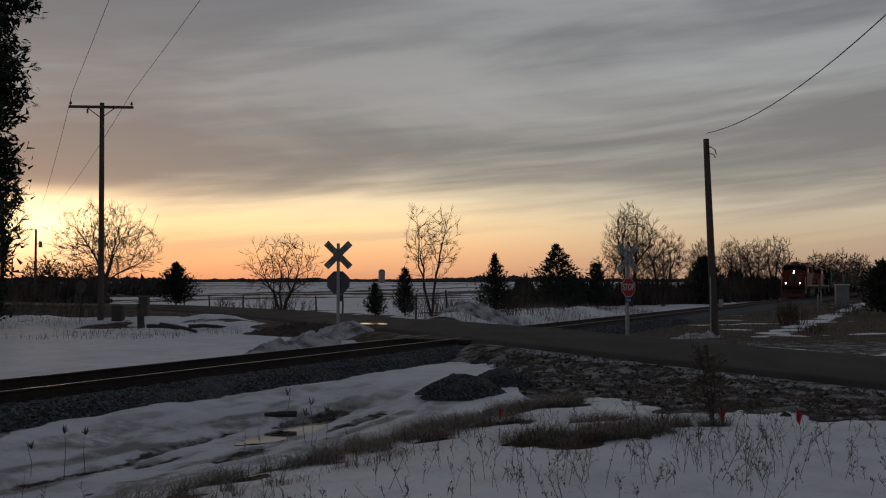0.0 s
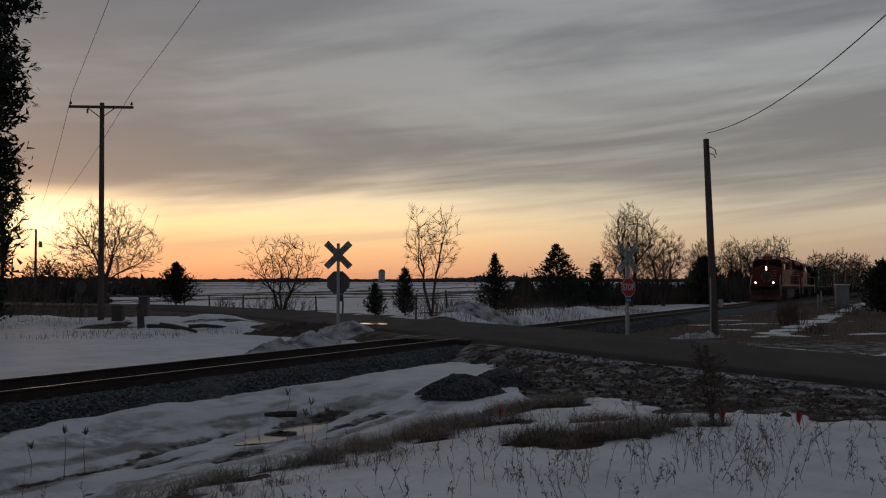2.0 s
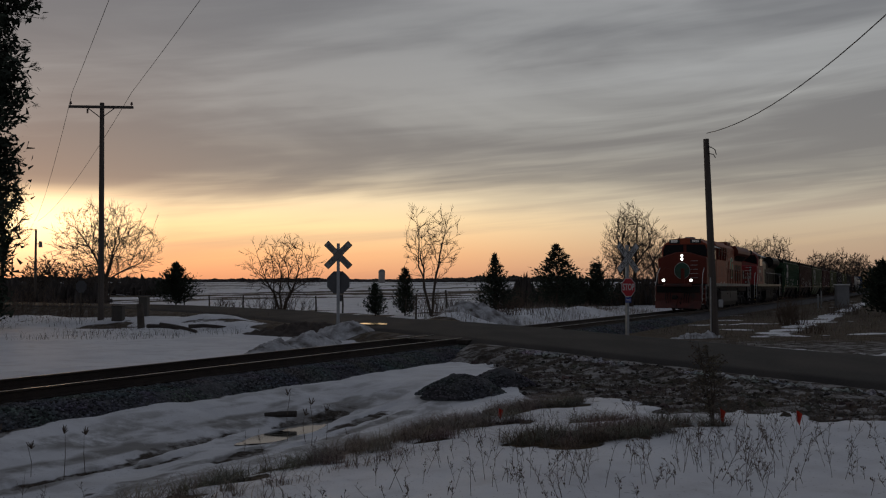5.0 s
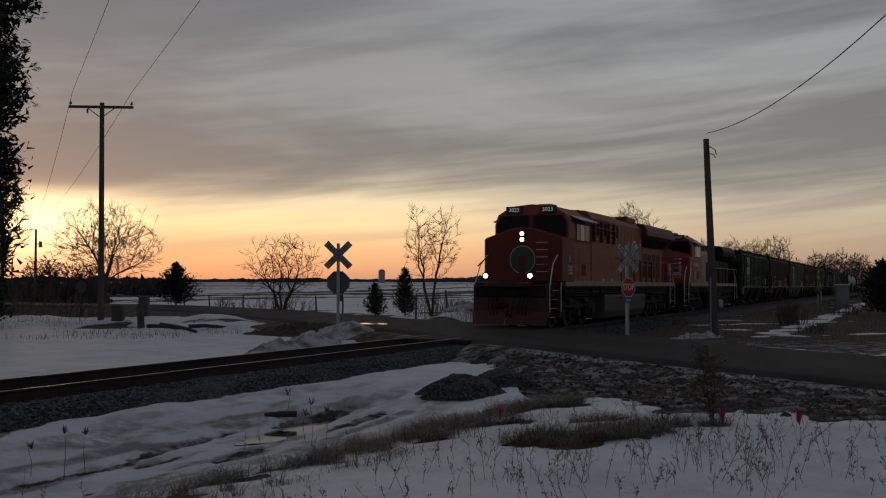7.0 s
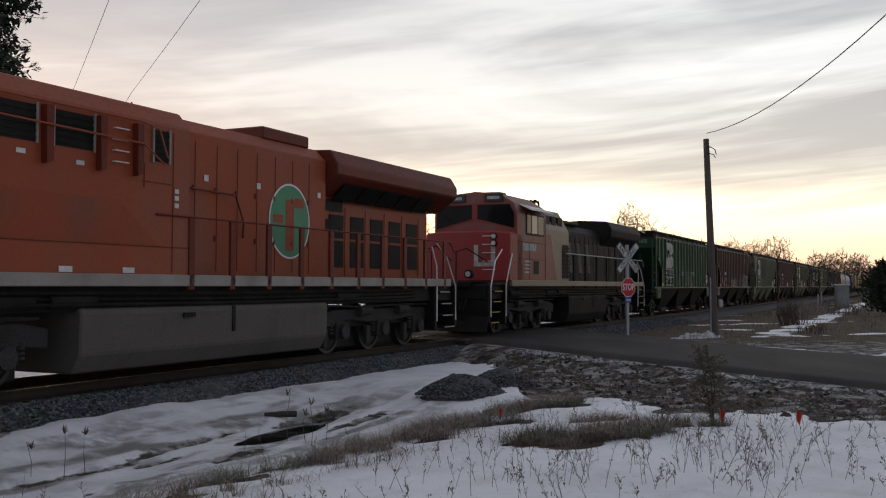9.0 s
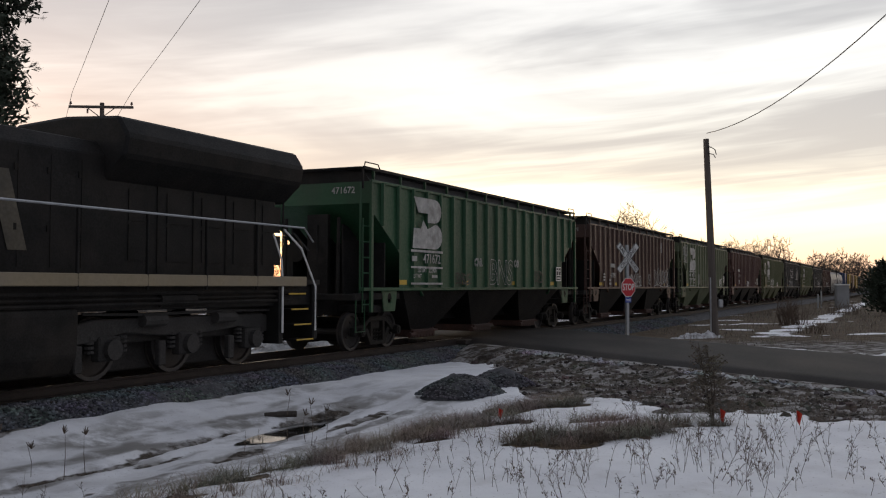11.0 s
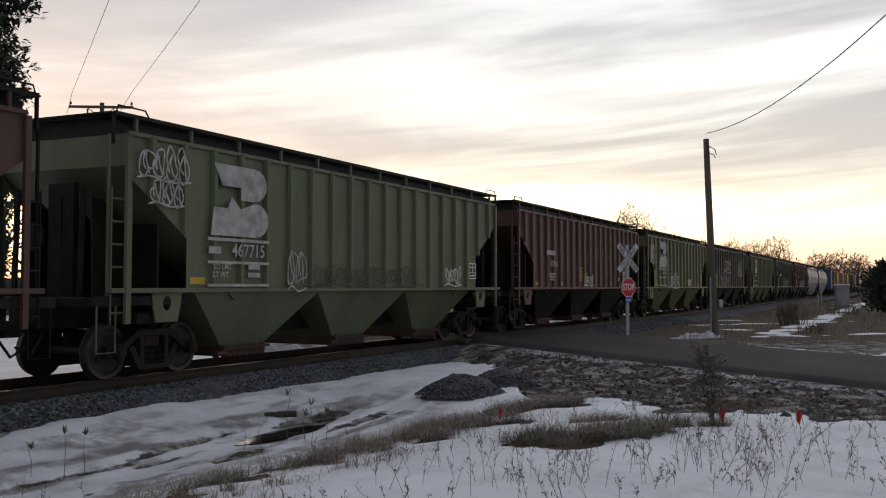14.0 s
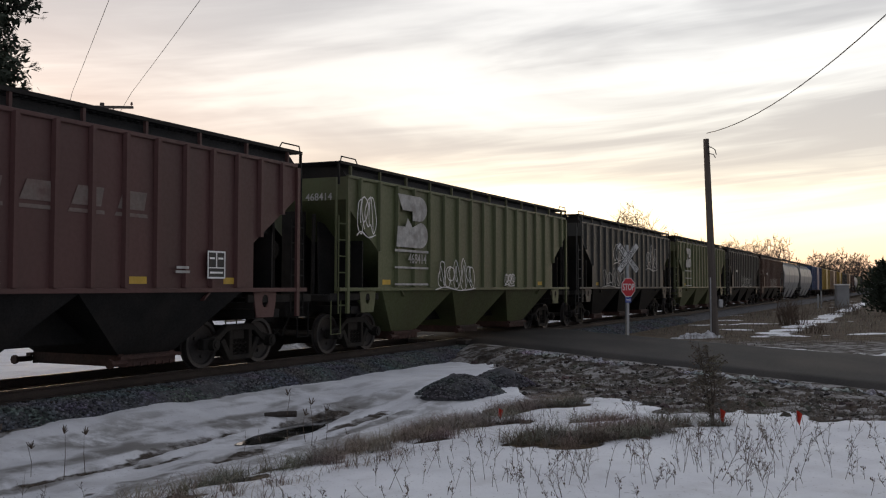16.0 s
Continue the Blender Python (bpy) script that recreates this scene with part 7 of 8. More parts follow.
def hopper(paint, label, seed, ribs=17, detail=None, group="covered hopper cars"):
    car = thing("covered_hopper", label, "railway wagon", group)
    sh = hopper_shell(ribs)
    P = M[paint]
    body = attach("body", sh["body"], P, car)
    for n, me in sh["extra"]:
        attach(n, me, P, car)
    posts = {}
    for x, s, me in sh["posts"]:
        if me.name not in posts:
            posts[me.name] = me.copy()
            posts[me.name].materials.append(P)
        o = new("side_post", posts[me.name])
        o.parent = body
        o.matrix_basis = Matrix.Translation((x, s * 1.50, 0)) @ Matrix.Rotation(0 if s > 0 else math.pi, 4, "Z")
    # webs in black, not body paint: the end recess's shade is in their colour
    for q in range(2):
        attach("end_web", sh["end_web%d" % q], M["black"], car)
    # black instead of body paint: shade below the grating is in the roof's colour
    attach("roof", sh["roof"], M["black"], car, "curved roof coloured dark for the shade under the walkway")
    attach("hatch_cover", sh["hatch_cover"], M["grime"], car)
    attach("running_board", sh["running_board"], M["black"], car, "dark grating walkway on brackets")
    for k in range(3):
        # except on lime and olive cars, black stands in for the bays' shade
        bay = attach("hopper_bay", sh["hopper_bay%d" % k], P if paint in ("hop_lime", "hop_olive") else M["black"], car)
        attach("outlet_gate", sh["outlet_gate%d" % k], M["gate"], bay, "rusty red-brown outlet gate")
    for k in range(2):
        attach("end_frame", sh["end_frame%d" % k], M["grime"], car)
        for j in range(2):
            attach("ladder", sh["ladder%d%d" % (k, j)], P if k else M["grime"], car)
            attach("bolster_plate", sh["bolster_plate%d%d" % (k, j)], P, car)
    attach("centre_sill", sh["centre_sill"], M["black"], car)
    bracket = attach("walkway_bracket", sh["walkway_bracket"], P, car)
    at = [-7.5 + i * 15.0 / 11 for i in range(12)]
    bracket.location.x = at[0]
    for x in at[1:]:
        share("walkway_bracket", bracket, Matrix.Translation((x, 0, 0)), car)
    for x in at:
        share("walkway_bracket", bracket, Matrix.Translation((x, 0, 0)) @ Matrix.Rotation(math.pi, 4, "Z"), car)
    for s in (-1, 1):
        coupler(car, s * 8.55, s)
        freight_truck(car, s * 6.55)
    if detail:
        rnd = random.Random(seed)
        for x in detail.get("yellow", ()):
            plate_on_side(body, "reflector", x - 0.2, x + 0.2, 1.60, 1.72, M["yellow"])
        for x, z, w, h in detail.get("boxes", ()):
            plate_on_side(body, "data_panel", x - w / 2, x + w / 2, z - h / 2, z + h / 2, M["sign_black"], 1.576)
            bm = bmesh.new()
            for (a, b, c, d) in ((-0.5, 0.5, 0.44, 0.5), (-0.5, 0.5, -0.5, -0.44), (-0.5, -0.44, -0.5, 0.5), (0.44, 0.5, -0.5, 0.5), (-0.03, 0.03, -0.1, 0.44), (-0.38, -0.1, 0.2, 0.27), (0.1, 0.38, 0.2, 0.27), (-0.44, 0.44, -0.13, -0.09), (-0.36, 0.36, -0.32, -0.25)):
                box(bm, x + a * w, x + b * w, 1.581, 1.583, z + c * h, z + d * h)
            part("panel_lines", bm, M["letters"], body)
        for x, z, w, h, n in detail.get("bars", ()):
            bm = bmesh.new()
            for i in range(n):
                zz = z + h / 2 - h * (i + 0.5) / n
                ww = w * rnd.uniform(0.6, 1.0)
                box(bm, x - ww / 2, x + ww / 2, 1.576, 1.579, zz - h / n * 0.3, zz + h / n * 0.3)
            part("writing_bar", bm, M["stencil"], body)
        for words, x, z, size in detail.get("text", ()):
            side_text(body, words, x, z, size, M["stencil"], 1.581)
        for x, z, w, h, key, n in detail.get("graffiti", ()):
            scrawl(body, x, z, w, h, M[key], seed * 7 + int(x * 10), 1.582, n)
        for x, z, r in detail.get("disc", ()):
            bm = bmesh.new()
            prism(bm, [(x + r * math.cos(k * math.pi / 14), z + r * math.sin(k * math.pi / 14)) for k in range(28)], 1.503, 1.506)
            disc = part("emblem", bm, M["stencil"], body, "round white emblem with a cross")
            bm = bmesh.new()
            prism(bm, [(x + r * 0.82 * math.cos(k * math.pi / 14), z + r * 0.82 * math.sin(k * math.pi / 14)) for k in range(28)], 1.507, 1.509)
            part("emblem_field", bm, P, disc)
            bm = bmesh.new()
            box(bm, x - r * 0.16, x + r * 0.16, 1.510, 1.512, z - r * 0.8, z + r * 0.8)
            box(bm, x - r * 0.8, x + r * 0.8, 1.5125, 1.514, z - r * 0.16, z + r * 0.16)
            part("emblem_stroke", bm, M["stencil"], disc)
        for x, z in detail.get("slants", ()):
            bm = bmesh.new()
            prism(bm, [(x + 0.33, z - 0.14), (x - 0.27, z - 0.14), (x - 0.33, z + 0.16), (x + 0.2, z + 0.16)], 1.503, 1.506)
            prism(bm, [(x + 0.40, z - 0.26), (x - 0.35, z - 0.26), (x - 0.34, z - 0.20), (x + 0.36, z - 0.20)], 1.503, 1.506)
            part("writing_bar", bm, M["faint"], body, "faint slanted block of railway lettering")
        for x, z in detail.get("warn", ()):
            side_text(body, "WARNING", x, z + 0.2, 0.15, M["yellow"], 1.504)
            bm = bmesh.new()
            for q in range(5):
                box(bm, x - 0.38 + 0.03 * (q % 2), x + 0.38 - 0.05 * (q % 3), 1.503, 1.506, z + 0.06 - q * 0.085, z + 0.10 - q * 0.085)
            part("writing_bar", bm, M["yellow"], body)
        for words, x, z, size in detail.get("outlined", ()):
            outlined(body, words, x, z, size, M["stencil"])
        for x, z, s in detail.get("mark", ()):
            bn_mark(body, x, z, s, M["stencil"], P)
        for x, z in detail.get("lines", ()):
            bm = bmesh.new()
            for i, (ww, hh) in enumerate(((0.92, 0.03), (0.92, 0.025), (0.92, 0.025))):
                box(bm, x - ww, x + ww, 1.581, 1.583, z - i * 0.42 - hh, z - i * 0.42 + hh)
            part("stripe", bm, M["stencil"], body)
        for words, z, size in detail.get("end_text", ()):
            text_mesh("lettering", words, size, M["stencil"], body, Matrix.Translation((7.762, 0.75, z)) @ Matrix(((0, 0, 1, 0), (1, 0, 0, 0), (0, 1, 0, 0), (0, 0, 0, 1))), 0.001)
    return car


def rounded_hopper(paint, label):
    """Smooth-sided hopper with curved flanks."""
    car = thing("covered_hopper", label, "railway wagon", "covered hopper cars")
    bm = bmesh.new()
    sec = [(-1.2, 1.35), (-1.5, 2.0), (-1.58, 2.8), (-1.4, 3.7), (-0.8, 4.2), (0.8, 4.2), (1.4, 3.7), (1.58, 2.8), (1.5, 2.0), (1.2, 1.35)]
    section(bm, sec, -7.6, 7.6, 0.05)
    body = part("body", bm, M[paint], car, smooth=False)
    for x in (-2.6, 2.6):
        bm = bmesh.new()
        section(bm, [(y * 1.012, 2.7 + (z - 2.7) * 1.012) for y, z in sec], x - 0.05, x + 0.05)
        part("rib", bm, M[paint], body)
    sh = hopper_shell(17)
    for k in range(3):
        attach("hopper_bay", sh["hopper_bay%d" % k], M[paint], car)
    for k in range(2):
        attach("end_frame", sh["end_frame%d" % k], M["grime"], car)
        for j in range(2):
            attach("ladder", sh["ladder%d%d" % (k, j)], M["grime"], car)
    attach("running_board", sh["running_board"], M["grime"], car)
    for s in (-1, 1):
        coupler(car, s * 8.55, s)
        freight_truck(car, s * 6.55)
    return car


def boxcar(paint, label):
    """Plain box car with ribbed sides and a sliding door."""
    car = thing("box_car", label, "railway wagon", "far box cars")
    bm = bmesh.new()
    box(bm, -8.0, 8.0, -1.48, 1.48, 1.05, 4.35, 0.04)
    for i in range(15):
        x = -7.6 + i * 1.085
        for s in (-1, 1):
            box(bm, x - 0.06, x + 0.06, *sorted((s * 1.48, s * 1.55)), 1.1, 4.25)
    body = part("body", bm, M[paint], car)
    bm = bmesh.new()
    section(bm, [(-1.52, 4.33), (0, 4.55), (1.52, 4.33)], -8.05, 8.05)
    part("roof", bm, M["cabinet"], car)
    bm = bmesh.new()
    box(bm, -1.6, 1.6, 1.56, 1.62, 1.1, 4.2, 0.01)
    part("door", bm, M[paint], body)
    bm = bmesh.new()
    box(bm, -8.3, 8.3, -0.4, 0.4, 0.8, 1.08)
    part("underframe", bm, M["grime"], car)
    for s in (-1, 1):
        coupler(car, s * 8.55, s)
        freight_truck(car, s * 6.6)
    return car


def loco_truck(parent, x):
    if "loco_truck" not in SHARED:
        bm = bmesh.new()
        for s in (-1, 1):
            ya, yb = sorted((s * 0.98, s * 1.16))
            prism(bm, [(-2.75, 0.62), (-2.75, 0.92), (-2.2, 1.02), (2.2, 1.02), (2.75, 0.92), (2.75, 0.62), (2.2, 0.66), (1.5, 0.78), (0.6, 0.70), (-0.6, 0.70), (-1.5, 0.78), (-2.2, 0.66)], ya, yb, 0.02)
            for xx in (-1.9, 0.0, 1.9):
                box(bm, xx - 0.24, xx + 0.24, *sorted((s * 1.0, s * 1.22)), 0.34, 0.74, 0.03)
                cyl(bm, (xx, s * 1.26, 0.53), (0, 1, 0), 0.17, 0.12, 14)
                for q in (-0.36, 0.36):
                    for k in range(4):
                        cyl(bm, (xx + q, s * 1.10, 0.50 + k * 0.075), (0, 0, 1), 0.085, 0.045, 10)
                box(bm, xx + 0.55, xx + 0.72, *sorted((s * 1.05, s * 1.18)), 0.18, 0.62, 0.02)
            cyl(bm, (-0.95, s * 1.24, 0.98), (1, 0, 0), 0.11, 0.55, 10)
            cyl(bm, (0.95, s * 1.24, 0.98), (1, 0, 0), 0.11, 0.55, 10)
            tube(bm, [(-2.5, s * 1.22, 1.08), (-1.0, s * 1.24, 1.1), (1.2, s * 1.24, 1.08), (2.5, s * 1.2, 1.12)], 0.025, 5)
        box(bm, -2.6, 2.6, -0.95, 0.95, 0.6, 0.95, 0.03)
        box(bm, -2.6, 2.6, -0.66, 0.66, 0.10, 0.62, 0.03)
        me = bpy.data.meshes.new("truck_frame")
        bm.to_mesh(me)
        bm.free()
        me.materials.append(M["truck"])
        SHARED["loco_truck"] = me
    o = new("truck_frame", SHARED["loco_truck"])
    o.parent = parent
    o.location = (x, 0, 0)
    for dx in (-1.9, 0, 1.9):
        wheelset(parent, x + dx, 0.533)


def X_(s):
    """From distance behind the front coupler to the locomotive's own x."""
    return LOCO_L / 2 - s


def locomotive(style):
    lead = style == "lead"
    END = LEAD_L if lead else TRAIL_L
    # orange_dark puts the shade of the lead nose's unlit front into its paint
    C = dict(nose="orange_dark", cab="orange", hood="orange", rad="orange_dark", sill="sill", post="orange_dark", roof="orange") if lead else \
        dict(nose="red", cab="red_side", hood="black", rad="black", sill="beige", post="black", roof="black")
    loco = thing("locomotive", "orange-red diesel locomotive with lit headlights and green oval emblem" if lead else
                 "red, beige and black diesel locomotive behind the leader", "locomotive", "locomotives")
    mt = lambda k: M[C[k]]
    # frame, deck and sill
    bm = bmesh.new()
    box(bm, X_(END - 1.1), X_(1.1), -1.35, 1.35, 1.16, 1.58, 0.02)
    frame_ = part("underframe", bm, M["black"], loco)
    bm = bmesh.new()
    for s in (-1, 1):
        box(bm, X_(END - 1.7), X_(2.9), *sorted((s * 1.40, s * 1.53)), 1.56, 1.76, 0.012)
    part("side_sill", bm, mt("sill"), frame_, "pale worn paint band along the deck")
    bm = bmesh.new()
    box(bm, X_(END - 1.0), X_(1.2), -1.40, 1.40, 1.585, 1.70, 0.01)
    part("deck", bm, M["black"], frame_)
    # piping and air tanks below the deck
    bm = bmesh.new()
    for k, (z, y) in enumerate(((1.46, 1.42), (1.36, 1.38), (1.28, 1.42))):
        tube(bm, [(X_(19.5), y, z), (X_(12), y, z - 0.03), (X_(3.6), y, z + 0.02)], 0.03, 5)
    for s_ in (3.5, 7.0, 8.2, 16.2):
        cyl(bm, (X_(s_), 1.32, 1.32), (1, 0, 0), 0.13, 0.9, 10)
    part("pipework", bm, M["grime"], frame_)
    # fuel tank
    bm = bmesh.new()
    sec = [(-1.42, 1.22), (1.42, 1.22), (1.46, 1.14), (1.44, 0.50), (1.28, 0.20), (-1.28, 0.20), (-1.44, 0.50), (-1.46, 1.14)]
    section(bm, sec, X_(15.3) if lead else X_(13.9), X_(8.3) if lead else X_(8.9), 0.03)
    tank = part("fuel_tank", bm, M["tank"] if lead else M["grime"], loco, "dusty steel fuel tank with sloping flanks")
    bm = bmesh.new()
    box(bm, X_(12.06), X_(11.98), 1.455, 1.475, 0.72, 1.2)
    box(bm, X_(10.9), X_(10.6), 1.47, 1.5, 1.02, 1.1)
    part("gauge_strip", bm, M["black"], tank)
    for s_ in (5.2, END - 5.0):
        loco_truck(loco, X_(s_))
    # pilot, steps, anticlimber, plough
    for e, s0 in ((1, 0.0), (-1, END)):
        X = (lambda d: X_(d)) if e > 0 else (lambda d: X_(END - d))
        bm = bmesh.new()
        box(bm, *sorted((X(1.15), X(1.32))), -1.45, 1.45, 0.42, 1.62, 0.03)
        box(bm, *sorted((X(0.78), X(1.4))), -0.85, 0.85, 1.52, 1.72, 0.03)
        pl = part("pilot", bm, M["pilot_red"] if e > 0 and lead else M["black"], loco)
        if e > 0:
            bm = bmesh.new()
            for s in (-1, 1):
                a = [(X(0.55), s * 0.02, 0.20), (X(1.0), s * 1.42, 0.16), (X(1.12), s * 1.45, 0.62), (X(0.98), s * 0.02, 0.72)]
                b = [(p[0] - 0.05, p[1], p[2]) for p in a]
                va, vb = [bm.verts.new(p) for p in a], [bm.verts.new(p) for p in b]
                bm.faces.new(va), bm.faces.new(vb[::-1])
                for i in range(4):
                    bm.faces.new((va[i], vb[i], vb[(i + 1) % 4], va[(i + 1) % 4]))
            bmesh.ops.recalc_face_normals(bm, faces=bm.faces[:])
            part("snow_plough", bm, M["pilot_red"] if lead else M["black"], pl, "scuffed wedge-shaped plough")
        coupler(loco, X(0.42), e)
        for s in (-1, 1):
            for k in range(4):
                bm = bmesh.new()
                z = 0.42 + k * 0.32
                ya, yb = sorted((s * 1.02, s * 1.45))
                box(bm, *sorted((X(1.33 + 0.10 * k), X(1.95 + 0.10 * k))), ya, yb, z, z + 0.035)
                st = part("step", bm, M["black"], pl)
                bm = bmesh.new()
                box(bm, *sorted((X(1.33 + 0.10 * k), X(1.95 + 0.10 * k))), *sorted((s * 1.452, s * 1.46)), z + 0.01, z + 0.04)
                part("step_edge", bm, M["stencil"] if lead else M["yellow"], pl)
            bm = bmesh.new()
            box(bm, *sorted((X(2.45), X(2.6))), *sorted((s * 1.05, s * 1.46)), 0.4, 1.6, 0.01)
            part("step_panel", bm, mt("nose") if (e > 0 and lead) else M["black"], pl)
            # grab rails beside the steps
            bm = bmesh.new()
            tube(bm, [(X(1.28), s * 1.47, 0.62), (X(1.28), s * 1.47, 1.55), (X(1.75), s * 1.42, 2.35), (X(2.35), s * 1.40, 2.72)], 0.022, 6)
            part("grab_rail", bm, M["rail_white"], pl, "white-painted grab rail")
            bm = bmesh.new()
            tube(bm, [(X(2.50), s * 1.48, 0.62), (X(2.50), s * 1.48, 1.6), (X(2.62), s * 1.53, 2.1), (X(2.9), s * 1.53, 2.6)], 0.022, 6)
            part("grab_rail", bm, M["rail_white"], pl, "white-painted grab rail")
        # front railing and hoses
        for s in (-1, 1):
            bm = bmesh.new()
            tube(bm, [(X(1.0), s * 0.42, 1.72), (X(1.0), s * 0.42, 2.62), (X(1.05), s * 0.75, 2.72), (X(1.35), s * 1.35, 2.3)], 0.022, 6)
            part("end_rail", bm, mt("post") if e > 0 else M["black"], pl)
        for k, y in enumerate((-0.75, -0.6, -0.45, 0.45, 0.6, 0.75)):
            bm = bmesh.new()
            tube(bm, [(X(1.1), y, 1.2), (X(0.85), y * 0.97, 0.85), (X(0.92), y * 0.9, 0.5)], 0.025, 5)
            part("air_hose", bm, M["black"], pl)
    # nose: full-width, with sloped shoulders
    n0, n1 = (2.4, 3.7) if lead else (2.75, 3.75)
    bm = bmesh.new()
    half = [(1.55, 1.70), (1.55, 3.36), (0.40, 3.74), (0.0, 3.75)] if lead else [(1.50, 1.70), (1.50, 3.30), (0.9, 3.36), (0.0, 3.36)]
    outline = [half[0]] + half[1:] + [(-y, z) for y, z in half[-2:0:-1]] + [(-half[0][0], 1.70)]
    section(bm, outline, X_(n1 + 0.2), X_(n0), 0.05)
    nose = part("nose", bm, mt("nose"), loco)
    # lamps in the nose
    for k, dz in enumerate((0.0, 0.22)):
        bm = bmesh.new()
        cyl(bm, (X_(n0) + 0.01, 0.0 if lead else 0.95, (3.30 if lead else 2.95) + dz), (1, 0, 0), 0.115, 0.05, 18)
        hl = part("headlight", bm, M["black"], nose)
        bm = bmesh.new()
        cyl(bm, (X_(n0) + 0.035, 0.0 if lead else 0.95, (3.30 if lead else 2.95) + dz), (1, 0, 0), 0.078, 0.03, 18)
        part("lens", bm, M["lens"] if lead else M["lens_off"], hl, "glowing headlight lens" if lead else "unlit headlight lens")
    for s in (-1, 1):
        bm = bmesh.new()
        cyl(bm, (X_(1.0), s * 0.86, 1.93), (1, 0, 0), 0.135, 0.16, 18)
        dl = part("ditch_light", bm, M["black"], loco)
        bm = bmesh.new()
        cyl(bm, (X_(0.91), s * 0.86, 1.93), (1, 0, 0), 0.085, 0.03, 18)
        part("lens", bm, M["lens"] if lead else M["lens_off"], dl, "glowing ditch light lens" if lead else "unlit lens")
    # grab irons on the nose
    for k in range(5):
        bm = bmesh.new()
        z = 2.1 + k * 0.27
        tube(bm, [(X_(n0), 0.55, z), (X_(n0) + 0.06, 0.57, z), (X_(n0) + 0.06, 0.98, z), (X_(n0), 1.0, z)], 0.012, 5)
        part("grab_iron", bm, M["rail_white"], nose)
    # cab
    c1 = 6.25
    bm = bmesh.new()
    cab_sec = [(1.50, 1.70), (1.50, 3.95), (1.38, 4.30), (0.85, 4.62), (0.0, 4.70), (-0.85, 4.62), (-1.38, 4.30), (-1.50, 3.95), (-1.50, 1.70)]
    section(bm, cab_sec, X_(c1), X_(n1 - 0.35), 0.03)
    cab = part("cab", bm, mt("cab"), loco)
    # windshields on the sloping cab front
    xf = X_(n1 - 0.35) + 0.004
    bm = bmesh.new()
    prism_pts = [(1.43, 3.42), (1.43, 3.95), (1.28, 4.28), (0.0, 4.30), (-1.28, 4.28), (-1.43, 3.95), (-1.43, 3.42), (0.0, 3.76)]
    section(bm, prism_pts, xf, xf + 0.02)
    part("windscreen_frame", bm, mt("nose") if lead else M["red"], cab)
    for s in (-1, 1):
        bm = bmesh.new()
        pts = [(s * 0.10, 3.79), (s * 0.10, 4.26), (s * 1.24, 4.25), (s * 1.40, 3.96), (s * 1.40, 3.47)]
        section(bm, pts, xf + 0.022, xf + 0.03)
        part("windscreen", bm, M["glass"], cab, "dark reflective windscreen")
        bm = bmesh.new()
        tube(bm, [(xf + 0.04, s * 0.7, 3.66), (xf + 0.045, s * 1.1, 3.9)], 0.012, 4)
        part("wiper", bm, M["black"], cab)
        # number boards
        bm = bmesh.new()
        box(bm, xf - 0.1, xf + 0.05, *sorted((s * 0.34, s * 1.02)), 4.34, 4.62, 0.012)
        nb = part("number_board", bm, M["board"], cab, "black number board with glowing digits" if lead else "dark number board")
        m_ = Matrix.Translation((xf + 0.056, s * 0.68, 4.48)) @ Matrix(((0, 0, 1, 0), (1, 0, 0, 0), (0, 1, 0, 0), (0, 0, 0, 1)))
        if lead:
            text_mesh("digits", "3023", 0.21, M["digits"], nb, m_, 0.001, sx=1.05)
        else:
            bm = bmesh.new()
            box(bm, xf + 0.052, xf + 0.055, *sorted((s * 0.46, s * 0.90)), 4.43, 4.53)
            part("writing_bar", bm, M["stencil"], nb)
        # side windows
        y0 = s * 1.503
        bm = bmesh.new()
        box(bm, X_(5.95), X_(4.2), *sorted((y0, y0 + s * 0.015)), 3.28, 4.0, 0.005)
        wf = part("window_frame", bm, M["black"], cab)
        for a, b in ((4.27, 4.62), (4.72, 5.25), (5.33, 5.88)):
            bm = bmesh.new()
            box(bm, X_(b), X_(a), *sorted((y0 + s * 0.016, y0 + s * 0.022)), 3.34, 3.95)
            part("pane", bm, M["glass"] if a != 4.72 else M["cab_pane"], wf)
        bm = bmesh.new()
        section(bm, [(s * 1.36, 4.30), (s * 1.80, 4.10), (s * 1.80, 4.07), (s * 1.36, 4.27)], X_(6.15), X_(3.9))
        part("sunshade", bm, M["white"], cab, "pale folding sunshade over the window")
        # door and ladder details on the cab's flank
        bm = bmesh.new()
        box(bm, X_(5.45), X_(4.95), *sorted((y0, y0 + s * 0.008)), 1.98, 2.42, 0.004)
        part("vent_panel", bm, M["black"], cab)
        bm = bmesh.new()
        for (a, b, c, d) in ((3.5, 6.2, 3.02, 3.035), (6.1, 6.12, 1.8, 3.9), (4.55, 4.57, 1.8, 3.0), (3.5, 6.2, 2.46, 2.472)):
            box(bm, X_(b), X_(a), *sorted((y0, y0 + s * 0.006)), c, d)
        part("panel_seam", bm, M["orange_dark"] if lead else M["black"], cab)
    # roof gear
    bm = bmesh.new()
    box(bm, X_(5.6), X_(5.0), -0.35, 0.25, 4.68, 4.84, 0.04)
    part("air_conditioner", bm, M["cabinet"], cab)
    bm = bmesh.new()
    for k in range(3):
        tube(bm, [(X_(9.3), -0.2 + k * 0.16, 4.6), (X_(9.2), -0.2 + k * 0.16, 4.8), (X_(8.8), -0.2 + k * 0.16, 4.82)], 0.03, 7, 0.06)
    part("horn", bm, M["black"], cab)
    # body behind the cab: wide lower cabinet then the narrow engine hood
    b1 = 10.7 if lead else 9.0
    bm = bmesh.new()
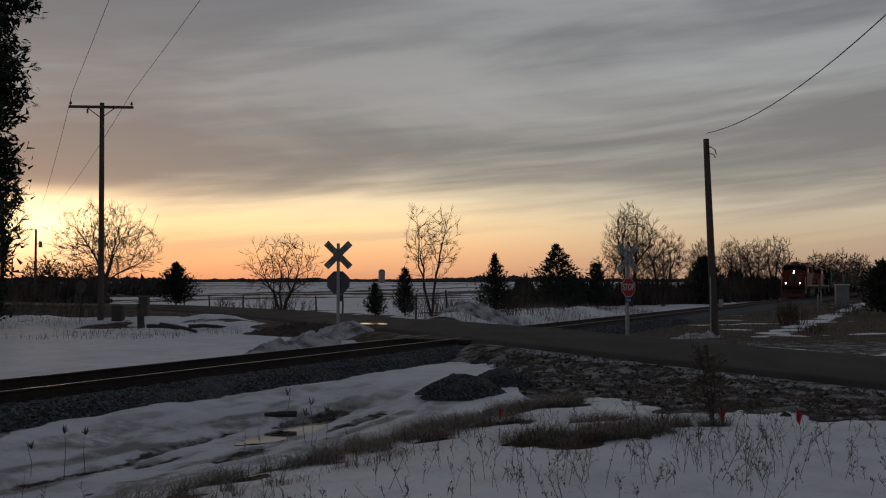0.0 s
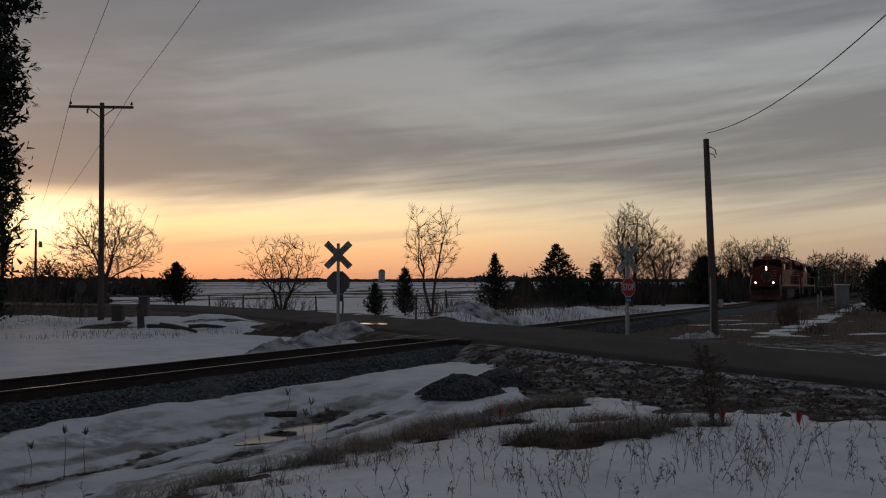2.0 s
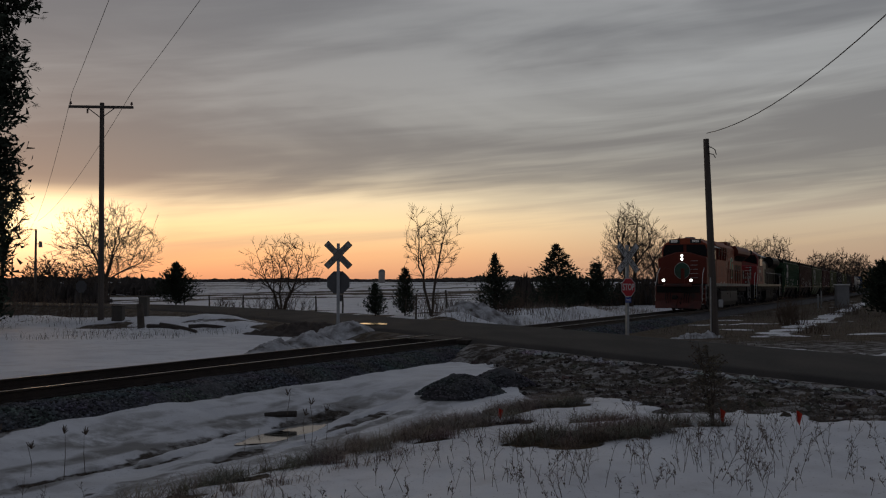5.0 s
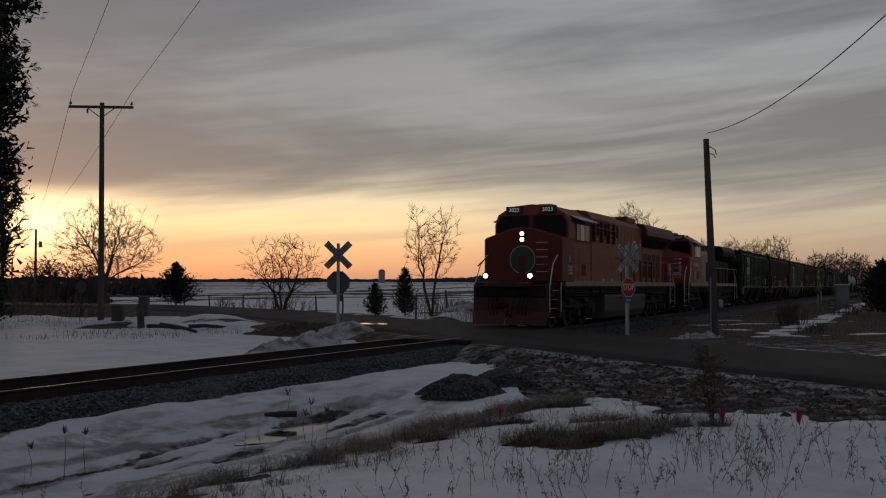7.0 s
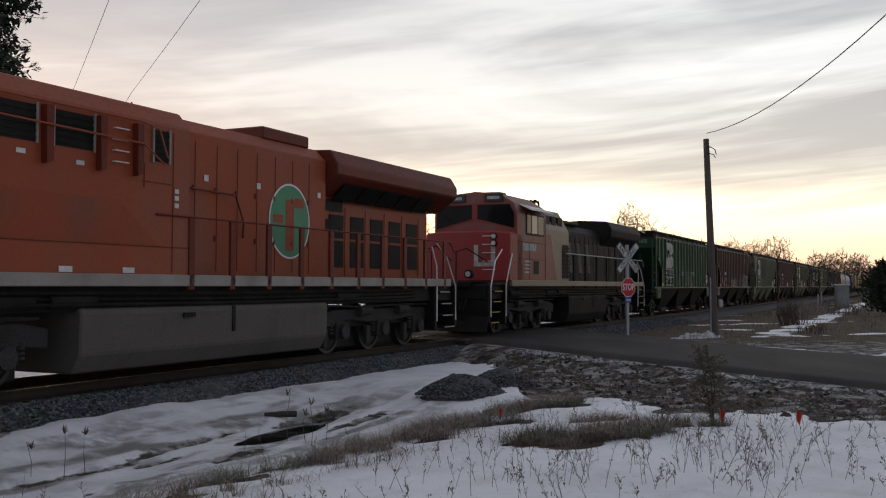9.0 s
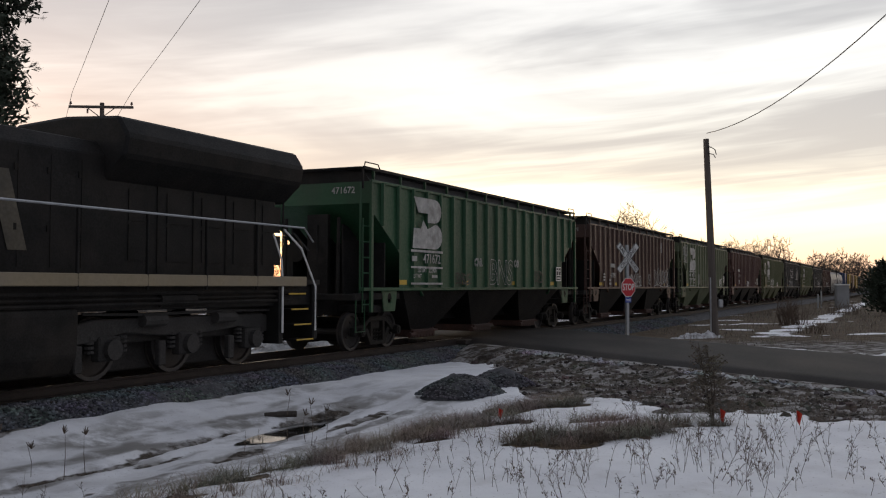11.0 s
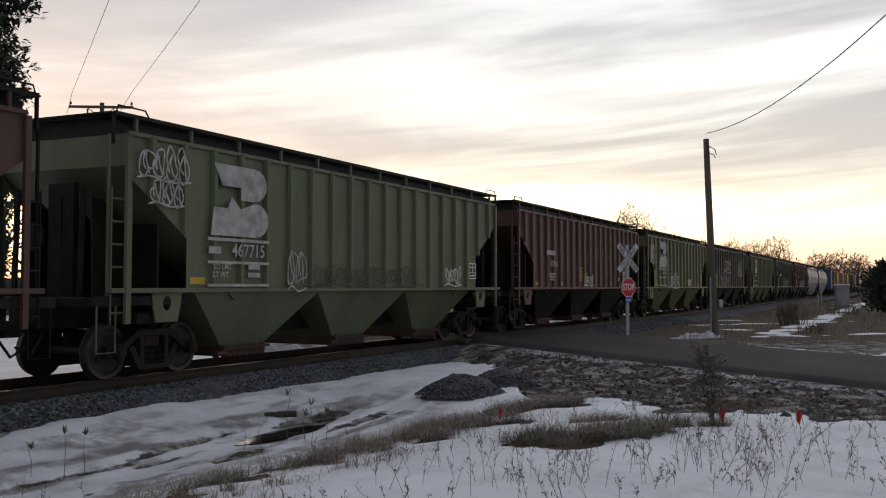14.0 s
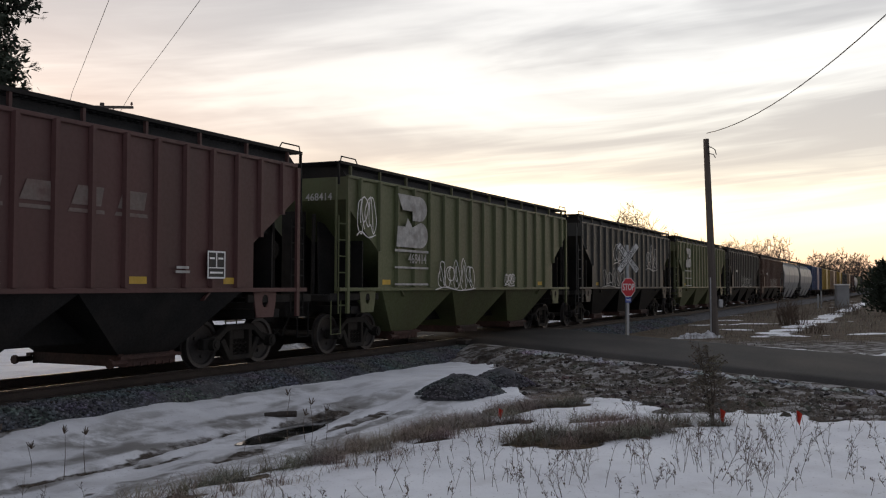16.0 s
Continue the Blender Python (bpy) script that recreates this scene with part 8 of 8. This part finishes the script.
    wide = [(1.50, 1.70), (1.50, 4.32), (1.25, 4.62), (0.0, 4.74), (-1.25, 4.62), (-1.50, 4.32), (-1.50, 1.70)]
    if not lead:
        wide = [(1.42, 1.70), (1.42, 3.6), (1.0, 4.35), (0.0, 4.45), (-1.0, 4.35), (-1.42, 3.6), (-1.42, 1.70)]
    section(bm, wide, X_(b1), X_(c1 + 0.02), 0.03)
    aux = part("equipment_cabin", bm, M["orange"] if lead else M["beige"], loco)
    wy = 1.503 if lead else 1.423
    if lead:
        for s in (-1, 1):
            y0 = s * wy
            # grid boxes high on the flank with louvres, between upright posts
            for a, b in ((6.55, 7.35), (7.65, 8.45), (9.75, 10.15)):
                bm = bmesh.new()
                box(bm, X_(b), X_(a), *sorted((y0 - s * 0.0, y0 + s * 0.006)), 3.66, 4.20)
                g = part("grille", bm, M["black"], aux, "dark louvred grid opening")
                for k in range(5):
                    bm = bmesh.new()
                    z = 3.70 + k * 0.1
                    box(bm, X_(b), X_(a), *sorted((y0 + s * 0.007, y0 + s * 0.02)), z, z + 0.03)
                    part("louvre", bm, M["grime"], g)
                for xx in (a, b):
                    bm = bmesh.new()
                    box(bm, X_(xx) - 0.02, X_(xx) + 0.02, *sorted((y0 + s * 0.007, y0 + s * 0.03)), 3.64, 4.24)
                    part("grille_edge", bm, M["sill"], g)
            for a in (6.45, 7.5, 8.55, 9.35):
                bm = bmesh.new()
                prism(bm, [(X_(a) - 0.07, 3.40), (X_(a) + 0.05, 3.36), (X_(a) + 0.07, 4.22), (X_(a) - 0.07, 4.22)], *sorted((y0, y0 + s * 0.12)))
                part("bracket", bm, M["orange_dark"], aux)
            bm = bmesh.new()
            tube(bm, [(X_(6.4), y0 + s * 0.14, 3.95), (X_(9.4), y0 + s * 0.14, 3.90), (X_(9.9), y0 + s * 0.14, 3.60)], 0.018, 5)
            tube(bm, [(X_(6.4), y0 + s * 0.10, 4.27), (X_(9.4), y0 + s * 0.10, 4.27), (X_(9.8), y0 + s * 0.10, 4.20), (X_(10.05), y0 + s * 0.06, 3.75)], 0.018, 5)
            part("grab_rail", bm, M["orange"], aux)
            bm = bmesh.new()
            for k in range(4):
                tube(bm, [(X_(8.85), y0, 3.55 + k * 0.18), (X_(8.85), y0 + s * 0.06, 3.55 + k * 0.18), (X_(9.15), y0 + s * 0.06, 3.55 + k * 0.18), (X_(9.15), y0, 3.55 + k * 0.18)], 0.012, 5)
            part("ladder_rung", bm, M["rail_white"], aux)
            # faded sloping patch where old lettering was, small plates
            bm = bmesh.new()
            prism(bm, [(X_(6.5), 2.25), (X_(9.9), 2.25), (X_(9.0), 2.95), (X_(6.8), 2.95)], *sorted((y0 + s * 0.001, y0 + s * 0.003)))
            part("repaint_patch", bm, M["orange_dark2"], aux, "darker repainted patch")
            bm = bmesh.new()
            for a, z, w, h in ((7.8, 1.82, 0.26, 0.09), (9.1, 1.82, 0.26, 0.09), (7.0, 3.5, 0.16, 0.07), (8.1, 3.45, 0.16, 0.07), (10.3, 2.95, 0.1, 0.08), (10.3, 3.08, 0.1, 0.08), (10.3, 3.2, 0.1, 0.08)):
                box(bm, X_(a + w), X_(a), *sorted((y0 + s * 0.004, y0 + s * 0.008)), z - h / 2, z + h / 2)
            part("label_plate", bm, M["white"], aux)
            bm = bmesh.new()
            for (a, b, c, d) in ((6.3, 10.65, 2.22, 2.235), (10.25, 10.265, 1.8, 4.2), (9.55, 9.565, 3.2, 3.6), (9.5, 10.2, 3.3, 3.31)):
                box(bm, X_(b), X_(a), *sorted((y0 + s * 0.004, y0 + s * 0.009)), c, d)
            part("panel_seam", bm, M["orange_dark"], aux)
    else:
        # flowing diagonal: red wedge into beige into black on the flank
        for s in (-1, 1):
            y0 = s * wy
            bm = bmesh.new()
            prism(bm, [(X_(6.28), 1.78), (X_(7.6), 1.78), (X_(6.9), 3.4), (X_(6.28), 3.4)], *sorted((y0 + s * 0.001, y0 + s * 0.004)))
            part("red_wedge", bm, M["red_side"], aux, "faded red diagonal paint panel")
            bm = bmesh.new()
            box(bm, X_(8.9), X_(8.2), *sorted((y0 + s * 0.005, y0 + s * 0.012)), 1.85, 3.1)
            g = part("grille", bm, M["black"], aux)
            for k in range(8):
                bm = bmesh.new()
                box(bm, X_(8.9), X_(8.2), *sorted((y0 + s * 0.013, y0 + s * 0.04)), 1.9 + k * 0.15, 1.96 + k * 0.15)
                part("louvre", bm, M["grime"], g)
            for a in (6.6, 7.3, 8.0):
                bm = bmesh.new()
                box(bm, X_(a + 0.5), X_(a), *sorted((s * 1.2, s * 1.32)), 3.68, 4.10)
                part("upper_grille", bm, M["black"], aux)
    # engine hood
    hy = 0.92
    bm = bmesh.new()
    hood_sec = [(hy, 1.70), (hy, 4.22), (0.72, 4.45), (0, 4.48), (-0.72, 4.45), (-hy, 4.22), (-hy, 1.70)] if lead else [(hy, 1.70), (hy, 3.72), (0.7, 3.98), (0, 4.02), (-0.7, 3.98), (-hy, 3.72), (-hy, 1.70)]
    h1 = END - 2.0
    section(bm, hood_sec, X_(h1), X_(b1 + 0.02), 0.02)
    hood = part("engine_hood", bm, M["orange"] if lead else M["black"], loco)
    # the lead engine's hood is flush with a deep flank up to the radiator
    r0 = 15.6 if lead else 14.9
    if lead:
        bm = bmesh.new()
        section(bm, [(1.22, 1.72), (1.22, 4.36), (0.95, 4.62), (-0.95, 4.62), (-1.22, 4.36), (-1.22, 1.72)], X_(r0 - 0.05), X_(b1 + 0.04), 0.02)
        flank = part("hood_door_bank", bm, M["orange"], hood)
        fy = 1.222
        bm = bmesh.new()
        section(bm, [(1.0, 4.6), (1.0, 4.86), (-1.0, 4.86), (-1.0, 4.6)], X_(15.2), X_(13.5), 0.03)
        part("exhaust_housing", bm, M["orange_dark"], hood)
    else:
        flank, fy = hood, hy + 0.002
        bm = bmesh.new()
        box(bm, X_(12.2), X_(9.3), -0.8, 0.8, 4.0, 4.16, 0.05)
        part("hood_roof_box", bm, M["black"], hood)
    for s in (-1, 1):
        y0 = s * fy
        for a in np.arange(b1 + 0.45, r0 - 0.2, 0.62):
            bm = bmesh.new()
            box(bm, X_(a + 0.01), X_(a), *sorted((y0, y0 + s * 0.008)), 1.85, 4.2 if lead else 3.6)
            box(bm, X_(a - 0.02), X_(a - 0.07), *sorted((y0, y0 + s * 0.02)), 2.4, 2.5)
            box(bm, X_(a - 0.02), X_(a - 0.07), *sorted((y0, y0 + s * 0.02)), 3.3, 3.4)
            part("door_seam", bm, M["orange_dark"] if lead else M["grime"], flank)
        if lead:
            # oval emblem: pale ring, green field, plain strokes
            xe, ze = X_(14.15), 2.92
            def oval(rx, rz, y_a, y_b):
                b_ = bmesh.new()
                prism(b_, [(xe + rx * math.cos(2 * math.pi * k / 40), ze + rz * math.sin(2 * math.pi * k / 40)) for k in range(40)], *sorted((y_a, y_b)))
                return b_
            em = part("emblem", oval(0.74, 0.79, y0 + s * 0.009, y0 + s * 0.012), M["letters"], flank, "green oval railway emblem with a pale rim")
            part("emblem_field", oval(0.70, 0.75, y0 + s * 0.013, y0 + s * 0.015), M["green_logo"], em)
            bm = bmesh.new()
            for (a, b, c, d) in ((-0.14, 0.16, -0.62, 0.45), (-0.5, -0.15, 0.3, 0.5), (0.25, 0.6, -0.05, 0.12)):
                box(bm, xe + a, xe + b, *sorted((y0 + s * 0.016, y0 + s * 0.018)), ze + c, ze + d)
            part("emblem_stroke", bm, M["orange"], em)
            for k, a in enumerate((11.4, 13.0, 15.2)):
                bm = bmesh.new()
                box(bm, X_(a + 0.12), X_(a), *sorted((y0 + s * 0.009, y0 + s * 0.012)), 3.5, 3.62)
                part("label_plate", bm, M["white"], flank)
            bm = bmesh.new()
            tube(bm, [(X_(10.9), s * 1.35, 3.32), (X_(12.2), s * 1.33, 3.30), (X_(12.5), s * 1.3, 2.8), (X_(12.55), s * 1.25, 2.5)], 0.022, 5)
            part("grab_rail", bm, M["orange_dark"], flank)
        else:
            bm = bmesh.new()
            prism(bm, [(X_(9.1), 1.75), (X_(9.8), 1.75), (X_(9.3), 3.6), (X_(9.1), 3.6)], *sorted((y0 + s * 0.009, y0 + s * 0.012)))
            part("beige_stripe", bm, M["beige"], flank)
            bm = bmesh.new()
            for k, (xa, w) in enumerate(((10.6, 0.4), (11.8, 0.4), (13.0, 0.35))):
                prism(bm, [(X_(xa), 2.1), (X_(xa + w), 2.1), (X_(xa + w - 0.35), 3.3), (X_(xa - 0.35), 3.3)], *sorted((y0 + s * 0.010, y0 + s * 0.013)))
            part("emblem_stroke", bm, M["faded"], flank, "large pale strokes of a railway emblem")
    # radiator section: flared wings over slanted screens
    r1 = END - 1.75
    bm = bmesh.new()
    if lead:
        section(bm, [(0.95, 3.62), (1.50, 4.05), (1.50, 4.30), (1.30, 4.62), (0, 4.68), (-1.30, 4.62), (-1.50, 4.30), (-1.50, 4.05), (-0.95, 3.62)], X_(r1 + 0.5), X_(r0), 0.03)
    else:
        section(bm, [(0.9, 3.3), (1.36, 3.7), (1.42, 4.05), (1.2, 4.38), (0, 4.45), (-1.2, 4.38), (-1.42, 4.05), (-1.36, 3.7), (-0.9, 3.3)], X_(r1 + 0.1), X_(r0), 0.05)
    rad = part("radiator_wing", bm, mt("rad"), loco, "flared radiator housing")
    for s in (-1, 1):
        y0 = s * (hy + 0.003)
        zt = 3.6 if lead else 3.25
        for k in range(5):
            a = r0 + 0.55 + k * 0.95
            # slanted screen below the wing
            bm = bmesh.new()
            if lead:
                v = [(X_(a), s * 1.02, 3.56), (X_(a + 0.85), s * 1.02, 3.56), (X_(a + 0.85), s * 1.34, 3.90), (X_(a), s * 1.34, 3.90)]
                v2 = [(p[0], p[1] + s * 0.02, p[2] - 0.02) for p in v]
                A, B = [bm.verts.new(p) for p in v], [bm.verts.new(p) for p in v2]
                bm.faces.new(A), bm.faces.new(B[::-1])
                for i in range(4):
                    bm.faces.new((A[i], B[i], B[(i + 1) % 4], A[(i + 1) % 4]))
                bmesh.ops.recalc_face_normals(bm, faces=bm.faces[:])
                part("radiator_screen", bm, M["black"], rad)
            else:
                bm.free()
            for z0, z1 in ((2.0, 2.62), (2.68, 3.22)):
                bm = bmesh.new()
                box(bm, X_(a + 0.62), X_(a), *sorted((y0, y0 + s * 0.012)), z0, z1)
                part("door_panel", bm, M["black"], hood)
            bm = bmesh.new()
            box(bm, X_(a + 0.75), X_(a + 0.70), *sorted((y0, y0 + s * 0.014)), 1.8, 3.4)
            part("door_seam", bm, M["orange"] if lead else M["grime"], hood)
        if lead:
            for z0, z1 in ((2.85, 3.1), (3.3, 3.55)):
                bm = bmesh.new()
                box(bm, X_(r0 + 1.1), X_(r0 + 0.15), *sorted((y0 + s * 0.02, y0 + s * 0.03)), z0, z1)
                part("vent", bm, M["black"], hood)
        # walkway railing: posts and rail
        first = 10.75 if lead else 9.3
        posts = np.arange(first, END - 1.9, 1.15 if lead else 1.5)
        for a in posts:
            bm = bmesh.new()
            box(bm, X_(a) - (0.075 if lead else 0.02), X_(a) + (0.075 if lead else 0.02), *sorted((s * 1.47, s * 1.53)), 1.5, 2.78, 0.008)
            part("railing_post", bm, mt("post"), loco)
        bm = bmesh.new()
        tube(bm, [(X_(first - 0.9), s * 1.52, 2.78), (X_(END - 1.8), s * 1.52, 2.78), (X_(END - 1.4), s * 1.48, 2.5)], 0.021, 6)
        part("handrail", bm, mt("post") if lead else M["galv"], loco)
    if lead:
        # pale-rimmed green oval on the nose
        def disc(r, x0, x1):
            b_ = bmesh.new()
            section(b_, [(r * math.cos(2 * math.pi * k / 36), 2.55 + r * 1.05 * math.sin(2 * math.pi * k / 36)) for k in range(36)], x0, x1)
            return b_
        em = part("nose_emblem", disc(0.50, X_(n0) + 0.002, X_(n0) + 0.006), M["letters"], nose, "green round railway emblem")
        part("emblem_field", disc(0.485, X_(n0) + 0.007, X_(n0) + 0.010), M["green_dark"], em)
        bm = bmesh.new()
        box(bm, X_(n0) + 0.011, X_(n0) + 0.013, -0.08, 0.12, 2.0, 2.7)
        part("emblem_stroke", bm, M["orange_dark"], em)
        bm = bmesh.new()
        for k in range(3):
            box(bm, X_(3.62), X_(3.1), 1.553, 1.556, 2.0 + k * 0.13, 2.09 + k * 0.13)
        box(bm, X_(3.45), X_(3.38), 1.553, 1.556, 2.45, 2.72), box(bm, X_(3.3), X_(3.23), 1.553, 1.556, 2.45, 2.72)
        part("writing_bar", bm, M["stencil"], nose)
        bm = bmesh.new()
        prism(bm, [(X_(4.5), 2.72), (X_(5.35), 2.72), (X_(5.35), 3.0), (X_(4.5), 3.0)], 1.503, 1.505)
        part("faded_number_patch", bm, M["green_logo2"], cab)
    else:
        bm = bmesh.new()
        for (a, b, c, d) in ((0.25, 0.40, 2.2, 2.9), (0.40, 0.85, 2.2, 2.33), (0.85, 1.0, 2.2, 2.9)):
            box(bm, X_(n0) + 0.002, X_(n0) + 0.006, a, b, c, d)
        part("emblem_stroke", bm, M["stencil"], nose, "large white strokes of a railway emblem")
        bm = bmesh.new()
        for k in range(4):
            box(bm, X_(4.6), X_(4.1), 1.503, 1.506, 2.0 + k * 0.12, 2.06 + k * 0.12)
        box(bm, X_(5.2), X_(3.9), 1.503, 1.505, 2.75, 3.0)
        part("writing_bar", bm, M["stencil"], cab)
    return loco


M["red_side"] = mat("faded_red_paint", (0.23, 0.048, 0.034), 0.5, vary=0.12, scale=0.8, fine=16, bump=0.1, dirt=(0.18, 0.10, 0.08), dirt_amount=0.6)
M["orange_dark2"] = mat("repainted_orange", (0.29, 0.057, 0.021), 0.55, vary=0.1, scale=0.8, fine=16, bump=0.1, dirt=(0.17, 0.075, 0.045), dirt_amount=0.5, spec=PAINT_GLOSS)
M["green_logo2"] = mat("faded_green_lettering", (0.20, 0.080, 0.035), 0.6, vary=0.1, bump=0)
M["cab_pane"] = mat("pale_cab_pane", (0.07, 0.075, 0.08), 0.15, vary=0.1, scale=3, fine=10, bump=0)


def build_train():
    """Vehicles front to rear, each with the distance of its middle behind the leading coupler."""
    cars = []
    s = 0.0
    for style in ("lead", "trail"):
        cars.append((locomotive(style), s + LOCO_L / 2))
        s += LEAD_L if style == "lead" else TRAIL_L
    D = {
        "h1": dict(yellow=(6.1, 2.3, -1.5, -5.2), boxes=((-5.7, 2.0, 0.55, 0.5),), mark=((4.9, 3.2, 0.66),), lines=((4.9, 2.47),), text=(("471672", 4.62, 2.27, 0.34), ("LD LMT   222900", 4.9, 1.97, 0.15), ("LT WT", 5.45, 1.82, 0.15)),
                   bars=((5.62, 2.27, 0.4, 0.22, 1), (4.45, 1.82, 0.4, 0.12, 1)), outlined=(("BNS", -0.2, 1.95, 1.05), ("CNL", 1.55, 2.25, 0.3), ("OB", -1.5, 2.28, 0.3)), graffiti=((2.6, 1.8, 1.0, 0.3, "faded", 3), (-3.6, 1.9, 0.8, 0.35, "faded", 2)), end_text=(("471672", 3.85, 0.22),)),
        "h2": dict(yellow=(6.2, 5.7, 3.9, 1.0, -5.4), bars=((4.6, 2.45, 1.0, 0.28, 1), (5.9, 1.95, 0.4, 0.35, 3), (5.0, 1.75, 0.4, 0.3, 2)), text=(("467091", 4.55, 2.02, 0.3),),
                   disc=((-4.9, 3.55, 0.27),), graffiti=((0.9, 1.85, 2.4, 0.5, "stencil", 5), (-4.6, 2.02, 3.2, 0.85, "stencil", 6), (-1.9, 1.95, 0.35, 0.5, "stencil", 1)), end_text=(("467091", 3.85, 0.22),)),
        "h3": dict(yellow=(6.0, -4.9), boxes=((-5.9, 2.0, 0.5, 0.45),), mark=((4.9, 3.15, 0.66),), lines=((4.9, 2.42),), text=(("467715", 4.62, 2.22, 0.34), ("LD LMT", 5.4, 1.92, 0.15), ("LT WT", 5.45, 1.77, 0.15)), bars=((5.62, 2.22, 0.4, 0.22, 1), (4.45, 1.85, 0.4, 0.3, 2)), graffiti=((6.95, 3.62, 1.2, 0.5, "stencil", 4), (6.9, 3.15, 0.8, 0.4, "stencil", 3), (3.0, 1.95, 0.6, 0.85, "stencil", 2), (0.0, 1.80, 5.0, 0.42, "faded", 9), (-4.6, 1.85, 1.0, 0.5, "white", 4))),
        "h4": dict(slants=((-0.2, 2.95), (-1.15, 2.95), (-2.1, 2.95), (-3.05, 2.95)), warn=((0.9, 2.05),), yellow=(5.9, 3.4, -3.2, -5.6), bars=((4.7, 2.75, 1.0, 0.28, 1),  (4.6, 1.9, 0.7, 0.3, 3), (0.4, 1.85, 0.5, 0.2, 2), (-4.2, 1.85, 0.4, 0.15, 2)), boxes=((-5.1, 1.95, 0.5, 0.5),), text=(("467901", 4.4, 2.35, 0.3),),
                   graffiti=((0.2, 1.8, 1.2, 0.4, "white", 3),)),
        "h5": dict(yellow=(5.9, -5.0), mark=((4.7, 3.2, 0.66),), lines=((4.7, 2.45),), text=(("468414", 4.4, 2.25, 0.34),), graffiti=((7.0, 3.25, 0.8, 0.95, "white", 2), (2.0, 1.85, 2.4, 0.7, "white", 5), (-2.0, 1.8, 0.8, 0.4, "white", 3)), end_text=(("468414", 3.6, 0.24),)),
        "h6": dict(yellow=(5.6,), graffiti=((2.0, 3.0, 2.6, 0.9, "white", 3), (-3.5, 2.9, 2.2, 1.0, "white", 3), (3.0, 1.9, 4.0, 0.7, "stencil", 6))),
        "h7": dict(mark=((5.0, 3.2, 0.55),), lines=((5.0, 2.45),), yellow=(5.6,)),
        "h8": dict(graffiti=((0.0, 1.9, 5.0, 0.7, "stencil", 8),), bars=((4.6, 2.7, 1.0, 0.3, 1),)),
    }
    order = [("hop_green", "dark green ribbed covered hopper with faded emblem", "h1", 19), ("hop_brown", "brown ribbed covered hopper with white graffiti", "h2", 21),
             ("hop_lime", "light green ribbed covered hopper with scrawls along the sill", "h3", 19), ("hop_red", "red-brown ribbed covered hopper with stencilled data", "h4", 21),
             ("hop_olive", "olive green ribbed covered hopper with faded emblem", "h5", 17), ("hop_dark", "weathered charcoal covered hopper with pale graffiti", "h6", 17),
             ("hop_olive", "olive green ribbed covered hopper", "h7", 17), ("hop_dark", "weathered charcoal covered hopper", "h8", 17),
             ("hop_brown", "brown ribbed covered hopper", "h8", 17)]
    for k, (paint, label, key, ribs) in enumerate(order):
        cars.append((hopper(paint, label, k + 3, ribs, D[key]), s + CAR_L / 2))
        s += CAR_L
    rest = ["grey", "grey", "blue", "yellow", "tan", "yellow", "hop_dark", "tan", "hop_brown", "grey", "hop_olive", "hop_dark", "tan", "hop_brown", "hop_dark", "yellow"]
    made = {}
    for k in rest:
        if k in made:
            c = copy_thing(made[k], Matrix.Identity(4))
        elif k == "grey":
            c = rounded_hopper("hop_grey", "pale grey smooth-sided covered hopper")
        elif k in ("blue", "yellow", "tan"):
            c = boxcar("car_" + k, "%s box car far down the train" % {"blue": "dark blue", "yellow": "dull yellow", "tan": "pale tan"}[k])
        else:
            c = hopper(k, "dusky covered hopper far down the train", 1, 17, None)
        made.setdefault(k, c)
        cars.append((c, s + CAR_L / 2))
        s += CAR_L
    return cars


TRAIN = build_train()

# the leading coupler's place along the track, by the second
NOSE = [(0.0, 129.3), (1.75, 105.2), (3.5, 80.8), (5.25, 56.0), (7.0, 31.2), (8.0, 17.0), (9.0, 2.6), (10.75, -22.4), (12.5, -47.75), (14.5, -76.2), (16.0, -97.3)]
HEADING = math.degrees(math.atan2(-CS, -SN))
CLIMB = -math.degrees(math.atan(GRADE))


def nose_at(t):
    return float(np.interp(t, [a for a, _ in NOSE], [b for _, b in NOSE]))


def motions():
    for car, back in TRAIN:
        rows = []
        for t, u in NOSE:
            p = uv(u + back, VC)
            rows.append((t, pose(p.x, p.y, p.z, 0, CLIMB, HEADING)))
        walk(car, rows)
    # the wheels of the vehicles that pass close by roll with them
    times = [k / FPS for k in range(16 * FPS + 1)]
    for car, back in TRAIN[:9]:
        for part_ in car.children:
            if not part_.name.startswith("wheelset"):
                continue
            r, at = part_["wheel_radius"], part_.location.x
            walk(part_, [(t, pose(at, 0, r, 0, math.degrees((nose_at(0) - nose_at(t)) / r) % 360, 0)) for t in times])


motions()
